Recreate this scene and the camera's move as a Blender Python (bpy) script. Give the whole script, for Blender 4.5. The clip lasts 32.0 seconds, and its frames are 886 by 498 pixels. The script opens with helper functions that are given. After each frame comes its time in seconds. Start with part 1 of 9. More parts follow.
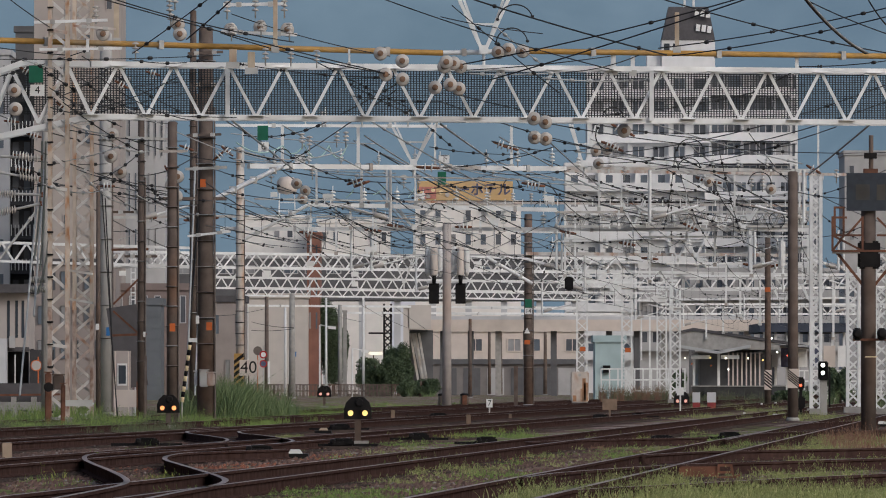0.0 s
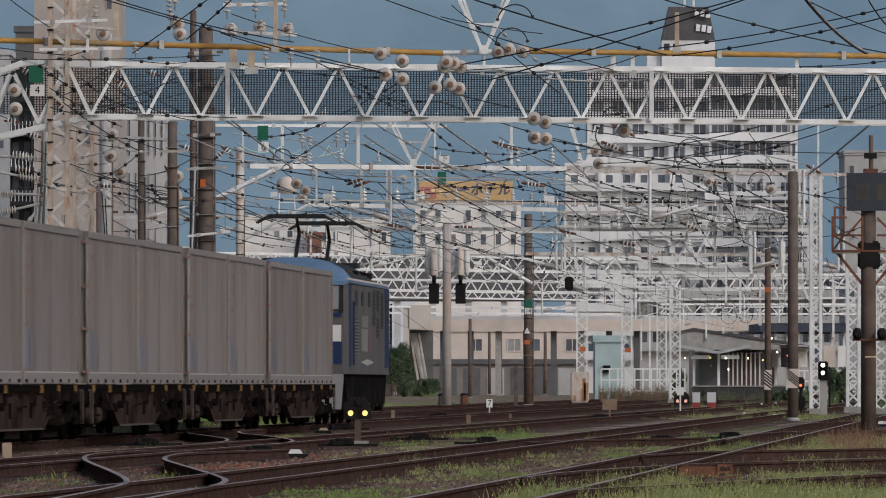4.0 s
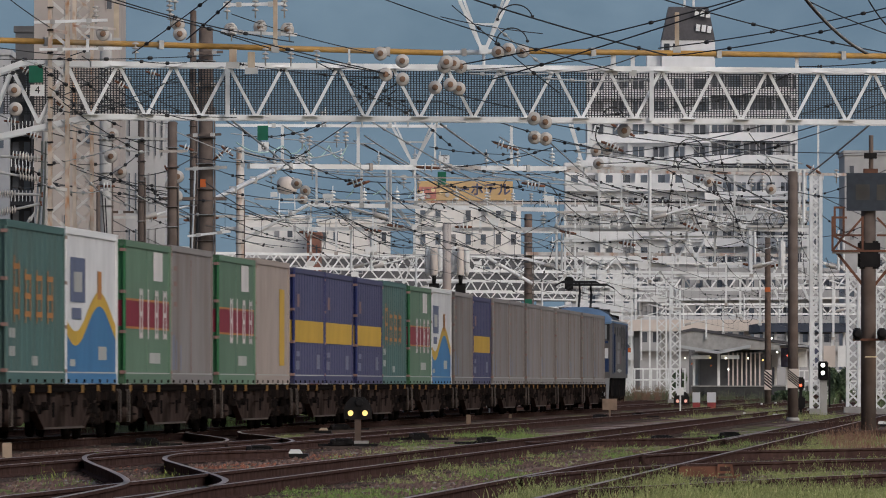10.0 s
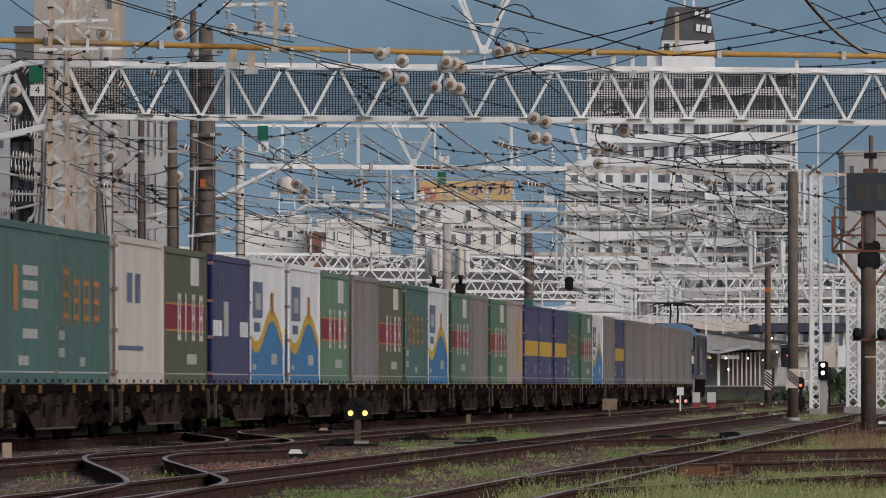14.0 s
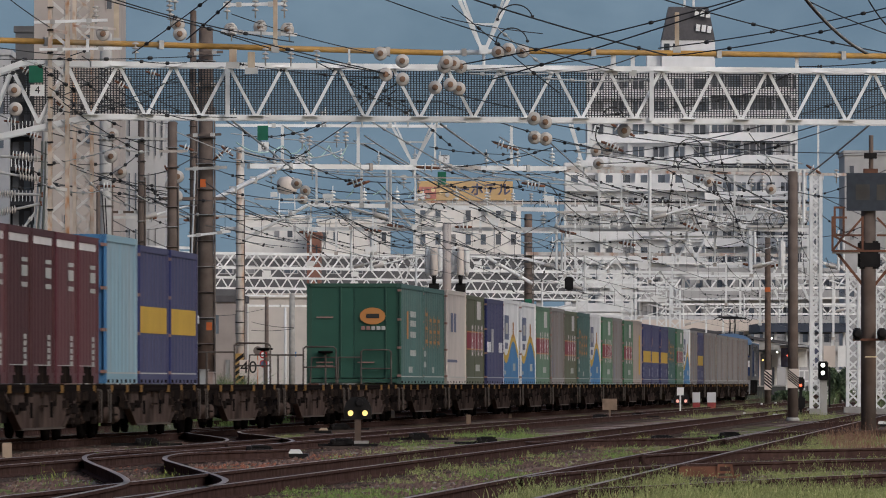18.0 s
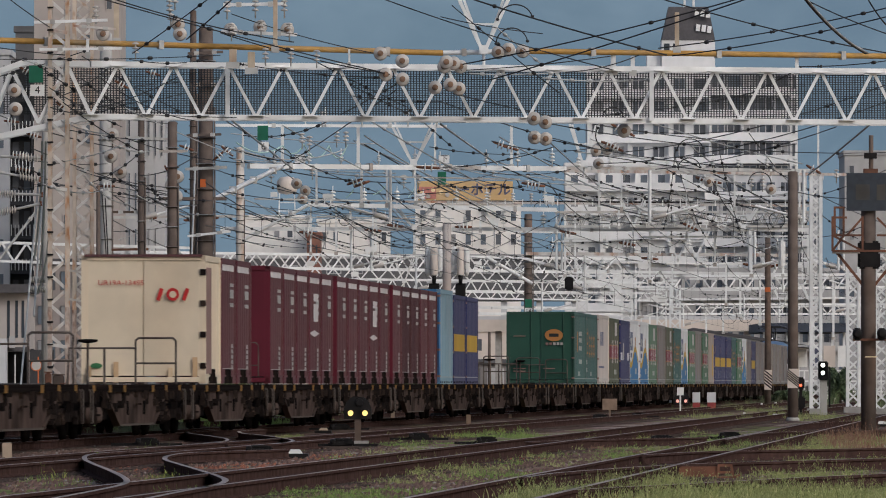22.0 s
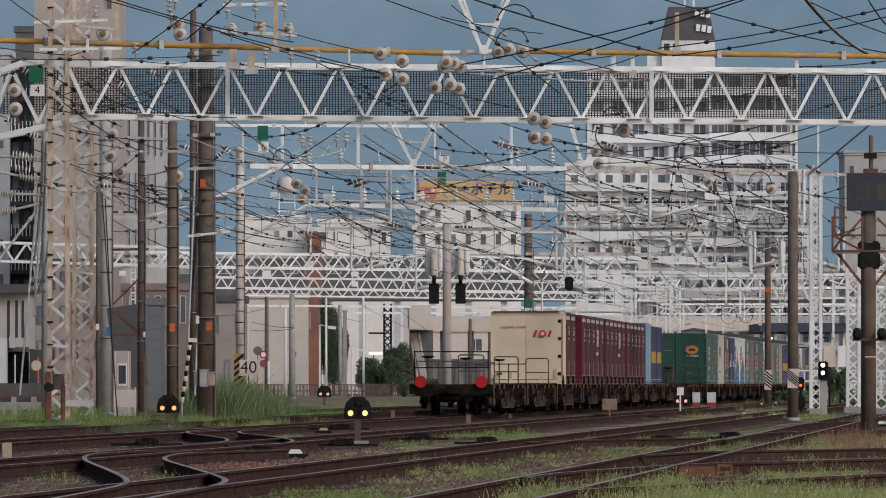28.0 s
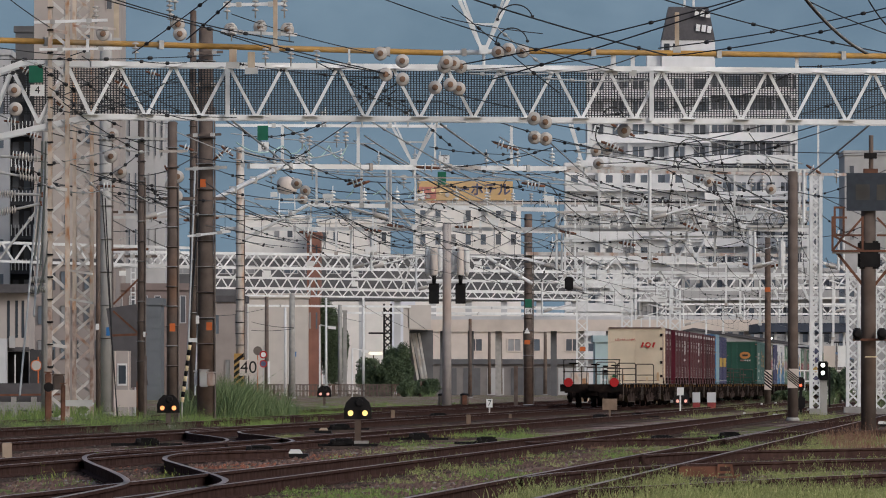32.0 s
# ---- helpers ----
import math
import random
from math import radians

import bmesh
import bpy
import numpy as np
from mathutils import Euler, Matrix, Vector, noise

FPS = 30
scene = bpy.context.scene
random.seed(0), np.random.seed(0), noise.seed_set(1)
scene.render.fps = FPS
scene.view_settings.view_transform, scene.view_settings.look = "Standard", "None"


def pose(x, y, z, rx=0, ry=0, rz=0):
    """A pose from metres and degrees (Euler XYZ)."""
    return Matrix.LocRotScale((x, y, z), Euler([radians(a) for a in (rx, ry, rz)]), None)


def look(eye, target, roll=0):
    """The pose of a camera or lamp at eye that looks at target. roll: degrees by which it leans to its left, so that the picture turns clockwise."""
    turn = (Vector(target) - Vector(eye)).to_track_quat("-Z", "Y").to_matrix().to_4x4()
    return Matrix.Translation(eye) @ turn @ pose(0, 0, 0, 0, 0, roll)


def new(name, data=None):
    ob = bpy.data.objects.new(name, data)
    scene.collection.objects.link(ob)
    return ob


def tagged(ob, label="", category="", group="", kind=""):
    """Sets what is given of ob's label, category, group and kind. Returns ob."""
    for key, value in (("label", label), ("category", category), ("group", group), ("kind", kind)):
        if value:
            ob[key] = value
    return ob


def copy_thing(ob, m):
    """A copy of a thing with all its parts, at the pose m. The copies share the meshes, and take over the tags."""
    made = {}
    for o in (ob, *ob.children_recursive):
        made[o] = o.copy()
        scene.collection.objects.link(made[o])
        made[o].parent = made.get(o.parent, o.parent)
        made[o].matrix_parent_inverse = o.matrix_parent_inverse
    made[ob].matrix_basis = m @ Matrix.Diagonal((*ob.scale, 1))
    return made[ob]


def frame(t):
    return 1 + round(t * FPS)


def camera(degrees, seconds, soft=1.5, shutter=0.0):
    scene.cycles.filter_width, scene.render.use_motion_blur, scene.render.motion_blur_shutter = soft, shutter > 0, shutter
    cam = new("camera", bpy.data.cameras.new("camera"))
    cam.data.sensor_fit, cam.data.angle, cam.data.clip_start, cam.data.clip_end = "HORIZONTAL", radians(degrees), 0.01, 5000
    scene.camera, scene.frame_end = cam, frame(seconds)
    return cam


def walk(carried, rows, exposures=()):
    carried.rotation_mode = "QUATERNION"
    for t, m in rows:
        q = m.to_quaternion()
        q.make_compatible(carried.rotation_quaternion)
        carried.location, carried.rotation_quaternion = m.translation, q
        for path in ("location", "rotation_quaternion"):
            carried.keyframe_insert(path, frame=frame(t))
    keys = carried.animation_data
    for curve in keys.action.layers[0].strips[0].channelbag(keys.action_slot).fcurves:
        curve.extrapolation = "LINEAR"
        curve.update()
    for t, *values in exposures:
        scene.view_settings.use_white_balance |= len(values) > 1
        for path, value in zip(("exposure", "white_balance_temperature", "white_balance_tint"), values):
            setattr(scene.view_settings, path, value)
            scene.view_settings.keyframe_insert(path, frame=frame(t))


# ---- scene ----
# A telephoto camera stands still beside a railway yard, about a metre over the rails.
cam = camera(5.344, 32.0, soft=1.0, shutter=0.4)
walk(cam, [(0.0, pose(0, 0, 1.17, 90.815, 0, 0)), (32.0, pose(0, 0, 1.17, 90.815, 0, 0))],
     exposures=[(0.0, 0.0, 6150, 10), (6.0, 0.03, 6150, 10), (14.0, 0.07, 6150, 10), (24.0, 0.10, 6150, 10), (32.0, 0.12, 6150, 10)])

# ---- light: a dull overcast evening ----
world = bpy.data.worlds.new("sky")
scene.world = world
world.use_nodes = True
wn = world.node_tree
sky = wn.nodes.new("ShaderNodeTexSky")
sky.sky_type = "NISHITA"
sky.sun_disc = False
sky.sun_elevation, sky.sun_rotation = radians(33), radians(139)
sky.air_density, sky.dust_density = 1.0, 4.0
wn.nodes["Background"].inputs["Strength"].default_value = 0.085
wn.links.new(sky.outputs["Color"], wn.nodes["Background"].inputs["Color"])
sun_data = bpy.data.lights.new("sun", "SUN")
sun_data.energy, sun_data.angle, sun_data.color = 0.8, radians(25), (1.0, 0.98, 0.97)
sun = new("sun", sun_data)
sun.matrix_world = look((70, -80, 70), (0, 0, 0))


# ---- materials ----
MATS = {}


def mat(name, base, rough=0.65, metal=0.0, var=0.25, scale=3.0, bump=0.12, dirt=None, amount=0.45, dirt_scale=0.7,
        own=False, glow=0.0, fine=18.0, rand=0.0, streak=1.0, spec=0.35):
    """A worn surface: grain at two scales, patches of a second colour, fine relief. own: the pattern moves with the object."""
    if name in MATS:
        return MATS[name]
    m = bpy.data.materials.new(name)
    m.use_nodes = True
    nt = m.node_tree
    p = nt.nodes["Principled BSDF"]
    N, K = nt.nodes.new, nt.links.new
    if own:
        place = N("ShaderNodeTexCoord").outputs["Object"]
    else:
        place = N("ShaderNodeNewGeometry").outputs["Position"]
    big = N("ShaderNodeTexNoise")
    big.inputs["Scale"].default_value, big.inputs["Detail"].default_value = dirt_scale, 6
    stretch = N("ShaderNodeMapping")
    stretch.inputs["Scale"].default_value = (1, 1, 1 / streak)
    K(place, stretch.inputs["Vector"])
    K(stretch.outputs[0], big.inputs["Vector"])
    small = N("ShaderNodeTexNoise")
    small.inputs["Scale"].default_value, small.inputs["Detail"].default_value = scale, 5
    K(place, small.inputs["Vector"])
    grain = N("ShaderNodeMapRange")
    grain.inputs["From Min"].default_value, grain.inputs["From Max"].default_value = 0.3, 0.7
    grain.inputs["To Min"].default_value, grain.inputs["To Max"].default_value = 1 - var, 1 + var
    K(small.outputs["Fac"], grain.inputs["Value"])
    mix = N("ShaderNodeMix")
    mix.data_type = "RGBA"
    mix.inputs["A"].default_value = (*base, 1)
    mix.inputs["B"].default_value = (*(dirt or tuple(c * 0.6 for c in base)), 1)
    patch = N("ShaderNodeMapRange")
    patch.inputs["From Min"].default_value, patch.inputs["From Max"].default_value = 0.5, 0.72
    patch.inputs["To Max"].default_value = amount
    K(big.outputs["Fac"], patch.inputs["Value"])
    K(patch.outputs[0], mix.inputs["Factor"])
    tint = N("ShaderNodeMix")
    tint.data_type, tint.blend_type = "RGBA", "MULTIPLY"
    tint.inputs["Factor"].default_value = 1
    K(mix.outputs["Result"], tint.inputs["A"])
    value = grain.outputs[0]
    if rand:
        info = N("ShaderNodeObjectInfo")
        lift = N("ShaderNodeMapRange")
        lift.inputs["To Min"].default_value, lift.inputs["To Max"].default_value = 1 - rand, 1 + rand
        K(info.outputs["Random"], lift.inputs["Value"])
        mul = N("ShaderNodeMath")
        mul.operation = "MULTIPLY"
        K(value, mul.inputs[0])
        K(lift.outputs[0], mul.inputs[1])
        value = mul.outputs[0]
    K(value, tint.inputs["B"])
    K(tint.outputs["Result"], p.inputs["Base Color"])
    p.inputs["Roughness"].default_value, p.inputs["Metallic"].default_value = rough, metal
    p.inputs["Specular IOR Level"].default_value = spec
    if bump:
        relief = N("ShaderNodeTexNoise")
        relief.inputs["Scale"].default_value, relief.inputs["Detail"].default_value = fine, 3
        K(place, relief.inputs["Vector"])
        b = N("ShaderNodeBump")
        b.inputs["Strength"].default_value, b.inputs["Distance"].default_value = bump, 0.03
        K(relief.outputs["Fac"], b.inputs["Height"])
        K(b.outputs[0], p.inputs["Normal"])
    if glow:
        p.inputs["Emission Color"].default_value = (*base, 1)
        p.inputs["Emission Strength"].default_value = glow
    MATS[name] = m
    return m


GALV = mat("galvanised_steel", (0.76, 0.77, 0.77), 0.55, 0.0, 0.12, 2.0, 0.05, (0.42, 0.40, 0.38), 0.5, 0.5)
GALV_OLD = mat("old_galvanised_steel", (0.46, 0.46, 0.45), 0.6, 0.0, 0.18, 2.0, 0.05, (0.30, 0.20, 0.13), 0.7, 0.6)
RUSTY = mat("rusting_paint", (0.55, 0.53, 0.51), 0.7, 0.0, 0.2, 2.0, 0.1, (0.34, 0.15, 0.07), 0.95, 1.5, rand=0.15, streak=3)
OCHRE = mat("ochre_rusting_paint", (0.50, 0.42, 0.32), 0.75, 0.0, 0.2, 2.0, 0.1, (0.34, 0.14, 0.06), 0.95, 1.4, streak=3)
MAST_LEG = mat("peeling_mast_paint", (0.50, 0.43, 0.36), 0.75, 0.0, 0.2, 2.0, 0.1, (0.38, 0.185, 0.085), 0.98, 4.5, rand=0.12, streak=2)
RUST_LEG = mat("rust_eaten_mast_paint", (0.44, 0.36, 0.31), 0.8, 0.0, 0.3, 4.0, 0.15, (0.17, 0.066, 0.034), 0.98, 5.5, streak=2)
LACE = mat("worn_lacing_paint", (0.60, 0.585, 0.565), 0.75, 0.0, 0.15, 2.0, 0.05, (0.40, 0.27, 0.18), 0.85, 3.5, spec=0.1)
RUST_POLE = mat("rust_streaked_pole_paint", (0.54, 0.50, 0.46), 0.8, 0.0, 0.2, 3.0, 0.1, (0.44, 0.23, 0.11), 0.95, 2.2, streak=4, spec=0.1)
RUST = mat("rust", (0.17, 0.075, 0.045), 0.85, 0.0, 0.3, 4.0, 0.3, (0.08, 0.04, 0.03), 0.8, 1.2)
BROWN = mat("brown_pole_paint", (0.128, 0.102, 0.089), 0.7, 0.0, 0.2, 3.0, 0.1, (0.16, 0.092, 0.06), 0.7, 0.5, rand=0.2, spec=0.05)
CONCRETE = mat("weathered_concrete", (0.33, 0.32, 0.305), 0.9, 0.0, 0.15, 2.5, 0.2, (0.24, 0.23, 0.22), 0.6, 0.4, streak=3)
YELLOW = mat("chrome_yellow_paint", (0.42, 0.235, 0.055), 0.6, 0.0, 0.2, 3.0, 0.08, (0.30, 0.22, 0.13), 0.9, 0.9)
BLACK = mat("black_paint", (0.013, 0.012, 0.0125), 0.5, 0.0, 0.3, 3.0, 0.1, (0.028, 0.022, 0.02), 0.5, 1.0, spec=0.12)
WHITE = mat("white_paint", (0.78, 0.78, 0.77), 0.5, 0.0, 0.06, 2.0, 0.04, (0.5, 0.48, 0.45), 0.4, 0.6)
GREEN_SIGN = mat("green_sign_paint", (0.012, 0.13, 0.075), 0.5, 0.0, 0.1)
ORANGE = mat("orange_paint", (0.55, 0.13, 0.03), 0.5, 0.0, 0.12)
RED = mat("red_paint", (0.45, 0.02, 0.02), 0.5, 0.0, 0.12)
PORCELAIN = mat("porcelain", (0.50, 0.47, 0.44), 0.25, 0.0, 0.05, bump=0)
PORCELAIN_BROWN = mat("brown_porcelain", (0.27, 0.165, 0.11), 0.25, 0.0, 0.1, bump=0)
WIRE = mat("dark_wire", (0.022, 0.022, 0.024), 0.6, 0.0, 0.1, bump=0)
HOSE = mat("grey_green_hose", (0.20, 0.22, 0.20), 0.6, 0, 0.1, bump=0)
WIRE_PALE = mat("pale_wire", (0.42, 0.43, 0.43), 0.5, 0.0, 0.1, bump=0)


# ---- building blocks ----
UNIT = {}


def unit_mesh(kind, material):
    """One metre along z, one across: a box, an angle iron, a tube."""
    key = (kind, material.name)
    if key in UNIT:
        return UNIT[key]
    bm = bmesh.new()
    if kind == "box":
        outline = [(-.5, -.5), (.5, -.5), (.5, .5), (-.5, .5)]
    elif kind == "angle":
        outline = [(-.5, -.5), (.5, -.5), (.5, -.36), (-.36, -.36), (-.36, .5), (-.5, .5)]
    elif kind == "channel":
        outline = [(-.5, -.5), (.5, -.5), (.5, -.32), (-.35, -.32), (-.35, .32), (.5, .32), (.5, .5), (-.5, .5)]
    else:
        outline = [(.5 * math.cos(i * math.pi / 7), .5 * math.sin(i * math.pi / 7)) for i in range(14)]
    low = [bm.verts.new((x, y, 0)) for x, y in outline]
    high = [bm.verts.new((x, y, 1)) for x, y in outline]
    k = len(outline)
    for i in range(k):
        f = bm.faces.new((low[i], low[(i + 1) % k], high[(i + 1) % k], high[i]))
        f.smooth = kind == "tube"
    bm.faces.new(low[::-1]), bm.faces.new(high)
    me = bpy.data.meshes.new(kind)
    bm.to_mesh(me)
    bm.free()
    me.materials.append(material)
    UNIT[key] = me
    return me


def thing(name, at, label, category, group="", kind="", rz=0.0):
    ob = new(name)
    ob.empty_display_size = 0.2
    ob.matrix_basis = pose(*at, 0, 0, rz)
    return tagged(ob, label, category, group, kind)


def bar(name, a, b, w, h, material, parent=None, kind="box", label=""):
    """A straight member from a to b, w across and h deep, in its parent's space."""
    a, b = Vector(a), Vector(b)
    way = b - a
    ob = new(name, unit_mesh(kind, material))
    if parent is not None:
        ob.parent = parent
    up = Vector((0, 1, 0)) if abs(way.normalized().y) < 0.95 else Vector((0, 0, 1))
    zz = way.normalized()
    xx = up.cross(zz).normalized()
    yy = zz.cross(xx)
    m = Matrix((xx * w, yy * h, way)).transposed().to_4x4()
    m.translation = a
    ob.matrix_basis = m
    return tagged(ob, label) if label else ob


def part(name, bm, material, parent=None, label="", smooth=False):
    me = bpy.data.meshes.new(name)
    if smooth:
        for f in bm.faces:
            f.smooth = True
    bm.to_mesh(me)
    bm.free()
    for m in (material if isinstance(material, (list, tuple)) else [material]):
        me.materials.append(m)
    ob = new(name, me)
    if parent is not None:
        ob.parent = parent
    return tagged(ob, label) if label else ob


def add_box(bm, x0, x1, y0, y1, z0, z1, index=0):
    v = [bm.verts.new(p) for p in ((x0, y0, z0), (x1, y0, z0), (x1, y1, z0), (x0, y1, z0),
                                   (x0, y0, z1), (x1, y0, z1), (x1, y1, z1), (x0, y1, z1))]
    for f in ((3, 2, 1, 0), (4, 5, 6, 7), (0, 1, 5, 4), (1, 2, 6, 5), (2, 3, 7, 6), (3, 0, 4, 7)):
        bm.faces.new([v[i] for i in f]).material_index = index
    return v


def block(name, x0, x1, y0, y1, z0, z1, material, parent=None, label="", bevel=0.0):
    bm = bmesh.new()
    add_box(bm, x0, x1, y0, y1, z0, z1)
    if bevel:
        bmesh.ops.bevel(bm, geom=bm.edges[:], offset=bevel, segments=2, affect="EDGES")
    return part(name, bm, material, parent, label)


def add_lathe(bm, profile, sides=14, centre=(0, 0, 0), axis="z"):
    rings = []
    for r, h in profile:
        ring = []
        for i in range(sides):
            a = 2 * math.pi * i / sides
            x, y, z = r * math.cos(a), r * math.sin(a), h
            if axis == "y":
                x, y, z = x, h, y
            elif axis == "x":
                x, y, z = h, x, y
            ring.append(bm.verts.new((x + centre[0], y + centre[1], z + centre[2])))
        rings.append(ring)
    for a, b in zip(rings, rings[1:]):
        for i in range(sides):
            bm.faces.new((a[i], a[(i + 1) % sides], b[(i + 1) % sides], b[i])).smooth = True
    bm.faces.new(rings[0][::-1]), bm.faces.new(rings[-1])
    bmesh.ops.recalc_face_normals(bm, faces=bm.faces[:])


def lathe(name, profile, material, parent=None, label="", sides=14, centre=(0, 0, 0), axis="z"):
    bm = bmesh.new()
    add_lathe(bm, profile, sides, centre, axis)
    return part(name, bm, material, parent, label)


def sweep(name, paths, radius, material, parent=None, label=""):
    """Bent round wires or pipes: one curve object."""
    cu = bpy.data.curves.new(name, "CURVE")
    cu.dimensions, cu.bevel_depth, cu.bevel_resolution = "3D", radius, 1
    for path in paths:
        sp = cu.splines.new("POLY")
        sp.points.add(len(path) - 1)
        for q, p in zip(sp.points, path):
            q.co = (*p, 1)
    cu.materials.append(material)
    ob = new(name, cu)
    if parent is not None:
        ob.parent = parent
    return tagged(ob, label) if label else ob


# ---- ground, tracks ----
TRACK_TURN = 3.46          # the tracks run this many degrees to the right of the camera's line
SLOPE = math.tan(radians(TRACK_TURN))
RAIL_TOP = 0.18


def ground_mat(name, soil_stops, moss_from):
    """Gravel, trodden earth and moss in patches that lie along the tracks."""
    m = bpy.data.materials.new(name)
    m.use_nodes = True
    nt = m.node_tree
    N, K = nt.nodes.new, nt.links.new
    p = nt.nodes["Principled BSDF"]
    pos = N("ShaderNodeNewGeometry").outputs["Position"]

    def pattern(scale, stretch, detail=7):
        mp = N("ShaderNodeMapping")
        mp.inputs["Scale"].default_value = (1, stretch, 1)
        no = N("ShaderNodeTexNoise")
        no.inputs["Scale"].default_value, no.inputs["Detail"].default_value = scale, detail
        K(pos, mp.inputs["Vector"]), K(mp.outputs[0], no.inputs["Vector"])
        return no.outputs["Fac"]

    def ramp(fac, stops):
        r = N("ShaderNodeValToRGB")
        el = r.color_ramp.elements
        el[0].position, el[0].color = stops[0][0], (*stops[0][1], 1)
        el[1].position, el[1].color = stops[-1][0], (*stops[-1][1], 1)
        for q, c in stops[1:-1]:
            el.new(q).color = (*c, 1)
        K(fac, r.inputs["Fac"])
        return r.outputs["Color"]

    soil = ramp(pattern(.9, .22), soil_stops)
    moss = ramp(pattern(2.2, .3), [(.3, (.11, .13, .045)), (.7, (.225, .25, .095))])
    where = ramp(pattern(.32, .25, 8), [(moss_from, (0, 0, 0)), (moss_from + .13, (1, 1, 1))])
    mix = N("ShaderNodeMix")
    mix.data_type = "RGBA"
    K(where, mix.inputs["Factor"]), K(soil, mix.inputs["A"]), K(moss, mix.inputs["B"])
    fine = ramp(pattern(7, .5), [(.3, (.55, .55, .55)), (.7, (1.35, 1.35, 1.35))])
    mul = N("ShaderNodeMix")
    mul.data_type, mul.blend_type = "RGBA", "MULTIPLY"
    mul.inputs["Factor"].default_value = 1
    K(mix.outputs["Result"], mul.inputs["A"]), K(fine, mul.inputs["B"])
    K(mul.outputs["Result"], p.inputs["Base Color"])
    p.inputs["Roughness"].default_value = 1.0
    p.inputs["Specular IOR Level"].default_value = .1
    b = N("ShaderNodeBump")
    b.inputs["Strength"].default_value, b.inputs["Distance"].default_value = .5, .05
    K(pattern(8, 1), b.inputs["Height"]), K(b.outputs[0], p.inputs["Normal"])
    return m


GRASS_GROUND = ground_mat("weedy_gravel", [(.3, (.07, .048, .040)), (.43, (.185, .105, .08)), (.56, (.30, .235, .205)), (.7, (.43, .375, .35))], .48)
BALLAST = ground_mat("rust_stained_ballast", [(.3, (.036, .027, .024)), (.45, (.080, .046, .036)), (.57, (.128, .082, .067)), (.7, (.19, .155, .14))], .57)
RAIL_SIDE = mat("rusty_rail", (0.066, 0.040, 0.035), 0.95, 0.0, 0.3, 4.0, 0.2, (0.06, 0.036, 0.03), 0.7, 0.6, spec=0.0)
RAIL_HEAD = mat("worn_rail_head", (0.32, 0.262, 0.238), 0.55, 0.1, 0.15, 3.0, 0.03, (0.14, 0.10, 0.09), 0.85, 0.12, spec=0.2)
SLEEPER = mat("old_sleeper", (0.078, 0.060, 0.053), 0.9, 0.0, 0.3, 4.0, 0.3, spec=0.05)

bm = bmesh.new()
ys = [-900, 0, 70, 100, 140, 200, 300, 450, 700, 1200, 2200, 4900]
xs = [-1500, -300, -60, -30, -10, 10, 30, 60, 300, 1500]
grid = [[bm.verts.new((x * (1 if y > 0 else 1), y, 0)) for x in xs] for y in ys]
for a, b in zip(grid, grid[1:]):
    for i in range(len(xs) - 1):
        bm.faces.new((a[i], a[i + 1], b[i + 1], b[i]))
tagged(part("ground", bm, GRASS_GROUND), "weedy gravel ground of the railway yard", "ground", kind="structure")


def rail_path(name, pts, parent, head=True):
    """A flat-bottomed rail swept along points in the plan."""
    prof = [(-.062, 0), (.062, 0), (.062, .014), (.010, .032), (.010, .112), (.034, .122), (.034, .152),
            (-.034, .152), (-.034, .122), (-.010, .112), (-.010, .032), (-.062, .014)]
    bm = bmesh.new()
    rings = []
    for i, (x, y) in enumerate(pts):
        x0, y0 = pts[max(i - 1, 0)]
        x1, y1 = pts[min(i + 1, len(pts) - 1)]
        l = math.hypot(x1 - x0, y1 - y0)
        nx, ny = (y1 - y0) / l, -(x1 - x0) / l
        rings.append([bm.verts.new((x + nx * u, y + ny * u, RAIL_TOP - .152 + h)) for u, h in prof])
    k = len(prof)
    for a, b in zip(rings, rings[1:]):
        for i in range(k):
            f = bm.faces.new((a[i], a[(i + 1) % k], b[(i + 1) % k], b[i]))
            f.material_index = 1 if i == 6 and head else 0
    bm.faces.new(rings[0][::-1]), bm.faces.new(rings[-1])
    bmesh.ops.recalc_face_normals(bm, faces=bm.faces[:])
    return part(name, bm, [RAIL_SIDE, RAIL_HEAD], parent)


def smooth_path(pts, steps=8):
    """Catmull-Rom through points in the plan."""
    out = []
    for i in range(len(pts) - 1):
        p0, p1, p2, p3 = (Vector(pts[min(max(j, 0), len(pts) - 1)]) for j in (i - 1, i, i + 1, i + 2))
        for s in range(steps):
            t = s / steps
            out.append(tuple(0.5 * (2 * p1 + (p2 - p0) * t + (2 * p0 - 5 * p1 + 4 * p2 - p3) * t * t
                                    + (3 * p1 - p0 - 3 * p2 + p3) * t ** 3)))
    return out + [tuple(pts[-1])]


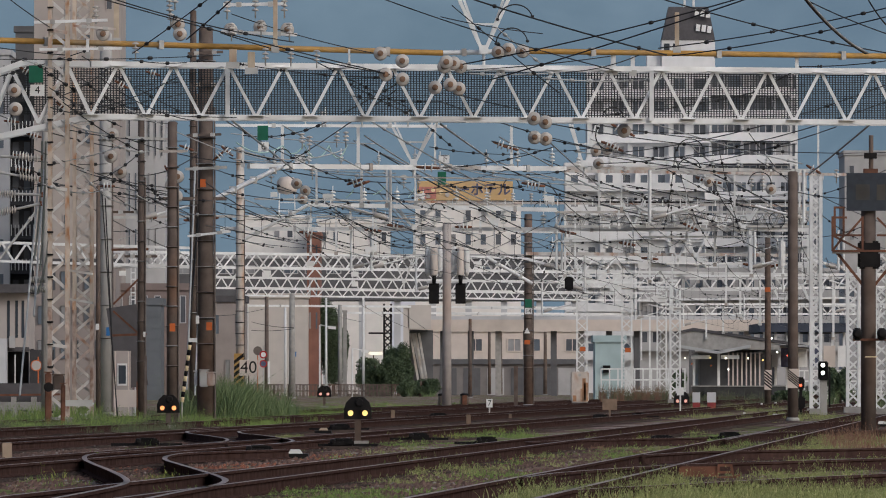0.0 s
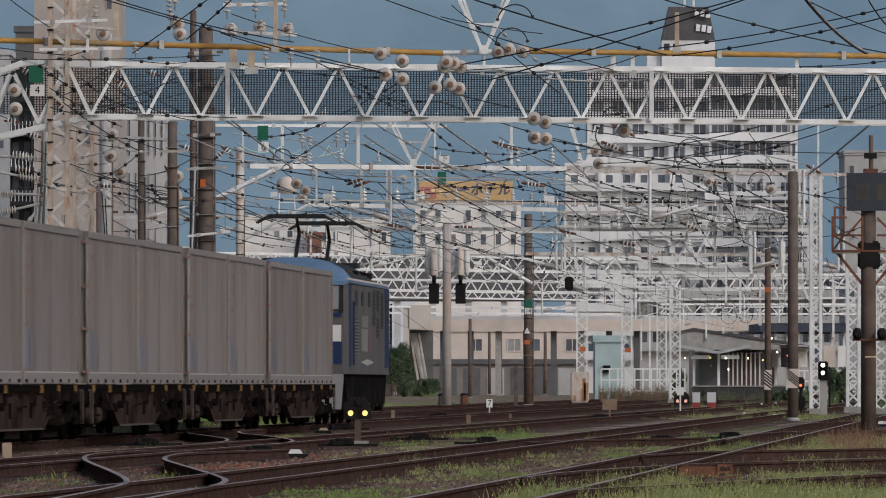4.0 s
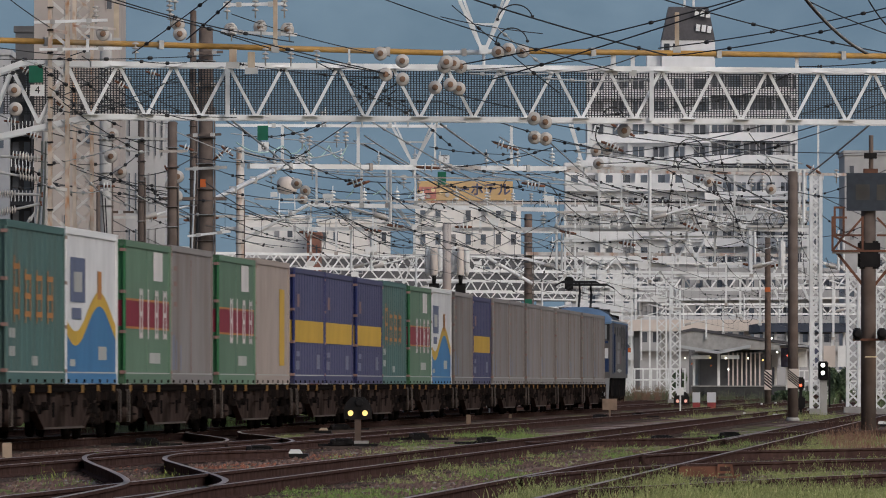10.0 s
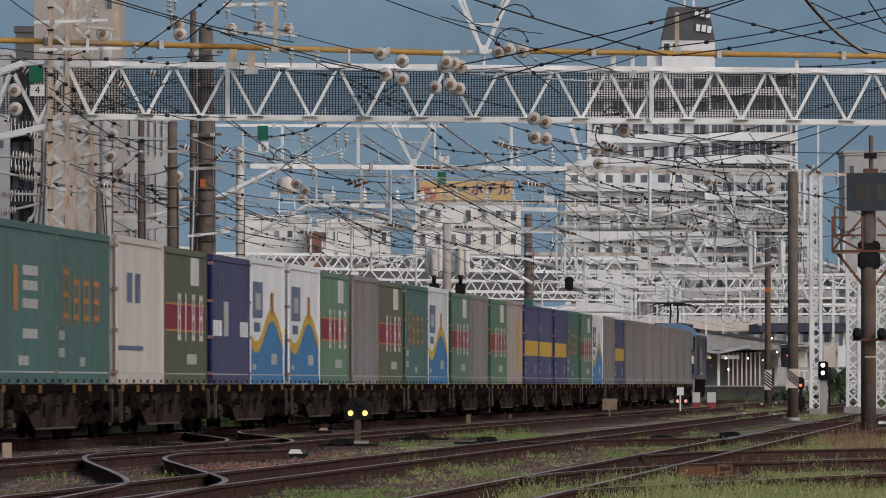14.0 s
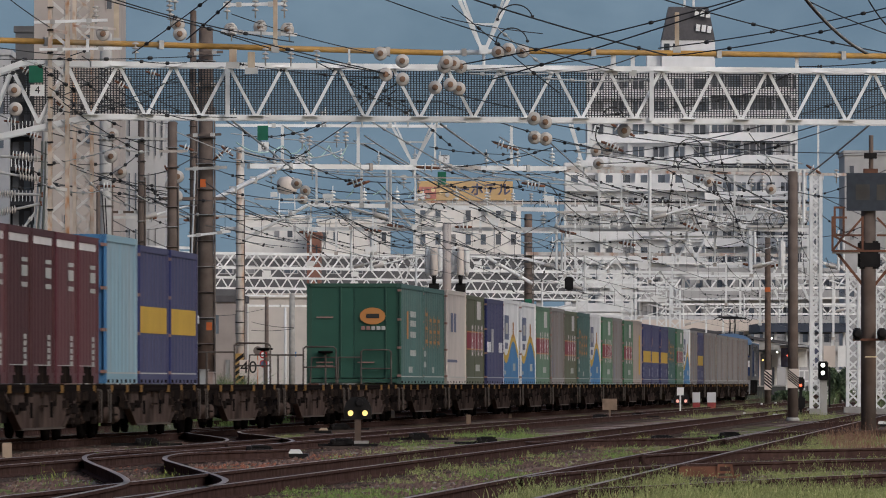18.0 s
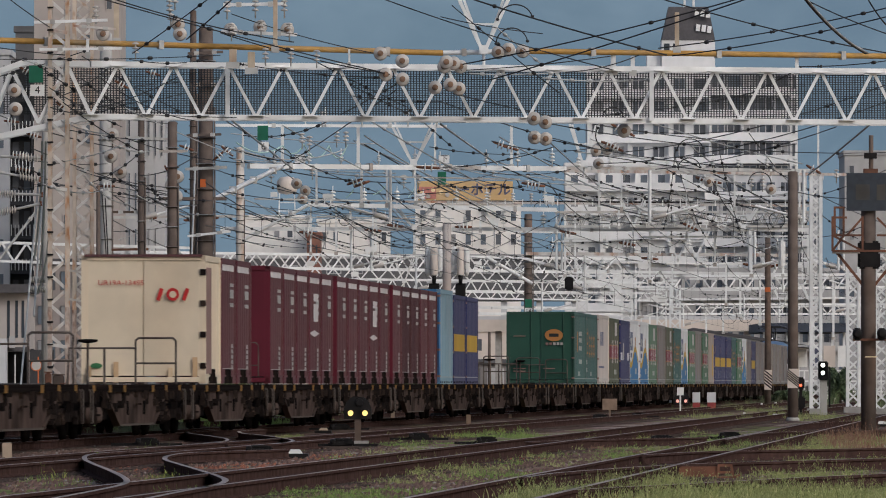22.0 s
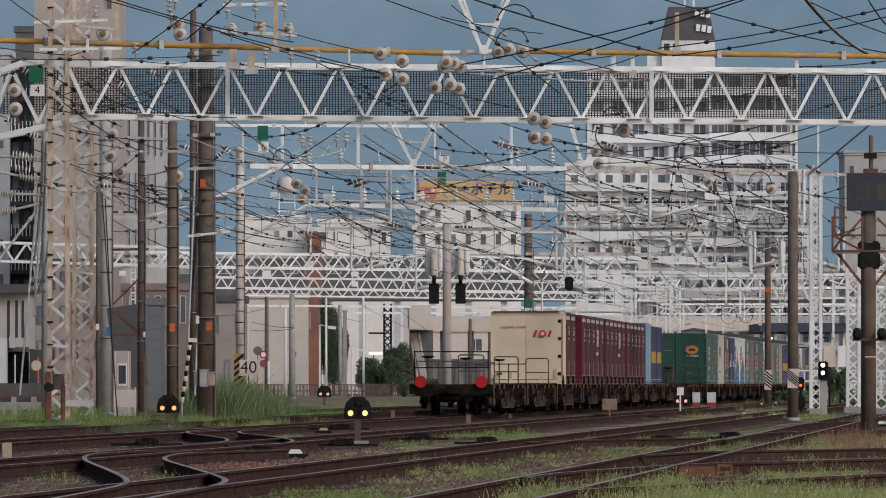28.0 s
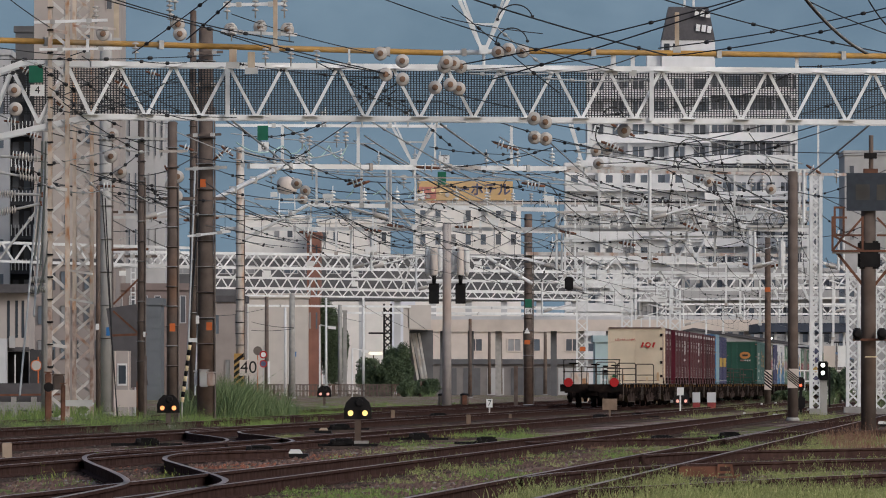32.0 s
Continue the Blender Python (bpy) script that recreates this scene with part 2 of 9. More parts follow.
def track(label, offset, y0, y1, shine=True):
    """A straight track: two rails, sleepers and its bed. offset: where it crosses the camera's cross line."""
    t = thing("railway_track", (0, 0, 0), label, "track", "yard tracks", "structure")
    c = math.cos(radians(TRACK_TURN))
    n = max(2, int((y1 - y0) / 40))
    for side in (-1, 1):
        o = offset + side * 0.5675 / c
        rail_path("rail", [(o + SLOPE * (y0 + (y1 - y0) * i / n), y0 + (y1 - y0) * i / n) for i in range(n + 1)], t, shine)
    bm = bmesh.new()
    y = max(y0, 60.0)
    while y < min(y1, 420):
        cx = offset + SLOPE * y
        w = 1.05 + random.uniform(-.05, .05)
        add_box(bm, cx - w, cx + w, y - .11, y + .11, -0.02, RAIL_TOP - .150 + random.uniform(-.012, .004))
        y += 0.62
    tagged(part("sleepers", bm, SLEEPER, t), kind="stuff")
    bm = bmesh.new()
    k = max(2, int((y1 - y0) / 25))
    rows = []
    for i in range(k + 1):
        yy = y0 + (y1 - y0) * i / k
        cx = offset + SLOPE * yy
        rows.append([bm.verts.new((cx + u, yy, h)) for u, h in ((-1.6, 0.004), (-1.2, 0.012), (1.2, 0.012), (1.6, 0.004))])
    for a, b in zip(rows, rows[1:]):
        for i in range(3):
            bm.faces.new((a[i], a[i + 1], b[i + 1], b[i]))
    part("ballast_bed", bm, BALLAST, t)
    return t


MAIN = -17.65
track("main line track with rusty ballast", MAIN, -650, 1200)
track("yard track with rusty rails and ballast", -12.95, -50, 900)
track("yard track with rusty rails and ballast", -8.4, -50, 900)
track("yard track among weeds", -4.75, -50, 500)
track("far yard track beyond the main line", -22.4, 100, 1000)
track("far yard track beyond the main line", -27.0, 100, 1000)


def stones(label, material, patches, size, seed):
    """Loose stones and debris. patches: x, y, half width, half depth, how many; x follows the tracks' slant."""
    rng = np.random.default_rng(seed)
    V, F = [], []
    for cx, cy, rx, ry, n in patches:
        for _ in range(n):
            dy = rng.uniform(-ry, ry)
            x, y = cx + rng.uniform(-rx, rx) + SLOPE * dy, cy + dy
            r = size * rng.uniform(.5, 1.3)
            b = len(V)
            j = rng.uniform(.6, 1.2, 6) * r
            V += [(x - j[0], y, r * .2), (x + j[1], y, r * .2), (x, y - j[2], r * .15), (x, y + j[3], r * .15), (x + j[4] * .3, y, j[5] * .9), (x, y, -.02)]
            F += [(b, b + 2, b + 4), (b + 2, b + 1, b + 4), (b + 1, b + 3, b + 4), (b + 3, b, b + 4)]
    me = bpy.data.meshes.new("loose_stones")
    me.from_pydata(V, [], F)
    me.materials.append(material)
    return tagged(new("loose_stones", me), label, "gravel", kind="stuff")


def stone_mat(name, a, b):
    m = mat(name, a, 0.95, 0, 0.3, 9, 0.2, b, 0.9, 2.5)
    return m


STONE_BROWN = stone_mat("rusty_ballast_stone", (0.135, 0.086, 0.07), (0.068, 0.047, 0.04))
STONE_GREY = stone_mat("grey_ballast_stone", (0.21, 0.185, 0.172), (0.12, 0.10, 0.092))
beds = [(o + SLOPE * y, y, 1.7, 15, k) for o in (-17.65, -12.95, -8.4, -4.75) for y, k in ((95, 1300), (125, 1300), (155, 900), (185, 600))]
stones("rust-brown ballast stones between the rails", STONE_BROWN, beds, .035, 3)
stones("rust-brown ballast stones beside the rails", STONE_BROWN, [(o + SLOPE * y, y, 1.0, 18, k) for o in (-15.3, -10.7, -6.6) for y, k in ((110, 900), (150, 700))], .045, 4)
stones("pale grey ballast stones by the tracks", STONE_GREY, [(o + SLOPE * y, y, 1.6, 18, k) for o in (-15.3, -10.7, -6.6, -3, -17.6) for y, k in ((110, 160), (160, 160))] + [(5, 190, 2, 25, 500), (9, 210, 3, 20, 400)], .035, 5)


STONE_RED = stone_mat("rust_red_litter", (0.24, 0.095, 0.06), (0.12, 0.055, 0.04))
STONE_PALE = stone_mat("pale_gravel", (0.38, 0.34, 0.32), (0.24, 0.205, 0.19))
stones("rust-red litter among the rails", STONE_RED, [(.5, 146, 1.0, 5, 420), (3.9, 160, .6, 4, 220), (-1.6, 150, .9, 5, 260), (-2.6, 134, .7, 4, 200), (2.2, 178, .8, 6, 160), (7.8, 166, .7, 4, 160), (-4.3, 128, .6, 4, 160)], .035, 8)
stones("pale gravel by the crossing tracks", STONE_PALE, [(5.6, 156, 1.0, 6, 420), (3.0, 128, .8, 4, 160), (7.6, 182, 1.2, 8, 380), (3.4, 196, 1.6, 10, 420), (9.0, 150, .8, 6, 260), (1.0, 170, .8, 8, 160)], .03, 9)


# ---- overhead line structures ----
def truss(label, a, b, height, width, panels, material, chord=0.12, web=0.07, group="overhead gantries", faces=2, haunch=None, plates=False):
    """A lattice girder from a to b (the lower front chord's ends): chords, web members, cross struts."""
    a, b = Vector(a), Vector(b)
    t = thing("gantry_girder", a, label, "gantry", group)
    run = b - a
    back = Vector((-run.y, run.x, 0)).normalized() * width
    up = Vector((0, 0, height))
    for f in range(faces):
        o = back * f
        bar("top_chord", o + up, o + up + run, chord, chord, material, t, "box")
        bar("bottom_chord", o, o + run, chord, chord, material, t, "box")
        for i in range(panels if not (plates and f) else 0):
            p, q, r = o + run * (i / panels), o + run * ((i + .5) / panels), o + run * ((i + 1) / panels)
            bar("web_member", p, q + up, web, web, material, t, "box")
            bar("web_member", q + up, r, web, web, material, t, "box")
            if plates and f == 0:
                way = run.normalized()
                for c, s in ((p, 1), (q + up, -1)):
                    bar("gusset_plate", c - way * .24 + Vector((0, -.085, s * .05)), c + way * .24 + Vector((0, -.085, s * .05)), .02, .28, material, t)
    if faces == 2 and plates:
        for i in range(panels + 1):
            p = run * (i / panels)
            bar("cross_strut", p, p + back, web, web, material, t, "box")
            if i < panels:
                q = run * ((i + .5) / panels)
                bar("cross_strut", q + up, q + up + back, web, web, material, t, "box")
    return t


def mast(label, x, y, w, z1, material, panel=None, leg=0.12, lace=0.075, name="lattice_mast", group="lattice masts", base=True, deep=None, back=True, steps=False):
    """A square lattice mast: four legs, zigzag lacing on each face, a footing."""
    t = thing(name, (x, y, 0), label, "mast", group)
    h, dp = w / 2, (deep or w) / 2
    for sx in (-1, 1):
        for sy in (-1, 1):
            if material is RUSTY:
                bar("leg", (sx * h, sy * dp, 3.3), (sx * h, sy * dp, z1), leg, leg, MAST_LEG, t, "angle")
                bar("leg_foot", (sx * h, sy * dp, 0), (sx * h, sy * dp, 3.3), leg, leg, RUST_LEG, t, "angle", "rust-eaten leg foot")
            else:
                bar("leg", (sx * h, sy * dp, 0), (sx * h, sy * dp, z1), leg, leg, material, t, "angle")
    panel = panel or w * 0.95
    k = int(z1 / panel)
    for sy in (-1, 1) if back else (-1,):
        for i in range(k):
            s = 1 if (i % 2) * 2 - 1 == sy else -1
            bar("lacing_bar", (-h * s, sy * dp, i * panel), (h * s, sy * dp, (i + 1) * panel), lace, lace * .5, LACE if material is RUSTY and i * panel > 2.5 else material, t)
    for sx in (-1, 1):
        for i in range(0, k, 2):
            bar("side_lacing", (sx * h, -dp, i * panel), (sx * h, dp, (i + 1) * panel), lace, lace * .5, material, t)
    if steps:
        for i in range(int(z1 / .62)):
            bar("step_band", (-h - .07, -dp - .09, .4 + i * .62), (-h + .10, -dp - .09, .4 + i * .62), .05, .03, BLACK, t)
            if i % 7 == 3:
                bar("tie_plate", (-h, -dp - .06, .4 + i * .62), (h, -dp - .06, .33 + i * .62), .09, .02, material, t)
    if base:
        block("footing", -h - .15, h + .15, -dp - .15, dp + .15, 0, .25, CONCRETE, t)
    return t


PALE_CONCRETE = mat("pale_pole_concrete", (0.44, 0.435, 0.425), 0.95, 0.0, 0.1, 2.5, 0.1, (0.34, 0.33, 0.32), 0.6, 0.5, streak=3, spec=0.05)
WALL_POST = mat("pinkish_grey_post_paint", (0.46, 0.42, 0.40), 0.8, 0.0, 0.1, 2.0, 0.05, (0.36, 0.22, 0.15), 0.6, 0.35, streak=2, spec=0.1)
BAND_PALE = mat("pale_steel_band", (0.30, 0.29, 0.28), 0.6)
BAND = mat("tarnished_band", (0.16, 0.13, 0.115), 0.6)


def pole(label, x, y, r, z1, material, taper=0.8, name="catenary_pole", bands=0, group="catenary poles", dark_bands=False):
    """A round pole with a footing collar and steel bands."""
    t = thing(name, (x, y, 0), label, "pole", group)
    lathe("shaft", [(r, 0), (r * (1 + taper) / 2, z1 * .5), (r * taper, z1), (r * taper * .6, z1 + .03)], material, t, sides=16)
    lathe("collar", [(r * 1.25, 0), (r * 1.22, .08), (r * 1.02, .12)], CONCRETE, t)
    for i in range(bands * 3):
        z = z1 * (0.2 + 0.78 * i / (bands * 3))
        bar("band", (0, 0, z), (0, 0, z + .035), r * 2.3, r * 2.3, BLACK if dark_bands else BAND_PALE if i % 2 else BAND, t, "tube")
    if bands:
        bar("cable_conduit", (r * 1.1, -r * .5, .1), (r * 1.0, -r * .4, z1 * .8), .05, .05, BAND, t, "tube")
    return t


# the near gantry across the yard
near_gantry = truss("white-painted lattice gantry girder with wire netting", (-9.73, 262, 8.56), (14.47, 270, 8.6), 1.45, 0.9, 16, GALV, 0.15, 0.085, plates=True)
GA = Vector((-9.73, 262, 8.56))


def local(p):
    return Vector(p) - GA


for f in (0, .9):
    o = Vector((0, f, 0))
    bar("haunch_chord", local((-9.73, 262, 8.56)) + o, local((-12.93, 262, 7.85)) + o, .16, .15, GALV, near_gantry)
    bar("top_chord", local((-9.74, 262, 10)) + o, local((-11.53, 262, 10.06)) + o, .15, .15, GALV, near_gantry)
    bar("haunch_chord", local((-11.53, 262, 10.06)) + o, local((-12.93, 262, 9.56)) + o, .16, .22, GALV, near_gantry)
    bar("web_member", local((-9.73, 262, 8.56)) + o, local((-10.39, 262, 10)) + o, .085, .085, GALV, near_gantry)
    bar("web_member", local((-10.39, 262, 10)) + o, local((-11.17, 262, 8.38)) + o, .085, .085, GALV, near_gantry)
    bar("web_member", local((-11.17, 262, 8.38)) + o, local((-11.92, 262, 9.87)) + o, .085, .085, GALV, near_gantry)
    bar("web_member", local((-11.92, 262, 9.87)) + o, local((-12.62, 262, 8.03)) + o, .085, .085, GALV, near_gantry)
for a, b in (((-5.97, 263, 9.97), (-5.97, 263, 8.56)), ((5.87, 267, 9.98), (5.87, 267, 8.58))):
    bar("upright", local(a) + Vector((0, -.05, 0)), local(b) + Vector((0, -.05, 0)), .12, .1, GALV, near_gantry)
NET = mat("dark_wire_netting", (0.045, 0.05, 0.055), 0.7, 0, 0.2, bump=0)
bm = bmesh.new()
ga, gb = local((-12.2, 262.95, 8.59)), local((14.52, 270.95, 8.63))
k = 330
for i in range(k):
    p = ga.lerp(gb, (i + .5) / k)
    add_box(bm, p.x - .016, p.x + .016, p.y - .004, p.y + .004, p.z + .05, p.z + 1.4)
for j in range(21):
    z = .06 + j * .066
    v = [bm.verts.new(q) for q in (ga + Vector((0, .01, z)), gb + Vector((0, .01, z)), gb + Vector((0, .01, z + .024)), ga + Vector((0, .01, z + .024)))]
    bm.faces.new(v)
tagged(part("netting", bm, NET, near_gantry, "dark wire netting"), kind="stuff")
mast("lattice mast carrying the near gantry's end", -13.4, 262.4, 0.6, 9.59, RUSTY)

# gantries further along the yard, each lower in the view than the one before
truss("far lattice gantry girder over the yard", (-29.27, 611.6, 9.11), (-16.35, 611.6, 8.74), 1.2, 0.8, 8, GALV, 0.17, 0.11)
truss("far lattice gantry girder over the yard", (-21.27, 612, 8.78), (12.23, 640, 8.67), 0.93, 0.8, 24, GALV, 0.16, 0.10)
truss("far lattice gantry girder over the yard", (-16.83, 700, 9.03), (16.7, 708, 8.71), 0.77, 0.8, 25, GALV, 0.15, 0.10, faces=1)
truss("far lattice gantry girder over the yard", (-19.24, 800, 9.27), (11.8, 808, 8.87), 0.92, 0.8, 28, GALV, 0.17, 0.11, faces=1)
truss("far lattice gantry girder over the yard", (-18.3, 868, 9.28), (20.3, 880, 8.87), 0.70, 0.8, 34, GALV, 0.16, 0.11, faces=1)
truss("far lattice gantry girder over the yard", (20.03, 876.5, 7.64), (45.35, 890, 7.74), 0.9, 0.8, 16, GALV, 0.17, 0.11, faces=1)
truss("far lattice gantry girder over the yard", (14.01, 577, 6.94), (30.06, 590, 7.21), 0.8, 0.7, 14, GALV, 0.16, 0.1, faces=1)
truss("shallow lattice beam over the tracks", (5.35, 447, 8.59), (17.53, 449, 8.63), 0.68, 0.5, 20, GALV_OLD, 0.11, 0.06)
truss("far lattice girder behind the masts", (9.19, 768, 9.03), (19.02, 768, 9.03), 0.9, 0.8, 6, GALV, 0.17, 0.11, faces=1)

# masts and poles
mast("rust-streaked lattice mast of the near gantry", -10.61, 262.15, 0.48, 12.02, RUSTY, panel=.42, leg=0.115, lace=0.09, back=False, steps=True)
mast("rust-streaked lattice mast of the near gantry", -10.35, 273.07, 0.50, 12.47, RUSTY, panel=.44, leg=0.105, lace=0.075)
pole("pale steel pole with orange rust and step rings", -9.55, 447, 0.2, 12.29, RUST_POLE, taper=.95, bands=6, dark_bands=True)
mast("white lattice mast of a far gantry", 11.25, 768.3, 0.823, 11.46, GALV)
mast("white lattice mast of a far gantry", 12.39, 640.3, 0.648, 8.79, GALV)
mast("white lattice mast of a far gantry", 20.19, 876.4, 0.835, 10.56, GALV)
mast("white lattice mast of a far gantry", 14.12, 577.3, 0.584, 7.18, GALV)
mast("white lattice mast beside the yard", 14.04, 357.47, 0.362, 9.04, GALV)
mast("white lattice mast beside the yard", 16.66, 385.51, 0.459, 5.99, GALV)
mast("white lattice mast beside the yard", 16.51, 357.47, 0.468, 6.28, GALV)
pole("brown steel pole with cross arms", -8.93, 280.87, 0.117, 9.11, BROWN, bands=4)
pole("brown steel pole with a signal arm", -7.28, 255.34, 0.16, 8.21, BROWN, bands=4)
pole("thin brown steel pole beside a thick one", -7.61, 289.13, 0.12, 12.53, BROWN, bands=4)
pole("thick brown steel pole with many fittings", -7.02, 280.87, 0.259, 11.71, BROWN, bands=4)
pole("pale concrete pole behind the masts", -12.7, 357.47, 0.255, 14.37, PALE_CONCRETE, taper=.9, bands=3)
pole("thin dark pole beside the mast", -11.9, 327.68, 0.088, 8, BROWN, bands=0)
pole("white steel post with two transformers", 0.186, 446.83, 0.213, 8.75, WALL_POST, taper=.95, bands=0)
pole("brown steel pole with a green number plate", 4.42, 491.52, 0.249, 9.95, BROWN, bands=4)
pole("grey-brown steel pole with a striped guard", 10.98, 297.9, 0.168, 7.82, BROWN, taper=.92, bands=0)
pole("grey-brown steel pole with a striped guard", 16.82, 491.52, 0.176, 8.78, BROWN, bands=0)
pole("dark steel pole carrying a signal cage", 9.18, 204.81, 0.165, 5.1, BROWN, taper=.95, bands=0)
pole("concrete pole behind the fence", -12.02, 756.17, 0.27, 8.37, CONCRETE, bands=0)
pole("concrete pole behind the fence", -16.6, 893.65, 0.213, 9.68, BROWN, bands=0)
pole("slim pole by the works building", 5.91, 983.02, 0.263, 6.55, BROWN, bands=0)
pole("slim pole by the works building", 4.8, 983.02, 0.176, 6.55, BROWN, bands=0)
pole("slim pole by the works building", 10.59, 983.02, 0.205, 6.55, BROWN, bands=0)
pole("slim pole by the works building", 2.25, 786.42, 0.164, 6.55, BROWN, bands=0)
pole("grey-green concrete pole behind the mast", -12.57, 300, 0.125, 10.28, CONCRETE)
pole("white lamp post by the street", -10.53, 854.8, 0.127, 8.9, GALV, bands=0)
pole("pale concrete pole by the street", -9.68, 893.65, 0.239, 8.62, CONCRETE, bands=0)
pole("white post with dark rings by the street", -7.5, 893.65, 0.133, 9.41, WHITE, bands=0)
pole("pale thin post before the warehouse", -14.2, 854.8, 0.127, 8.04, GALV, bands=0)
for px in (783, 822):
    st = thing("post_stump", (0.028 * (px - 784), 470, 0), "short dark brown steel stump beside the track", "post", "post stumps")
    lathe("stump", [(.2, 0), (.2, .62), (.16, .66)], BROWN, st)
    lathe("cap", [(.22, .6), (.22, .68), (.1, .72)], BLACK, st)


# ---- beams, brackets, insulators ----
def beam(label, a, b, w, h, material, name="support_beam", kind="box"):
    """A cross beam with clamps along it."""
    a, b = Vector(a), Vector(b)
    t = thing(name, a, label, "beam", "cross beams")
    bar("beam_body", (0, 0, 0), b - a, w, h, material, t, kind)
    n = min(4, max(2, int((b - a).length / 3.1)))
    for i in range(n):
        p = (b - a) * ((i + .5) / n)
        d = (b - a).normalized() * .07
        bar("clamp", p - d, p + d, w * 1.5, h * 1.5, GALV_OLD, t)
    return t


def post(label, a, b, w, material, name="drop_post"):
    t = thing(name, a, label, "post", "drop posts")
    bar("shaft", (0, 0, 0), Vector(b) - Vector(a), w, w, material, t)
    e = (Vector(b) - Vector(a)).normalized()
    bar("end_clamp", e * -.05, e * .12, w * 1.8, w * 1.8, GALV_OLD, t)
    return t


def vee(label, apex, half, rise, material, drop=0.5, w=0.08):
    """A V-shaped hanger: two arms, a collar at the apex and a short drop tube."""
    t = thing("hanger_bracket", apex, label, "bracket", "hanger brackets")
    for s in (-1, 1):
        bar("arm", (s * .05, 0, 0), (s * half, 0, rise), w, w, material, t)
        bar("inner_arm", (s * .05, .3, 0), (s * half * .8, .3, rise), w * .7, w * .7, material, t)
    bar("collar", (0, .1, -.12), (0, .1, .12), w * 2.6, .4, material, t)
    bar("drop_tube", (0, .1, -drop), (0, .1, 0), w * .9, w * .9, material, t, "tube")
    bar("strut", (-half * .45, 0, rise * .5), (half * .45, 0, rise * .5), w * .6, w * .6, material, t)
    return t


def make_discs():
    """A tension insulator string seen nearly end-on: sheds, caps, clevis."""
    t = thing("disc_insulator", (0, 0, 0), "white porcelain disc insulator string with brown caps", "insulator", "disc insulators")
    for i in range(3):
        lathe("shed", [(.05, i * .16), (.17, i * .16 + .01), (.19, i * .16 + .03), (.17, i * .16 + .05), (.06, i * .16 + .08)], PORCELAIN, t, axis="y", sides=18)
        if i == 0:
            lathe("cap", [(.075, -.06), (.085, .0)], PORCELAIN_BROWN, t, axis="y", sides=12)
    lathe("clevis", [(.03, -.2), (.03, -.04)], PORCELAIN_BROWN, t, axis="y", sides=8)
    return t


def make_pin():
    """An upright pin insulator on a short spindle."""
    t = thing("pin_insulator", (0, 0, 0), "small white pin insulator on a spindle", "insulator", "pin insulators")
    lathe("spindle", [(.02, -.2), (.02, .3)], GALV_OLD, t, sides=8)
    for i in range(3):
        lathe("shed", [(.03, i * .12), (.10, i * .12 + .01), (.09, i * .12 + .04), (.03, i * .12 + .07)], PORCELAIN, t, sides=12)
    return t


def place_copies(first, spots):
    for i, p in enumerate(spots):
        if i == 0:
            first.matrix_basis = pose(*p)
        else:
            copy_thing(first, pose(*p))

beam("yellow-painted pipe beam above the gantry", (-12.54, 262, 10.67), (-0.016, 266, 10.45), 0.16, 0.16, YELLOW, kind="tube")
beam("yellow-painted pipe beam above the gantry", (2.41, 266, 10.5), (13.12, 270, 10.49), 0.16, 0.16, YELLOW, kind="tube")
beam("white pipe between the yellow beams", (-0.016, 266, 10.45), (2.41, 266, 10.51), 0.14, 0.14, GALV, kind="tube")
beam("white steel cross beam behind the gantry", (-7.88, 327.5, 10.1), (0.118, 331, 10.16), 0.1, 0.1, GALV, kind="box")
beam("white steel cross beam behind the gantry", (-6.7, 327, 8.68), (4.32, 336, 8.79), 0.17, 0.17, GALV, kind="box")
beam("rust-topped steel cross beam", (0.118, 331.5, 8.73), (13.95, 355, 9.16), 0.12, 0.12, GALV_OLD, kind="box")
beam("rust-topped steel cross beam", (4.35, 338, 8.76), (16.66, 357, 9.03), 0.1, 0.1, RUSTY, kind="box")
beam("white steel cross beam over the yard", (-6.35, 446.6, 9.62), (5.35, 447, 9.37), 0.2, 0.2, GALV, kind="box")
beam("rust-topped steel cross beam", (-2.23, 446.8, 9.76), (17.54, 449, 9.59), 0.1, 0.1, RUSTY, kind="box")
beam("white steel cross beam over the yard", (-10.49, 447.2, 8.49), (17.53, 449, 8.47), 0.18, 0.18, GALV, kind="box")
beam("pinkish rusted cross beam", (4.27, 491, 7.92), (18.41, 494, 7.87), 0.16, 0.16, RUSTY, kind="box")
beam("white steel cross beam", (-15.65, 450, 9.07), (-9.22, 450, 9.13), 0.12, 0.12, GALV_OLD, kind="box")
beam("white steel cross beam", (8.45, 577, 8.04), (21.16, 577, 7.83), 0.16, 0.16, GALV, kind="box")
beam("white steel cross beam", (18.54, 900, 9.15), (41.57, 900, 9.37), 0.2, 0.2, GALV, kind="box")
beam("white steel cross beam", (-20.15, 930, 8.86), (13.2, 940, 8.72), 0.2, 0.2, GALV, kind="box")
beam("white steel cross beam", (-21.67, 1000, 8.73), (19, 1010, 8.62), 0.22, 0.22, GALV, kind="box")
beam("grey brace pipe", (-7.66, 300, 6.81), (-5.53, 327, 8.68), 0.16, 0.16, GALV, kind="tube")
beam("grey brace pipe", (-9.55, 447, 7.88), (-6.35, 446.6, 9.6), 0.16, 0.16, GALV, kind="tube")
beam("grey brace pipe", (-19.85, 420, 6.42), (-17.73, 420, 9.17), 0.12, 0.12, GALV_OLD, kind="tube")
beam("white brace pipe", (2.22, 491, 7.75), (4.62, 491, 6.37), 0.18, 0.18, GALV, kind="tube")
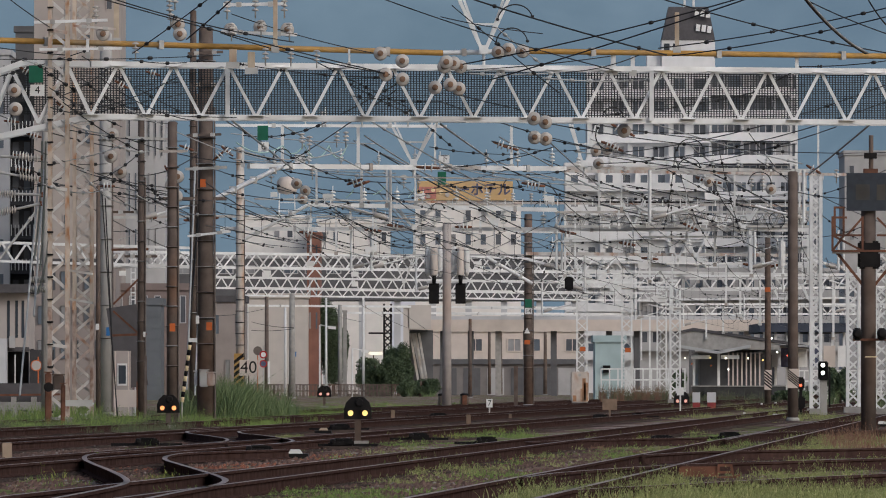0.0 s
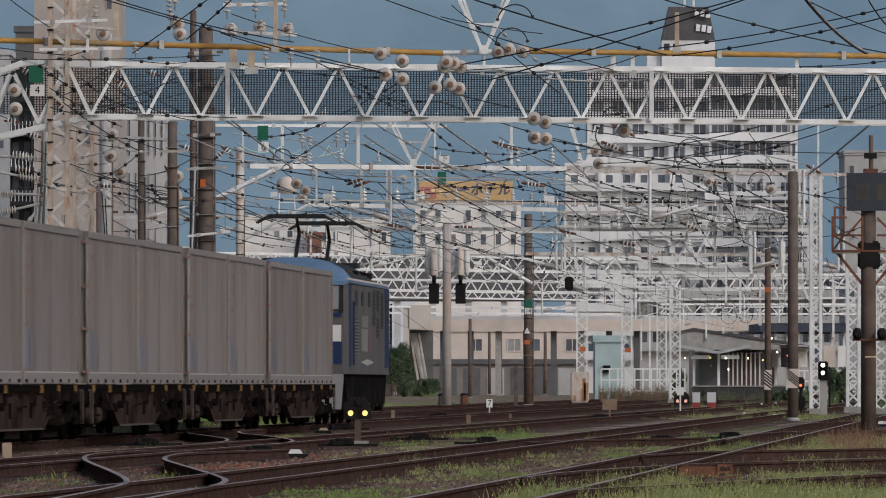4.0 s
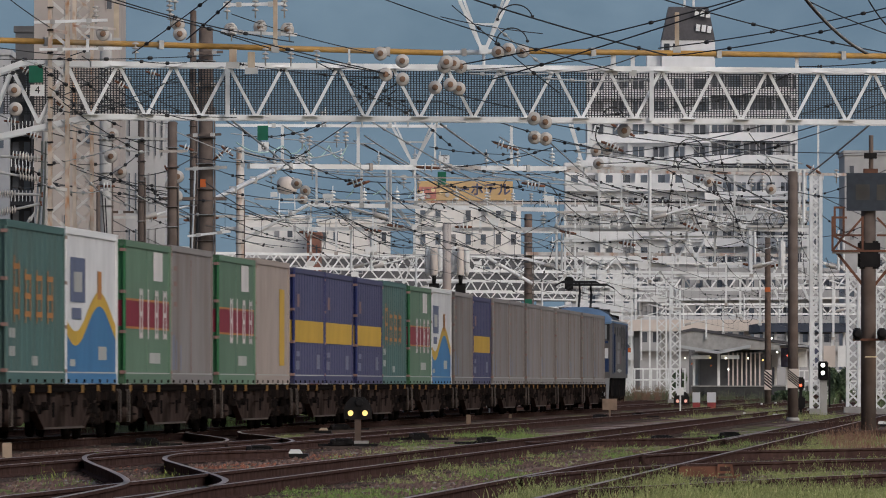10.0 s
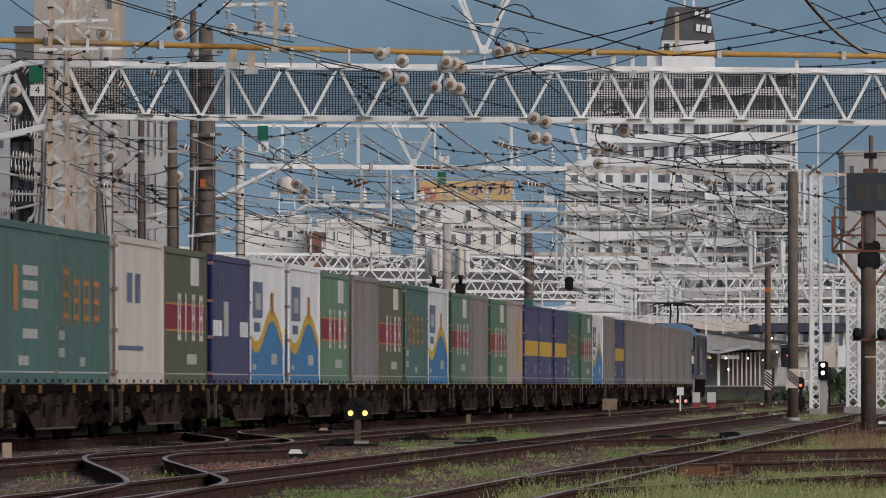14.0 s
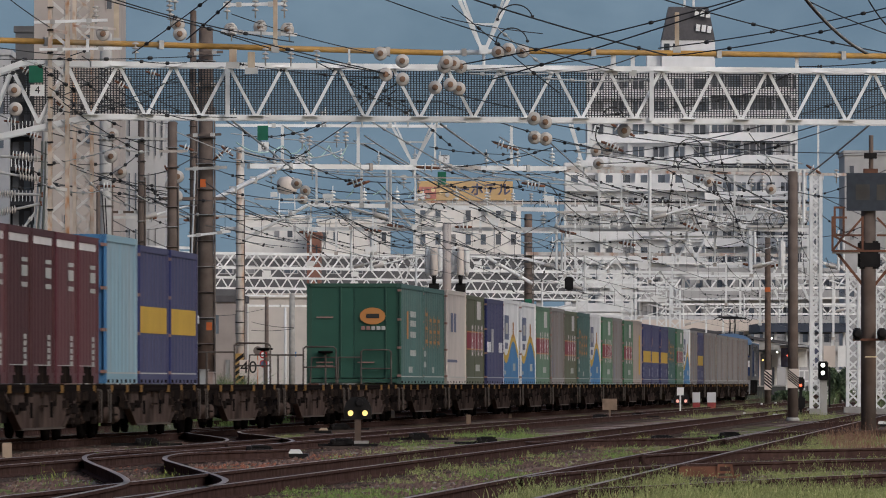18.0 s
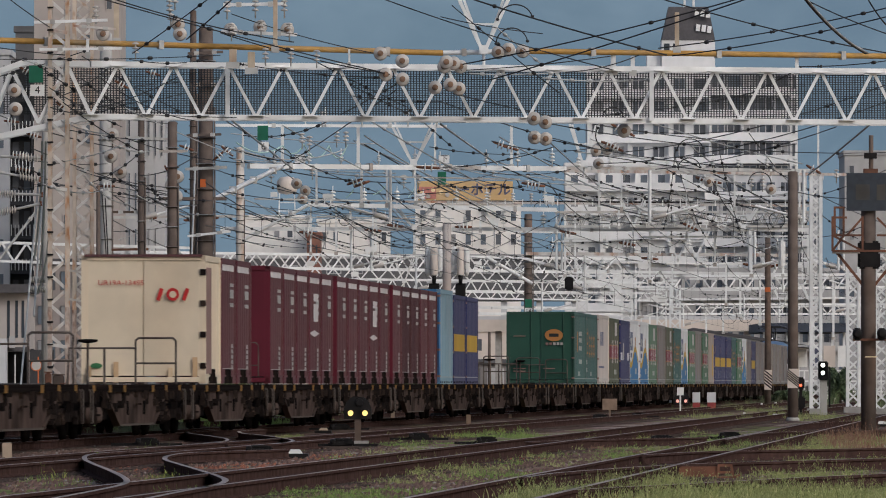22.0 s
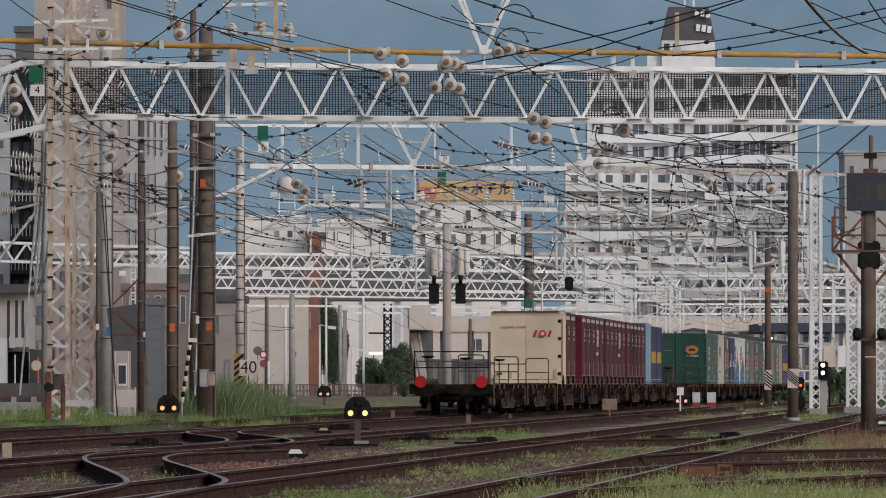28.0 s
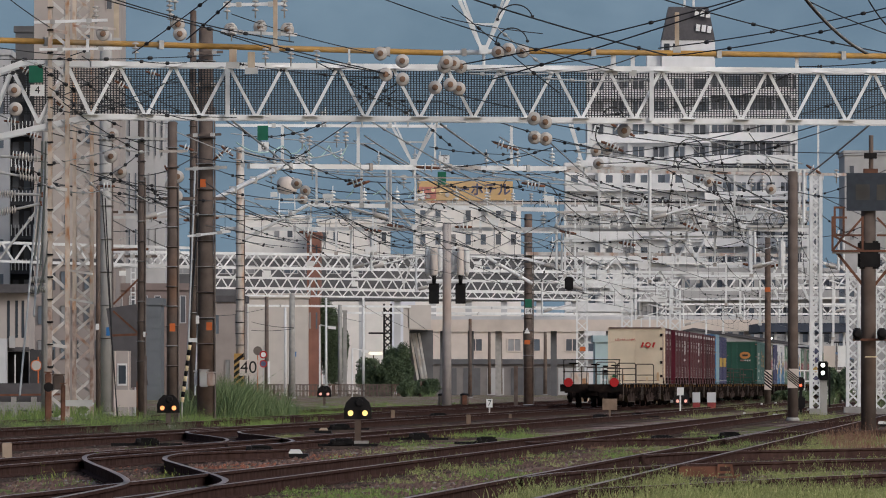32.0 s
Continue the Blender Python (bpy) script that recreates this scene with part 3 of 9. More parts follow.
beam("dark cross arm on the pole", (-9.77, 281, 6.26), (-8.85, 281, 6.26), 0.07, 0.07, BROWN, kind="box")
beam("dark cross arm on the pole", (-8.5, 288, 6.79), (-6.61, 289, 6.81), 0.1, 0.1, BROWN, kind="box")
beam("brown cross arm at the pole top", (-10.24, 281, 9.02), (-8.73, 281, 9.05), 0.12, 0.12, BROWN, kind="box")
beam("brown cross arm", (-9.43, 281, 4.95), (-8.46, 281, 4.95), 0.07, 0.07, BROWN, kind="box")
post("white steel drop post between cross beams", (-5.55, 328, 8.71), (-5.55, 328, 10.11), 0.11, GALV)
post("white steel drop post between cross beams", (-2.95, 330.1, 8.74), (-2.95, 330.1, 10.17), 0.11, GALV)
post("white steel drop post between cross beams", (-4.4, 330.2, 7.46), (-4.4, 330.2, 8.84), 0.07, GALV)
post("white steel drop post between cross beams", (2.41, 334.5, 8.8), (2.41, 334.5, 10.29), 0.1, GALV)
post("white steel drop post between cross beams", (-0.277, 332.3, 8.75), (-0.277, 332.3, 10.19), 0.08, GALV)
post("white steel drop post between cross beams", (-2.85, 332.3, 7.4), (-2.85, 332.3, 8.75), 0.09, GALV)
post("white steel drop post between cross beams", (-1.97, 333.4, 7.42), (-1.97, 333.4, 8.77), 0.07, GALV)
post("white steel drop post between cross beams", (-0.977, 334.8, 7.51), (-0.977, 334.8, 8.74), 0.06, GALV)
post("white steel drop post between cross beams", (-6.89, 326.8, 8.68), (-6.89, 326.8, 9.96), 0.07, GALV)
post("white steel drop post between cross beams", (13.57, 343.2, 8.73), (13.57, 343.2, 10.57), 0.07, GALV)
post("ochre steel stub post on the gantry", (-5.8, 262, 9.94), (-5.8, 262, 10.41), 0.2, OCHRE)
post("ochre steel stub post on the gantry", (-5.29, 262, 9.78), (-5.29, 262, 10.34), 0.2, OCHRE)
post("white steel drop post between cross beams", (4.79, 267, 9.91), (4.79, 267, 10.45), 0.14, GALV)
post("white steel drop post between cross beams", (5.34, 267, 9.88), (5.34, 267, 10.39), 0.12, GALV)
post("white steel drop post between cross beams", (10.03, 269, 10.01), (10.03, 269, 10.49), 0.1, GALV)
post("white steel drop post between cross beams", (-2.61, 264, 10), (-2.61, 264, 10.48), 0.06, GALV)
post("ochre steel post above the gantry", (-9.09, 264, 10.68), (-9.09, 264, 11.78), 0.14, OCHRE)
post("white steel drop post between cross beams", (-9.81, 262, 10.22), (-9.81, 262, 10.69), 0.08, GALV)
post("ochre steel post above the gantry", (-4.63, 262, 10.37), (-4.63, 262, 11.78), 0.12, OCHRE)
post("ochre steel post above the gantry", (6.56, 266, 10.51), (6.56, 266, 11.59), 0.12, OCHRE)
post("white steel drop post between cross beams", (5.75, 447.1, 6.23), (5.75, 447.1, 9.37), 0.1, GALV)
post("white steel drop post between cross beams", (5.35, 447.1, 6.23), (5.35, 447.1, 9.37), 0.08, GALV)
post("white steel drop post between cross beams", (6.23, 447.1, 6.49), (6.23, 447.1, 9.37), 0.08, GALV)
post("white steel drop post between cross beams", (5.64, 343.3, 7.46), (5.64, 343.3, 8.94), 0.07, GALV)
post("white steel drop post between cross beams", (6.48, 344.4, 7.48), (6.48, 344.4, 8.96), 0.06, GALV)
post("white steel drop post between cross beams", (7.53, 345.7, 7.51), (7.53, 345.7, 8.99), 0.07, GALV)
post("white steel drop post between cross beams", (8.91, 347.4, 7.54), (8.91, 347.4, 9.03), 0.06, GALV)
post("white steel drop post between cross beams", (10.74, 349.6, 7.58), (10.74, 349.6, 9.08), 0.07, GALV)
post("white steel drop post between cross beams", (12.15, 351.3, 7.61), (12.15, 351.3, 9.12), 0.06, GALV)
post("white steel drop post between cross beams", (13.25, 352.6, 7.63), (13.25, 352.6, 9.15), 0.07, GALV)
post("white steel drop post between cross beams", (16.93, 447.1, 5.96), (16.93, 447.1, 9.37), 0.07, GALV)
post("white steel drop post between cross beams", (-6.23, 447.1, 7.29), (-6.23, 447.1, 9.55), 0.08, GALV)
post("white steel drop post between cross beams", (-5.03, 447.1, 7.29), (-5.03, 447.1, 9.55), 0.1, GALV)
post("white steel drop post between cross beams", (-3.17, 447.1, 7.29), (-3.17, 447.1, 9.55), 0.08, GALV)
post("white steel drop post between cross beams", (-1.36, 447.1, 7.29), (-1.36, 447.1, 8.62), 0.08, GALV)
post("white steel drop post between cross beams", (14.53, 447.1, 6.23), (14.53, 447.1, 8.49), 0.1, GALV)
post("white steel drop post between cross beams", (16, 447.1, 6.23), (16, 447.1, 8.49), 0.08, GALV)
post("white steel drop post between cross beams", (13.21, 492, 6.44), (13.21, 492, 7.85), 0.1, GALV)
vee("white V-shaped hanger bracket", (1.14, 265.6, 10.53), 0.696, 1.42, GALV, 0.5, 0.1)
vee("white V-shaped hanger bracket", (-1.03, 331.6, 8.91), 0.829, 1.42, GALV, 0.5, 0.09)
vee("white V-shaped hanger bracket", (-1.36, 447.2, 8.57), 1.06, 1.06, GALV, 0.5, 0.09)
vee("white V-shaped hanger bracket", (14.17, 447.4, 8.57), 0.799, 1.07, GALV, 0.5, 0.1)
vee("white V-shaped hanger bracket", (13.12, 492, 7.85), 0.82, 1.46, GALV, 0.5, 0.1)
vee("white V-shaped hanger bracket", (8.95, 447.2, 8.68), 0.745, 1.46, GALV, 0.5, 0.09)
vee("white V-shaped hanger bracket", (2.42, 447.2, 8.62), 0.639, 0.932, GALV, 0.5, 0.08)
vee("white V-shaped hanger bracket", (5.01, 336.5, 8.98), 0.521, 1.4, GALV, 0.5, 0.09)
vee("white V-shaped hanger bracket", (19.96, 577, 7.7), 0.824, 1.55, GALV, 0.5, 0.1)
vee("white V-shaped hanger bracket", (22.57, 578, 5.81), 0.757, 1.38, GALV, 0.5, 0.09)
vee("white V-shaped hanger bracket", (-2.52, 613, 7.81), 0.657, 1.46, GALV, 0.5, 0.09)
vee("white V-shaped hanger bracket", (12.18, 492, 7.76), 0.761, 1.17, GALV, 0.5, 0.09)
vee("white V-shaped hanger bracket", (20.68, 578, 5.99), 0.757, 1.38, GALV, 0.5, 0.09)
beam("white cross arm with pin insulators", (-6.09, 263, 11.68), (-4.35, 263, 11.71), 0.09, 0.09, GALV)
beam("white cross arm with pin insulators", (-6.14, 263, 10.94), (-4.04, 263, 10.85), 0.09, 0.09, GALV)
beam("steel cross arm on the pole", (-9.39, 280.7, 8.47), (-8.09, 280.7, 8.41), 0.07, 0.07, GALV_OLD)
beam("steel cross arm on the pole", (-7.62, 280.5, 7.52), (-6.38, 280.5, 7.58), 0.08, 0.08, GALV_OLD)
beam("steel cross arm on the pole", (-7.58, 280.5, 8.52), (-6.55, 280.5, 8.55), 0.07, 0.07, BROWN)
beam("steel cross arm on the pole", (-7.61, 254.5, 7.41), (-6.85, 254.5, 7.41), 0.06, 0.06, GALV_OLD)
beam("steel cross arm on the pole", (-7.55, 280.5, 5.54), (-6.28, 280.5, 5.68), 0.07, 0.07, GALV)
beam("steel cross arm on the pole", (-7.5, 280.5, 10.02), (-6.55, 280.5, 10.02), 0.07, 0.07, BROWN)
beam("steel cross arm on the pole", (-7.55, 280.5, 10.94), (-6.5, 280.5, 10.99), 0.07, 0.07, BROWN)
beam("steel cross arm on the mast", (-11.27, 261.5, 11.14), (-9.25, 261.5, 11.2), 0.08, 0.08, GALV)
beam("steel cross arm on the mast", (-11.12, 261.5, 10.39), (-8.86, 261.5, 10.42), 0.07, 0.07, GALV)
beam("steel cross arm on the mast", (-10.2, 262, 11.06), (-9.03, 262, 10.97), 0.06, 0.06, RUSTY)
beam("thin cross arm over the yard", (3.09, 447, 8.35), (6.01, 447, 8.3), 0.08, 0.08, GALV)
beam("thin cross arm over the yard", (5.22, 447, 7.88), (8.41, 447, 7.98), 0.08, 0.08, GALV)
beam("thin cross arm over the yard", (9.25, 449, 8.12), (17.53, 449, 8.17), 0.08, 0.08, GALV)
beam("thin cross arm over the yard", (11.57, 491, 7.42), (18.67, 493, 7.39), 0.1, 0.1, GALV)
beam("thin cross arm over the yard", (14.98, 577, 7.56), (25.28, 577, 7.63), 0.12, 0.12, GALV)
beam("thin cross arm over the yard", (13.18, 640, 7.57), (20.8, 640, 7.49), 0.12, 0.12, GALV)
beam("thin cross arm over the yard", (20.85, 768, 7.34), (35.47, 768, 7.52), 0.14, 0.14, GALV)
beam("thin cross arm over the yard", (1.65, 768, 7.34), (10.79, 768, 7.2), 0.12, 0.12, GALV)
beam("thin cross arm over the yard", (0.834, 876, 7.64), (19.61, 876, 7.43), 0.14, 0.14, GALV)
beam("thin cross arm over the yard", (-5.96, 447, 9.05), (-0.106, 447, 8.94), 0.06, 0.06, GALV_OLD)
beam("thin cross arm over the yard", (-6.52, 328, 7.57), (-1.66, 332, 7.57), 0.05, 0.05, GALV_OLD)
beam("thin cross arm over the yard", (-2.84, 331, 8.42), (2.7, 333, 8.35), 0.05, 0.05, GALV_OLD)
post("white steel drop post between cross beams", (9.78, 449, 5.98), (9.78, 449, 8.52), 0.09, GALV)
post("white steel drop post between cross beams", (11.89, 492, 4.68), (11.89, 492, 7.91), 0.09, GALV)
post("white steel drop post between cross beams", (12.86, 449, 6.78), (12.86, 449, 8.52), 0.09, GALV)
post("white steel drop post between cross beams", (14.67, 492, 5.27), (14.67, 492, 7.91), 0.09, GALV)
post("white steel drop post between cross beams", (18.07, 577, 5.29), (18.07, 577, 7.87), 0.13, GALV)
post("white steel drop post between cross beams", (19.27, 577, 4.78), (19.27, 577, 7.87), 0.13, GALV)
post("white steel drop post between cross beams", (17.27, 449, 5.98), (17.27, 449, 8.52), 0.09, GALV)
post("white steel drop post between cross beams", (23.73, 577, 3.92), (23.73, 577, 7.7), 0.13, GALV)
post("white steel drop post between cross beams", (29.99, 768, 3), (29.99, 768, 7.34), 0.13, GALV)
post("white steel drop post between cross beams", (11.52, 449, 7.26), (11.52, 449, 8.52), 0.09, GALV)
post("white steel drop post between cross beams", (8.28, 447, 8.49), (8.28, 447, 9.37), 0.09, GALV)
post("white steel drop post between cross beams", (32.73, 768, 4.83), (32.73, 768, 7.57), 0.13, GALV)
post("white steel drop post between cross beams", (1.76, 447, 8.35), (1.76, 447, 9.37), 0.09, GALV)
post("white steel drop post between cross beams", (-3.3, 447, 7.29), (-3.3, 447, 9.63), 0.09, GALV)
post("white steel drop post between cross beams", (-4.36, 447, 8.49), (-4.36, 447, 9.63), 0.09, GALV)
post("white steel drop post between cross beams", (21.3, 768, 4.83), (21.3, 768, 7.34), 0.13, GALV)
post("white steel drop post between cross beams", (22.67, 768, 5.28), (22.67, 768, 7.34), 0.13, GALV)
post("white steel drop post between cross beams", (18.3, 876, 3.26), (18.3, 876, 7.43), 0.13, GALV)
post("white steel drop post between cross beams", (15.25, 700, 0.753), (15.25, 700, 6.17), 0.13, GALV)
place_copies(make_discs(), [(-1.58, 262, 9.72), (-1.12, 262, 9.59), (-1.73, 262, 10.3), (-1.13, 263, 10.13), (-0.218, 262, 9.36), (0.093, 261, 10.03), (0.296, 262, 10.03), (0.485, 263, 9.97), (0.202, 261, 9.41), (0.437, 262, 9.33), (0.031, 262, 9.94), (2.53, 264, 8.56), (2.85, 264, 8.46), (2.56, 265, 8.06), (2.87, 265, 8.02), (5.32, 330, 9.28), (5.44, 332, 8.88), (-11.66, 258, 9.16), (-11.63, 258, 8.65), (-9.59, 275, 8.41), (-9.63, 275, 7.77), (-9.45, 278, 7.38), (-8.16, 285, 7.14), (-7.97, 285, 7.4), (-8.01, 285, 6.82), (-5.09, 330, 8.14), (-4.79, 330, 7.89), (-4.89, 330, 7.61), (5.73, 331, 9.35), (5.12, 268, 8.32), (9.53, 340, 8.42), (11.76, 340, 8.15), (-7.32, 262, 11.11), (-7.27, 262, 10.84), (-9.39, 262, 10.84), (-5.07, 263, 11.07), (-4.32, 263, 11), (-5.89, 263, 11), (1.54, 264, 10.41), (1.82, 264, 10.48), (2.22, 264, 10.44)])
place_copies(make_pin(), [(-5.96, 262, 11.44), (-5.18, 262, 11.47), (-4.38, 262, 11.47), (-5.84, 262, 10.84), (-5.02, 262, 10.92), (-4.24, 262, 10.84), (-4.9, 262, 10.14), (-4.2, 262, 10.14), (-3.49, 262, 10.09), (-7.55, 262, 11.47), (-7.52, 262, 11.22), (-7.4, 262, 11.7), (-4.45, 300, 8.8), (-4.22, 300, 8.71), (-3.07, 300, 8.85), (-3.36, 300, 8.85), (-3.82, 300, 9.48), (-5.92, 327, 8.28), (-4.5, 327, 8.41), (-1.38, 335, 8.25), (-0.878, 335, 8.25), (1.9, 395, 8.81), (3.67, 395, 8.81), (6.03, 331, 9.29), (11.05, 340, 8.25), (11.46, 340, 8.25), (14.3, 345, 8.67), (6.5, 340, 8.66), (-9.58, 262, 11.31), (-8.49, 262, 10.3), (-10.36, 262, 11.47)])


def cantilever(x0, y0, x1, y1, i0, i1, d=262.0):
    """A pale pipe with a ribbed white insulator along part of it."""
    k = d / 16800
    a, b = Vector(((x0 - 784) * k, d, 1.17 + (680 - y0) * k)), Vector(((x1 - 784) * k, d, 1.17 + (680 - y1) * k))
    t = thing("cantilever_arm", a, "pale cantilever pipe with a ribbed white insulator", "bracket", "cantilever arms")
    bar("pipe", (0, 0, 0), b - a, .075, .075, GALV_OLD, t, "tube")
    bm = bmesh.new()
    n = 7
    f0, f1 = (i0 - x0) / (x1 - x0), (i1 - x0) / (x1 - x0)
    for i in range(n):
        c = (b - a) * (f0 + (f1 - f0) * i / (n - 1))
        add_lathe(bm, [(.05, -.025), (.115, -.008), (.115, .008), (.05, .025)], 12, tuple(c), "x")
    part("ribbed_insulator", bm, PORCELAIN, t)
    bar("end_fitting", (b - a) * .97, (b - a), .14, .14, RUST, t)
    return t


for c in ((-20, 276, 75, 280, 34, 66), (-20, 302, 72, 318, 36, 66), (-20, 342, 76, 345, 0, 26), (-20, 381, 74, 360, 0, 26)):
    cantilever(*c)
for px, py0, py1, lean_px in ((74, 250, 460, -14), (80, 250, 480, -10), (86, 400, 520, -20)):
    sw = thing("feeder_hose", ((px - 784) * .0156, 262.3, 1.17 + (680 - py0) * .0156), "grey-green feeder hose down the mast", "cable", "feeder hoses")
    drop = (py1 - py0) * .0156
    sweep("hose", [[(lean_px * .0156 * u * u, 0, -drop * u) for u in (0, .2, .4, .6, .8, 1)]], .03, HOSE, sw)

SPRING = mat("grey_spring_tensioner", (0.30, 0.30, 0.28), 0.5)
for y in (496, 513):
    t = thing("spring_tensioner", (-11.65, 268, 1.17 + (680 - y) * 0.016), "ribbed grey spring tensioner on the mast", "tensioner")
    for i in range(8):
        lathe("coil", [(.07, i * .055), (.10, i * .055 + .01), (.10, i * .055 + .03), (.07, i * .055 + .045)], SPRING, t, axis="x", sides=12)


# ---- wires ----
def wire(a, b, sag=0.3, r=0.012, material=WIRE, beads=0, label="dark overhead wire with clamps"):
    """A hanging wire, thickened where dark clamps are strung along it."""
    a, b = Vector(a), Vector(b)
    marks = [(i / 12, 1.0) for i in range(13)]
    for i in range(beads):
        s = (i + .5 + random.uniform(-.25, .25)) / beads
        e = .040 / max((b - a).length, 1.0)
        big = .056 / r
        marks += [(s - e * 1.9, 1.0), (s - e * 1.6, big * .7), (s - e, big), (s + e, big), (s + e * 1.6, big * .7), (s + e * 1.9, 1.0)]
    cu = bpy.data.curves.new("strand", "CURVE")
    cu.dimensions, cu.bevel_depth, cu.bevel_resolution = "3D", r, 1
    marks.sort()
    sp = cu.splines.new("POLY")
    sp.points.add(len(marks) - 1)
    for q, (s, k) in zip(sp.points, marks):
        p = (b - a) * s
        q.co = (p.x, p.y, p.z - 4 * sag * s * (1 - s), 1)
        q.radius = k
    cu.materials.append(material)
    ob = new("overhead_wire", cu)
    ob.matrix_basis = Matrix.Translation(a)
    return tagged(ob, label, "wire", "overhead wires")


bm = bmesh.new()
bmesh.ops.create_icosphere(bm, subdivisions=2, radius=.042)
for v in bm.verts:
    v.co.x *= 1.25
BEAD = bpy.data.meshes.new("clamp")
bm.to_mesh(BEAD)
bm.free()
BEAD.materials.append(WIRE)

wire((0.655, 250, 11.35), (6.27, 266, 10.39), 0.05, 0.022, WIRE, 2)
wire((-1.66, 255, 11.54), (5.02, 267, 9.95), 0.1, 0.016, WIRE)
wire((5.71, 255, 11.57), (12.26, 262, 10.31), 0.1, 0.018, WIRE, 3)
wire((0.485, 263, 10.02), (8.08, 258, 11.66), 0.1, 0.02, WIRE, 2)
wire((1.27, 263, 9.59), (8.25, 256, 11.58), 0.05, 0.02, WIRE, 2)
wire((5.94, 262, 10.44), (12.08, 258, 11.4), 0.1, 0.018, WIRE, 3)
wire((6.38, 264, 10.3), (12.08, 258, 11.16), 0.1, 0.018, WIRE, 2)
wire((9.51, 250, 11.35), (11.67, 262, 10.31), 0.15, 0.04, WIRE)
wire((9.56, 250, 11.35), (11.73, 262, 10.31), 0.17, 0.03, WIRE_PALE, label="pale steel stay wire")
wire((11.18, 250, 11.34), (12.01, 256, 10.8), 0.05, 0.02, WIRE)
wire((9.51, 251, 11.38), (12.08, 258, 10.69), 0.05, 0.016, WIRE)
wire((0.485, 263, 9.86), (4.69, 266, 10.36), 0.05, 0.016, WIRE)
wire((3.42, 266, 9.91), (5.5, 267, 10.42), 0.1, 0.016, WIRE)
wire((-0.062, 262, 11.31), (2.77, 264, 10.92), 0.05, 0.014, WIRE)
wire((0.25, 262, 11.62), (3.26, 266, 9.33), 0.03, 0.014, WIRE, 3)
wire((-0.062, 262, 8.97), (5.23, 330, 9.38), 0.1, 0.016, WIRE, 3)
wire((0.25, 262, 9.2), (11, 300, 8.76), 0.3, 0.015, WIRE, 3)
wire((2.62, 265, 8.51), (14.04, 300, 8.49), 0.3, 0.015, WIRE, 4)
wire((2.86, 265, 8.02), (12.29, 335, 8.75), 0.2, 0.015, WIRE, 4)
wire((5.46, 332, 8.88), (12.64, 270, 9.21), 0.4, 0.016, WIRE, 3)
wire((6.23, 331, 9.25), (12.54, 268, 9.63), 0.3, 0.016, WIRE, 3)
wire((7.5, 335, 8.75), (12.02, 290, 9.03), 0.2, 0.015, WIRE, 2)
wire((10.03, 269, 10.17), (12.54, 268, 10.3), 0.05, 0.016, WIRE, 2)
wire((8.78, 270, 9.45), (10.19, 269, 10.17), 0.02, 0.016, WIRE)
wire((4.24, 268, 8.75), (8.78, 270, 9.45), 0.1, 0.015, WIRE, 2)
wire((7.54, 330, 9.03), (11.18, 300, 8.76), 0.1, 0.014, WIRE, 2)
wire((6.86, 300, 9.12), (9.22, 300, 9.17), 0.05, 0.014, WIRE)
wire((-8.9, 258, 11.62), (-4.12, 262, 10.61), 0.1, 0.018, WIRE, 2)
wire((-9.2, 258, 11.62), (-1.47, 262, 9.72), 0.05, 0.018, WIRE, 2)
wire((-11.82, 258, 11.66), (-10.83, 262, 11), 0.02, 0.014, WIRE)
wire((-8.57, 262, 10.3), (-6.36, 258, 11.66), 0.02, 0.016, WIRE, 3)
wire((-7.08, 262, 10.69), (-5.75, 258, 11.62), 0.02, 0.02, WIRE, 2)
wire((-12.14, 260, 10.38), (-10.36, 262, 10.25), 0.02, 0.014, WIRE)
wire((-12.14, 260, 10.07), (-6.15, 262, 10.25), 0.05, 0.013, WIRE, 5)
wire((-9.97, 262, 10.22), (-7.43, 275, 8.95), 0.02, 0.013, WIRE, 4)
wire((-10.48, 265, 8.27), (-7.7, 285, 8.47), 0.1, 0.013, WIRE, 4)
wire((-12.23, 262, 8.58), (-9.57, 280, 8.14), 0.1, 0.014, WIRE, 2)
wire((-11.5, 265, 7.76), (-8.36, 290, 6.95), 0.1, 0.014, WIRE, 3)
wire((-12.23, 262, 7.49), (-9.94, 281, 7.69), 0.1, 0.013, WIRE, 3)
wire((-10.43, 270, 7.28), (-8.21, 288, 7), 0.1, 0.013, WIRE, 2)
wire((-11.76, 262, 7.1), (-11.4, 270, 6.96), 0.02, 0.012, WIRE, 3)
wire((-6.32, 300, 9.03), (-3.82, 300, 9.39), 0.18, 0.016, WIRE, 7)
wire((-3.82, 300, 9.39), (-1.32, 264, 9.5), 0.02, 0.016, WIRE, 3)
wire((-6.86, 300, 9.48), (-2.87, 335, 8.15), 0.15, 0.015, WIRE, 5)
wire((-3.51, 263, 10.1), (-1.03, 270, 9.05), 0.02, 0.014, WIRE, 3)
wire((-1.03, 270, 9.05), (0.286, 300, 8.67), 0.02, 0.014, WIRE, 5)
wire((-5.53, 327, 8.66), (-1.32, 264, 9.34), 0.05, 0.016, WIRE, 2)
wire((-5.84, 262, 11.39), (-1.48, 264, 10.29), 0.1, 0.014, WIRE)
wire((-6.15, 262, 10.87), (-1.62, 262, 9.75), 0.1, 0.018, WIRE)
wire((-5.91, 262, 10.06), (-1.47, 263, 9.66), 0.1, 0.013, WIRE, 4)
wire((-2.58, 264, 9.19), (-0.063, 266, 9.09), 0.05, 0.013, WIRE, 3)
wire((-2.89, 264, 9.66), (-0.707, 270, 8.73), 0.02, 0.013, WIRE, 4)
wire((-7.22, 300, 7.96), (-3.36, 392, 8.64), 0.2, 0.014, WIRE, 5)
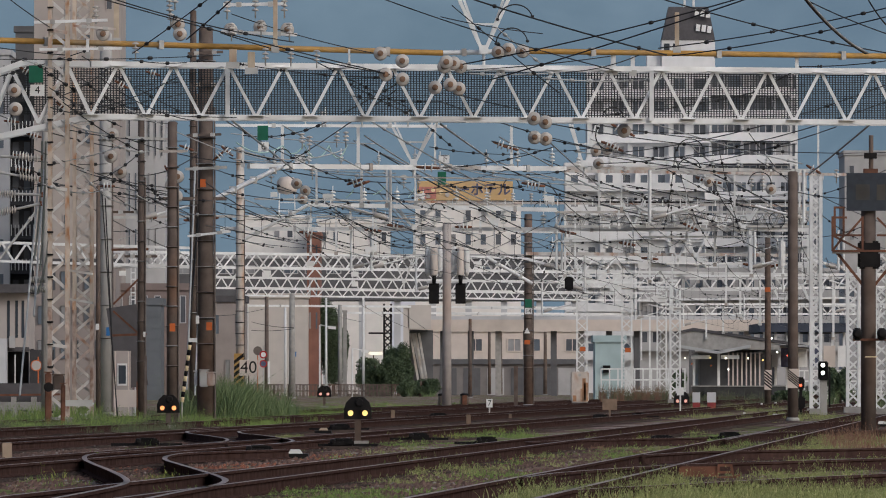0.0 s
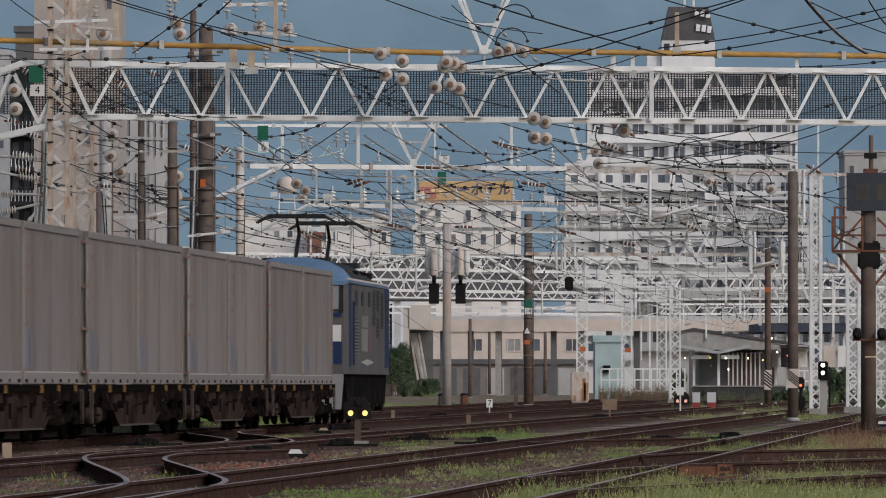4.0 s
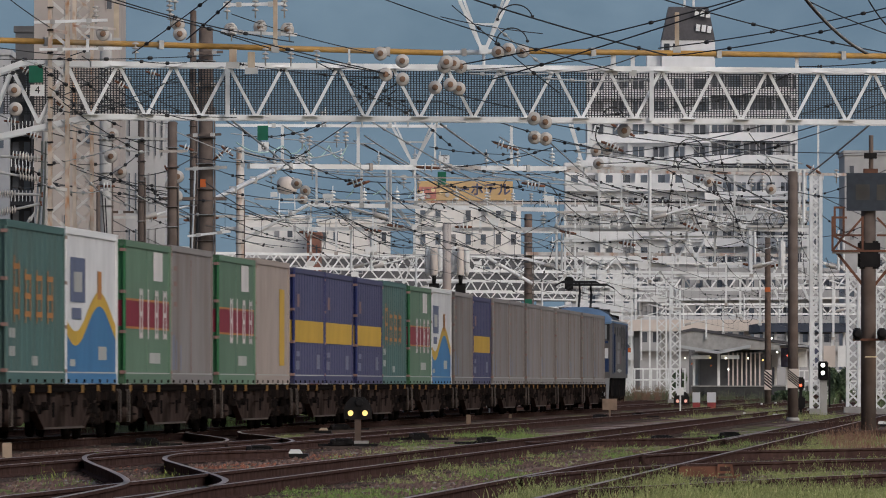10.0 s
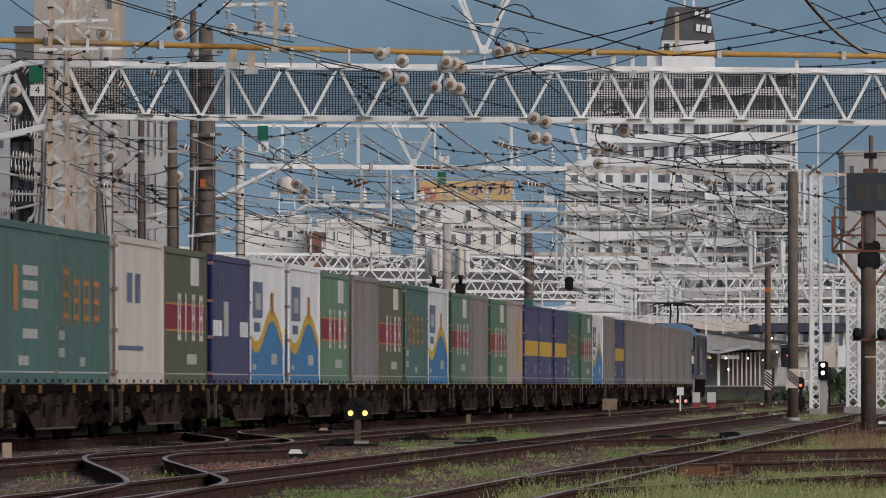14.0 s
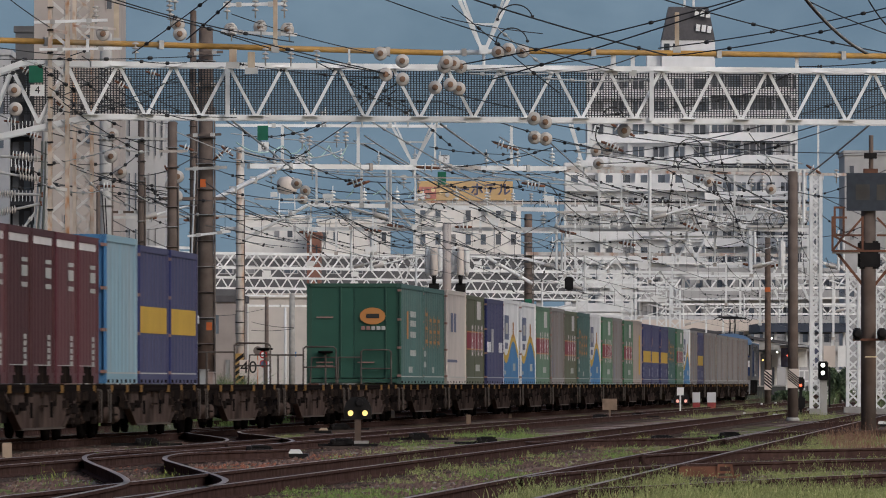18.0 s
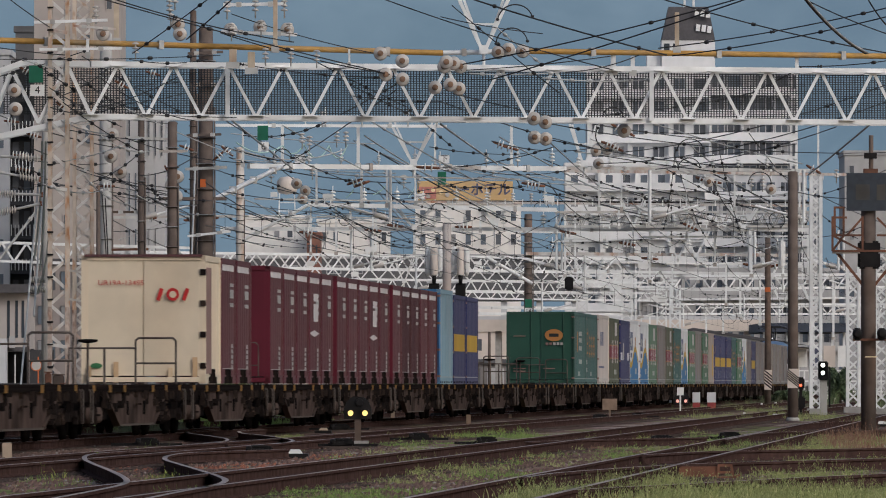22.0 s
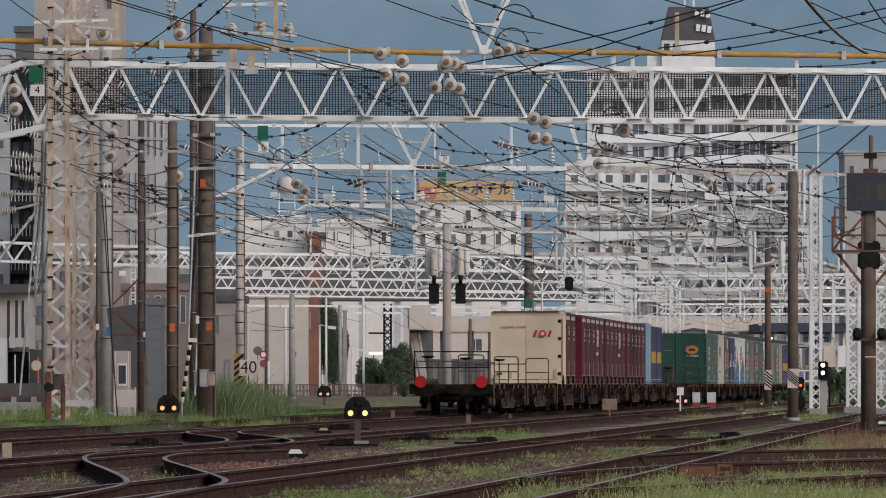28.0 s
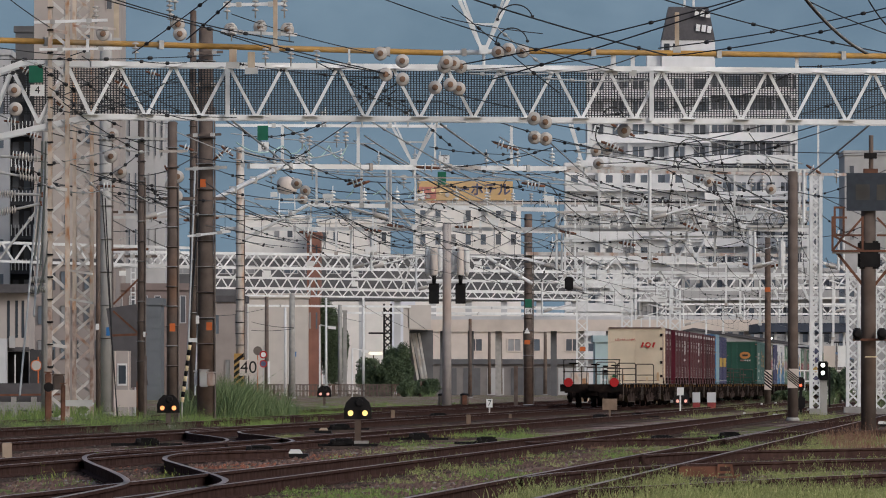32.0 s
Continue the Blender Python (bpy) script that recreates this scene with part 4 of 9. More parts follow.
wire((-6.86, 300, 7.24), (-0.564, 395, 9.05), 0.35, 0.014, WIRE, 7)
wire((-5.98, 320, 8.03), (-1.73, 455, 8.89), 0.2, 0.014, WIRE, 6)
wire((-0.429, 300, 8.67), (2.78, 320, 8.94), 0.1, 0.014, WIRE, 6)
wire((1.54, 300, 8.85), (5.23, 330, 9.38), 0.2, 0.016, WIRE, 2)
wire((-0.079, 330, 8.64), (5.08, 395, 9.05), 0.15, 0.014, WIRE, 6)
wire((5.08, 395, 9.16), (9.31, 395, 8.93), 0.15, 0.014, WIRE, 8)
wire((5.14, 400, 8.31), (10.73, 455, 8.81), 0.1, 0.014, WIRE, 6)
wire((4.78, 340, 8.66), (9.91, 400, 8.79), 0.05, 0.016, WIRE, 4)
wire((7.9, 335, 8.75), (13, 400, 8.55), 0.1, 0.016, WIRE, 5)
wire((8.42, 340, 8.25), (14.67, 400, 9.15), 0.2, 0.014, WIRE, 5)
wire((-2.87, 335, 8.15), (0.143, 400, 8.43), 0.1, 0.014, WIRE, 5)
wire((-0.094, 395, 8.69), (4.23, 455, 8.21), 0.1, 0.014, WIRE, 4)
wire((4.23, 455, 8.21), (12.73, 540, 7.92), 0.1, 0.014, WIRE, 5)
wire((1.1, 330, 8.64), (4.47, 332, 8.68), 0.2, 0.014, WIRE, 3)
wire((-1.95, 390, 8.95), (2.29, 332, 8.68), 0.1, 0.014, WIRE, 3)
wire((0.12, 335, 8.15), (2.92, 336, 8.17), 0.06, 0.014, WIRE, 6)
wire((-6, 450, 8.67), (-0.714, 500, 8.31), 0.15, 0.014, WIRE, 6)
wire((-8.95, 450, 8.94), (-3.83, 392, 8.64), 0.1, 0.014, WIRE, 4)
wire((-10.32, 440, 7.98), (-6.67, 500, 8.31), 0.1, 0.014, WIRE, 4)
wire((-5.48, 500, 8.31), (-0.108, 455, 8.48), 0.1, 0.014, WIRE, 4)
wire((1.96, 500, 8.02), (4.91, 400, 8.31), 0.1, 0.014, WIRE, 3)
wire((6.39, 455, 7.94), (12.21, 460, 8.56), 0.15, 0.014, WIRE, 5)
wire((13.28, 500, 8.31), (17.79, 470, 8.44), 0.15, 0.014, WIRE, 5)
wire((14.98, 540, 7.92), (18.35, 470, 8.72), 0.1, 0.014, WIRE, 3)
wire((16.29, 600, 6.88), (22.37, 620, 7.07), 0.15, 0.014, WIRE, 8)
wire((20.25, 700, 7), (25.67, 700, 6.79), 0.15, 0.016, WIRE, 6)
wire((15.38, 400, 9.03), (16.14, 345, 8.97), 0.1, 0.014, WIRE, 3)
wire((12.3, 330, 7.85), (13.5, 300, 7.06), 0.1, 0.016, WIRE, 2)
wire((18.35, 470, 8.44), (13.32, 300, 6.17), 0.1, 0.014, WIRE, 3)
wire((6.58, 350, 8.46), (13.2, 360, 8.67), 0.2, 0.012, WIRE, 5)
wire((9.41, 500, 8.31), (19.8, 540, 8.24), 0.2, 0.014, WIRE, 5)
wire((9.06, 440, 8.77), (16.66, 440, 9.03), 0.25, 0.013, WIRE, 6)
wire((-9.77, 281, 6.77), (-11.53, 400, 7.84), 0.1, 0.013, WIRE, 2)
wire((-13.91, 400, 7.6), (-11.35, 420, 8.3), 0.1, 0.014, WIRE, 2)
wire((-13.67, 400, 7.24), (-11.41, 400, 8.19), 0.05, 0.02, WIRE_PALE, label="pale steel stay wire")
wire((-0.119, 500, 8.31), (3.68, 455, 8.75), 0.1, 0.013, WIRE, 3)
wire((-6.16, 392, 8.87), (-2.28, 455, 8.21), 0.1, 0.013, WIRE, 5)
wire((-3.9, 455, 8.21), (-0.65, 455, 8.89), 0.08, 0.013, WIRE, 4)
wire((-12.11, 600, 5.1), (-9.43, 600, 4.74), 0.1, 0.02, WIRE)
wire((-12.11, 600, 4.56), (-9.43, 600, 4.67), 0.08, 0.02, WIRE)
wire((-14.43, 600, 5.46), (-11.22, 610, 6.07), 0.1, 0.016, WIRE)
wire((-3.1, 620, 6.15), (-0.152, 640, 4.22), 0.05, 0.012, WIRE)
wire((-5.31, 620, 6.34), (-2.44, 640, 4.98), 0.1, 0.012, WIRE)
wire((-8.27, 620, 6.15), (-5.49, 640, 5.36), 0.1, 0.012, WIRE)
wire((-5.07, 300, 9.35), (-2.44, 330, 8.44), 0.02, 0.02, WIRE_PALE, label="pale steel stay wire")
wire((-2.26, 264, 8.64), (1.52, 335, 8.15), 0.05, 0.02, WIRE_PALE, 4, label="pale steel stay wire")
wire((-0.063, 264, 8.4), (1.89, 330, 8.83), 0.02, 0.03, WIRE_PALE, label="pale steel stay wire")
wire((-6.01, 263, 8.61), (-5.19, 330, 8.64), 0.02, 0.03, WIRE_PALE, label="pale steel stay wire")
wire((2.78, 265, 8.11), (5.59, 340, 8.25), 0.02, 0.02, WIRE_PALE, label="pale steel stay wire")
wire((12.15, 270, 8.56), (13.08, 340, 8.66), 0.02, 0.03, WIRE_PALE, label="pale steel stay wire")
wire((5.04, 268, 8.83), (12.5, 330, 8.83), 0.1, 0.02, WIRE_PALE, 4, label="pale steel stay wire")
wire((1.5, 262, 11), (2.77, 264, 10.05), 0.02, 0.014, WIRE_PALE, 2, label="pale steel stay wire")
wire((2.78, 265, 9.72), (6.16, 268, 9.79), 0.08, 0.02, WIRE_PALE, 6, label="pale steel stay wire")
wire((-6.59, 300, 8.64), (-3.16, 305, 8.71), 0.35, 0.02, WIRE_PALE, label="pale steel stay wire")
wire((0.72, 263, 9.78), (3.26, 266, 9.91), 0.05, 0.018, WIRE_PALE, 4, label="pale steel stay wire")
wire((-11.39, 268, 7.23), (-11.68, 262, 0.858), 0.02, 0.03, WIRE_PALE, label="pale steel stay wire")
wire((-11.26, 268, 7.23), (-11.29, 262, 3.04), 0.02, 0.03, WIRE_PALE, label="pale steel stay wire")
wire((-7.55, 289, 7.71), (-7.7, 285, 1), 0.02, 0.03, WIRE_PALE, label="pale steel stay wire")
wire((-7.26, 289, 7.71), (-7.45, 285, 0.831), 0.02, 0.03, WIRE_PALE, label="pale steel stay wire")
wire((-10.1, 281, 6.86), (-9.63, 281, 0.083), 0.02, 0.02, WIRE)
wire((-10, 281, 6.69), (-9.77, 281, 1.84), 0.02, 0.02, WIRE)
wire((-7.43, 289, 6.5), (-7.81, 289, 1.69), 0.02, 0.03, WIRE)

# jumper loops: bent cables round the insulators
def loop(x, y, z, r, start, sweep_by, thick=.02):
    t = thing("jumper_loop", (x, y, z), "dark bent jumper cable loop", "cable", "jumper loops")
    pts = [(r * math.cos(radians(start + sweep_by * i / 14)), 0, r * math.sin(radians(start + sweep_by * i / 14))) for i in range(15)]
    sweep("cable", [pts], thick, WIRE, t)
    for p in (pts[0], pts[-1]):
        c = new("clamp", BEAD)
        c.parent, c.matrix_basis = t, Matrix.Translation(p)
    return t


loop(2, 262, 11.15, 0.499, 20, 150)
loop(1.91, 263, 10.6, 0.438, 10, 170)
loop(4.78, 267, 8.67, 0.286, 0, 200)
loop(4.69, 266, 8.14, 0.412, 150, 120)
loop(11.35, 340, 8.36, 0.405, 0, 180)
loop(14.07, 400, 8.08, 0.333, -60, 300)
loop(7.82, 300, 8.49, 0.429, 20, 150)
loop(8.69, 335, 8.75, 0.399, 10, 160)
loop(4.63, 447, 9.37, 0.372, 0, 180)
loop(-0.214, 400, 8.5, 0.286, 20, 150)
loop(-5.53, 327, 8.96, 0.311, 0, 180)
loop(18.43, 600, 7.42, 0.5, -20, 220)
loop(19.5, 600, 6.88, 0.429, 0, 200)
loop(21.08, 700, 6.17, 0.583, 0, 360)
loop(22.33, 700, 6.17, 0.5, 0, 360)
loop(-4.63, 447, 8.89, 0.266, 180, 180)
loop(2.4, 333, 8.11, 0.278, 0, 180)


# slack feeder wires between the middle gantries
rng_w = random.Random(11)
for i in range(120):
    y0 = rng_w.choice((331, 331, 447, 447, 492, 612))
    y1 = {331: 447, 447: 492, 492: 612, 612: 763}[y0]
    o0 = rng_w.uniform(-36, 14)
    o1 = o0 + rng_w.uniform(-5, 5)
    z0, z1 = rng_w.uniform(6.9, 10.2), rng_w.uniform(6.6, 9.6)
    wire((o0 + SLOPE * y0, y0, z0), (o1 + SLOPE * y1, y1, z1), rng_w.uniform(.1, .5), .012 + y0 * .00001, WIRE if i % 3 else WIRE_PALE, rng_w.choice((0, 0, 3, 5, 7)))

# registration arms hung from the cross girders over every track
def drop_arm(x, y, z, side, k):
    t = thing("registration_arm", (x, y, z), "pale registration arm hung from a girder", "bracket", "registration arms")
    bar("drop_tube", (0, 0, 0), (0, 0, -k * 1.6), .1 * k, .1 * k, GALV, t, "tube")
    bar("steady_arm", (0, 0, -k * 1.5), (side * k * 1.5, 0, -k * 1.1), .07 * k, .07 * k, GALV, t, "tube")
    bar("insulator", (side * k * .1, 0, -k * 1.47), (side * k * .5, 0, -k * 1.36), .16 * k, .16 * k, PORCELAIN, t, "tube")
    return t


n = 0
for y, z in ((332, 8.66), (447.2, 8.42), (447.4, 8.42), (492, 7.85), (618, 7.75), (763, 8.4), (866, 8.55)):
    for o in (-31.5, -22.4, -12.95, -8.4, -3.5, 2.0):
        n += 1
        drop_arm(o + SLOPE * y + (n * 37 % 10) * .12, y + .3, z, 1 if n % 2 else -1, 1.0 + y * .0004)


# running wires of the tracks: a messenger, a contact wire and droppers
for offset, y0, y1 in ((MAIN, 262, 900), (-12.95, 262, 900), (-8.4, 262, 900), (-22.4, 262, 900)):
    t = thing("catenary_line", (0, 0, 0), "contact and messenger wires over the track", "wire", "catenary lines")
    span, y = 52.0, y0
    mess, drops = [], []
    while y < y1:
        for i in range(9):
            s = i / 8
            q = (offset + SLOPE * (y + span * s), y + span * s, 6.75 - 2.6 * s * (1 - s))
            mess.append(q)
            if i % 2:
                drops.append([q, (q[0], q[1], 5.55)])
        y += span
    sweep("messenger_wire", [mess], .013, WIRE, t)
    sweep("contact_wire", [[(offset + SLOPE * y0, y0, 5.55), (offset + SLOPE * y, y, 5.55)]], .011, WIRE, t)
    tagged(sweep("dropper_strand", drops, .006, WIRE, t), kind="stuff")


# ---- small fittings on the cross beams ----
TEAL = mat("pale_green_insulated_cable", (0.42, 0.60, 0.55), 0.5, 0, 0.12, bump=0)


def at(px, py, d):
    """A point at depth d, px across and py down in the plan's elevation grid."""
    return ((px - 784) * d / 16800, d, 1.17 + (680 - py) * d / 16800)


def strain_string(px, py, d, n=3, tilt=12.0, size=1.0):
    """Thin white sheds on a brown rod, seen from the side."""
    t = thing("strain_insulator", at(px, py, d), "white-shedded strain insulator on a brown rod", "insulator", "strain insulators")
    t.matrix_basis = pose(*at(px, py, d), 0, tilt, 0)
    k = size * d / 330
    lathe("rod", [(.03 * k, -.3 * k), (.05 * k, -.2 * k), (.05 * k, .2 * k), (.03 * k, .3 * k)], RUST, t, axis="x", sides=10)
    for i in range(n):
        h = (i - (n - 1) / 2) * .13 * k
        lathe("shed", [(.05 * k, h - .03 * k), (.15 * k, h - .012 * k), (.16 * k, h + .012 * k), (.05 * k, h + .03 * k)], PORCELAIN_WHITE, t, axis="x", sides=14)
    return t


PORCELAIN_WHITE = mat("white_glazed_porcelain", (0.74, 0.74, 0.72), 0.25, 0, 0.05, bump=0)
for px, py, d, n, tilt in ((886, 256, 331, 2, 20), (903, 262, 331, 2, 15), (1092, 226, 300, 1, 35), (1110, 234, 300, 2, 30), (1078, 256, 331, 2, 20), (1090, 262, 331, 2, 25),
                           (1245, 320, 349, 3, 25), (1262, 322, 349, 3, 10), (752, 297, 331, 1, 5), (764, 297, 331, 1, 5), (938, 326, 447, 2, 8), (950, 328, 447, 2, 8),
                           (628, 322, 331, 2, -20), (640, 326, 331, 1, -20), (340, 390, 447, 2, 0), (372, 386, 447, 2, 0), (1005, 412, 447, 2, 10), (1110, 432, 447, 3, 10),
                           (1222, 402, 447, 3, 25), (660, 408, 447, 3, 5), (545, 412, 447, 3, 5), (1330, 470, 492, 2, 10), (1375, 470, 492, 2, -10), (820, 402, 447, 3, 0),
                           (700, 400, 447, 2, 5), (262, 386, 447, 3, 0), (1150, 458, 492, 2, 5), (1440, 300, 340, 2, 30)):
    strain_string(px, py, d, n, tilt)

# pale green feeder loops hung between pin insulators
def festoon(pts, sag=.35):
    t = thing("feeder_loop", pts[0], "pale green insulated feeder loops", "cable", "feeder loops")
    for a, b in zip(pts, pts[1:]):
        a, b = Vector(a) - Vector(pts[0]), Vector(b) - Vector(pts[0])
        path = []
        for i in range(9):
            s = i / 8
            p = a.lerp(b, s)
            p.z -= 4 * sag * s * (1 - s)
            path.append(tuple(p))
        sweep("loop", [path], .022, TEAL, t)
    return t


festoon([at(418, 252, 326), at(500, 258, 327.5), at(538, 256, 328)], .3)
festoon([at(538, 256, 328), at(582, 258, 329), at(614, 257, 329.5)], .45)
festoon([at(660, 345, 331), at(682, 330, 331)], .05)
festoon([at(612, 350, 331), at(626, 335, 331)], .05)
festoon([at(722, 350, 447), at(735, 330, 447)], .05)

# white enamel plates on two short feet, standing on the beams
def footed_plate(px, py, d, w=18, h=9):
    u = d / 16800
    t = thing("line_plate", at(px, py, d), "white enamel line plate on two feet", "sign", "line plates")
    block("plate", -w / 2 * u, w / 2 * u, -.03, 0, 0, h * u, WHITE, t)
    for s in (-.3, .3):
        bar("foot", (s * w * u, -.01, -.22), (s * w * u, -.01, 0), .05, .03, GALV, t)
    return t


for px, py, d in ((1073, 398, 446.5), (1163, 443, 490), (1138, 472, 490), (1278, 401, 447), (875, 395, 446.5), (580, 352, 331), (972, 356, 446), (742, 352, 446),
                  (1245, 398, 446.5), (655, 446, 446.8)):
    footed_plate(px, py, d)
for px, py, d in ((550, 471, 608), (678, 470, 609), (473, 488, 608), (628, 490, 609), (846, 472, 612)):
    footed_plate(px, py, d, 13, 9)

# walkway rail along the far beam
rail = thing("walkway_rail", at(700, 357, 447), "dark walkway rail on the far beam", "rail")
bar("top_rail", (0, 0, 0), Vector(at(1440, 359, 449)) - Vector(at(700, 357, 447)), .09, .09, BLACK, rail)
for i in range(24):
    p = Vector(at(708 + i * 31, 357, 447)) - Vector(at(700, 357, 447))
    bar("upright", (p.x, p.y, -.2), (p.x, p.y, .12), .05, .05, GALV, rail)

# small upright insulators along the beams
def stub(px, py, d, k):
    bm = bmesh.new()
    for i in range(3):
        add_lathe(bm, [(.03 * k, i * .1 * k), (.09 * k, i * .1 * k + .01), (.08 * k, i * .1 * k + .04 * k), (.03 * k, i * .1 * k + .07 * k)], 10)
    add_lathe(bm, [(.022, -.2), (.022, .42 * k)], 6)
    t = part("post_insulator", bm, PORCELAIN_WHITE)
    t.matrix_basis = pose(*at(px, py, d))
    return tagged(t, "small white post insulator on a beam", "insulator", "post insulators")


rng_s = random.Random(3)
for lo, hi, py, d, n in ((395, 790, 222, 329, 7), (450, 1000, 294, 332, 9), (1000, 1440, 302, 346, 8), (560, 980, 362, 446.8, 8), (400, 1430, 404, 447.6, 16), (940, 1400, 448, 491.6, 9), (1040, 1390, 481, 577, 6)):
    for i in range(n):
        stub(lo + (hi - lo) * (i + rng_s.uniform(.2, .8)) / n, py - 8, d, rng_s.uniform(.9, 1.3) * d / 360)

# thin stays and spans across the yard behind the gantry
for a, b, d0, d1, r in ((398, 640, 331, 331, .02), (430, 720, 331, 360, .02), (640, 900, 331, 447, .025), (520, 800, 447, 447, .025), (760, 1010, 331, 331, .02), (900, 1180, 331, 447, .025),
                        (1020, 1300, 331, 349, .02), (1120, 1420, 447, 447, .025), (1200, 1420, 349, 447, .025), (980, 1240, 447, 491, .025), (560, 860, 447, 491, .025), (420, 610, 447, 491, .025)):
    for k in range(3):
        ya, yb = rng_s.uniform(235, 300) + (d0 - 331) * .75, rng_s.uniform(250, 330) + (d1 - 331) * .75
        wire(at(a + rng_s.uniform(-30, 30), ya, d0), at(b + rng_s.uniform(-30, 30), yb, d1), rng_s.uniform(0, .25), r, WIRE_PALE if k != 1 else WIRE, rng_s.choice((0, 0, 4)), label="pale steel stay wire" if k != 1 else "dark overhead wire with clamps")

# slack wires and insulators round the masts beside the near gantry
for i in range(34):
    xa, ya = rng_s.uniform(-10, 260), rng_s.uniform(85, 350)
    xb, yb = xa + rng_s.uniform(60, 240), ya + rng_s.uniform(-70, 90)
    wire(at(xa, ya, rng_s.uniform(255, 262)), at(xb, min(yb, 380), rng_s.uniform(258, 283)), rng_s.uniform(0, .2), .013, WIRE if i % 4 else WIRE_PALE, rng_s.choice((0, 2, 3, 4)), label="dark overhead wire with clamps" if i % 4 else "pale steel stay wire")
for px, py, d, n, tilt in ((20, 215, 262, 3, 5), (60, 240, 262, 3, 15), (35, 275, 262, 5, 4), (40, 300, 262, 5, 6), (110, 190, 262, 2, 40), (215, 150, 262, 2, 30), (330, 262, 280, 2, 20),
                           (388, 275, 280, 2, -40), (402, 268, 280, 2, 40), (298, 305, 280, 2, 60), (270, 130, 262, 2, 15), (45, 125, 262, 2, 30), (190, 330, 281, 3, 0)):
    strain_string(px, py, d, n, tilt, .9)


# ---- far background ----
# Distance haze is painted in: the wooded hillside glows an even, dull blue.
HILL = bpy.data.materials.new("painted_haze_forest_hill")
HILL.use_nodes = True
_n = HILL.node_tree
_p = _n.nodes["Principled BSDF"]
_tc = _n.nodes.new("ShaderNodeNewGeometry")
_no = _n.nodes.new("ShaderNodeTexNoise")
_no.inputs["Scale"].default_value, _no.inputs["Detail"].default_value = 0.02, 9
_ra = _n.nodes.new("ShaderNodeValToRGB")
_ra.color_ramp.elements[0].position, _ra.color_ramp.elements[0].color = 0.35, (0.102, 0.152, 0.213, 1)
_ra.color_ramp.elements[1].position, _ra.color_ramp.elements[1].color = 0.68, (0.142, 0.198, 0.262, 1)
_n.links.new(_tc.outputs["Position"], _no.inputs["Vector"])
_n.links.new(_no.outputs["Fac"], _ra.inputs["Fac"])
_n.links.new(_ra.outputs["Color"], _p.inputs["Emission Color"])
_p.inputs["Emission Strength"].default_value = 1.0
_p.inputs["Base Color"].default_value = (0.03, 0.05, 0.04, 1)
_p.inputs["Roughness"].default_value = 1.0
bm = bmesh.new()
cols = 60
rows = []
for j in range(14):
    rows.append([bm.verts.new((-1500 + 3000 * i / cols,
                               4300 + 30 * j + 40 * noise.noise((i * .3, j * .4, 2)),
                               -2 + (330 + 60 * noise.noise((i * .09, 0, 0))) * (j / 13) ** 0.8)) for i in range(cols + 1)])
for a, b in zip(rows, rows[1:]):
    for i in range(cols):
        bm.faces.new((a[i], a[i + 1], b[i + 1], b[i])).smooth = True
tagged(part("backdrop_hill", bm, HILL), "wooded mountainside with blue haze painted in", "hill", kind="structure")

WALL_WHITE = mat("white_render_wall", (0.76, 0.76, 0.765), 0.8, 0, 0.06, 0.8, 0.02, (0.5, 0.48, 0.45), 0.4, 0.08, streak=4)
WALL_CREAM = mat("cream_render_wall", (0.64, 0.565, 0.51), 0.8, 0, 0.08, 0.8, 0.02, (0.42, 0.36, 0.31), 0.5, 0.1, streak=4)
WALL_GREY = mat("grey_sheet_wall", (0.42, 0.415, 0.42), 0.7, 0, 0.1, 0.8, 0.03, (0.25, 0.24, 0.23), 0.5, 0.1, streak=4)
WALL_BRICK = mat("red_brown_tile_wall", (0.24, 0.115, 0.085), 0.8, 0, 0.12, 0.8, 0.03, (0.18, 0.09, 0.07), 0.5, 0.1)
DARK_GLASS = mat("dark_window_glass", (0.05, 0.06, 0.075), 0.15, 0, 0.1, 0.5, 0)
ROOF_DARK = mat("dark_slate_roof", (0.085, 0.08, 0.085), 0.7, 0, 0.12)


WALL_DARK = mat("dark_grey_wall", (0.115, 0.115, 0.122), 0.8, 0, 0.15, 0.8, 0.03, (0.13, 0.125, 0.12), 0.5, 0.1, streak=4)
WALL_PALE = mat("pale_grey_wall", (0.55, 0.555, 0.575), 0.8, 0, 0.07, 0.8, 0.02, (0.36, 0.36, 0.37), 0.5, 0.1, streak=4)
WALL_LOW = mat("brownish_grey_wall", (0.20, 0.185, 0.18), 0.8, 0, 0.12, 0.8, 0.03, (0.15, 0.135, 0.13), 0.5, 0.1, streak=4)
WALL_TURQ = mat("pale_turquoise_wall", (0.42, 0.53, 0.545), 0.7, 0, 0.08, 0.8, 0.02, (0.24, 0.35, 0.36), 0.5, 0.1, streak=4)
WALL_IVORY = mat("ivory_render_wall", (0.82, 0.79, 0.76), 0.8, 0, 0.06, 0.8, 0.02, (0.6, 0.57, 0.53), 0.4, 0.08, streak=4)
WALL_TAUPE = mat("taupe_render_wall", (0.43, 0.385, 0.36), 0.8, 0, 0.07, 0.8, 0.02, (0.33, 0.29, 0.27), 0.5, 0.12, streak=4)
WALL_ROSE = mat("dusty_rose_wall", (0.22, 0.175, 0.165), 0.8, 0, 0.1, 0.8, 0.02, (0.17, 0.14, 0.135), 0.5, 0.12, streak=4)
WALL_MAUVE = mat("mauve_grey_wall", (0.32, 0.28, 0.265), 0.8, 0, 0.1, 0.8, 0.02, (0.25, 0.215, 0.205), 0.5, 0.12, streak=4)
WALL_COAL = mat("charcoal_wall_and_shade", (0.05, 0.05, 0.055), 0.8, 0, 0.15, 0.8, 0.02)
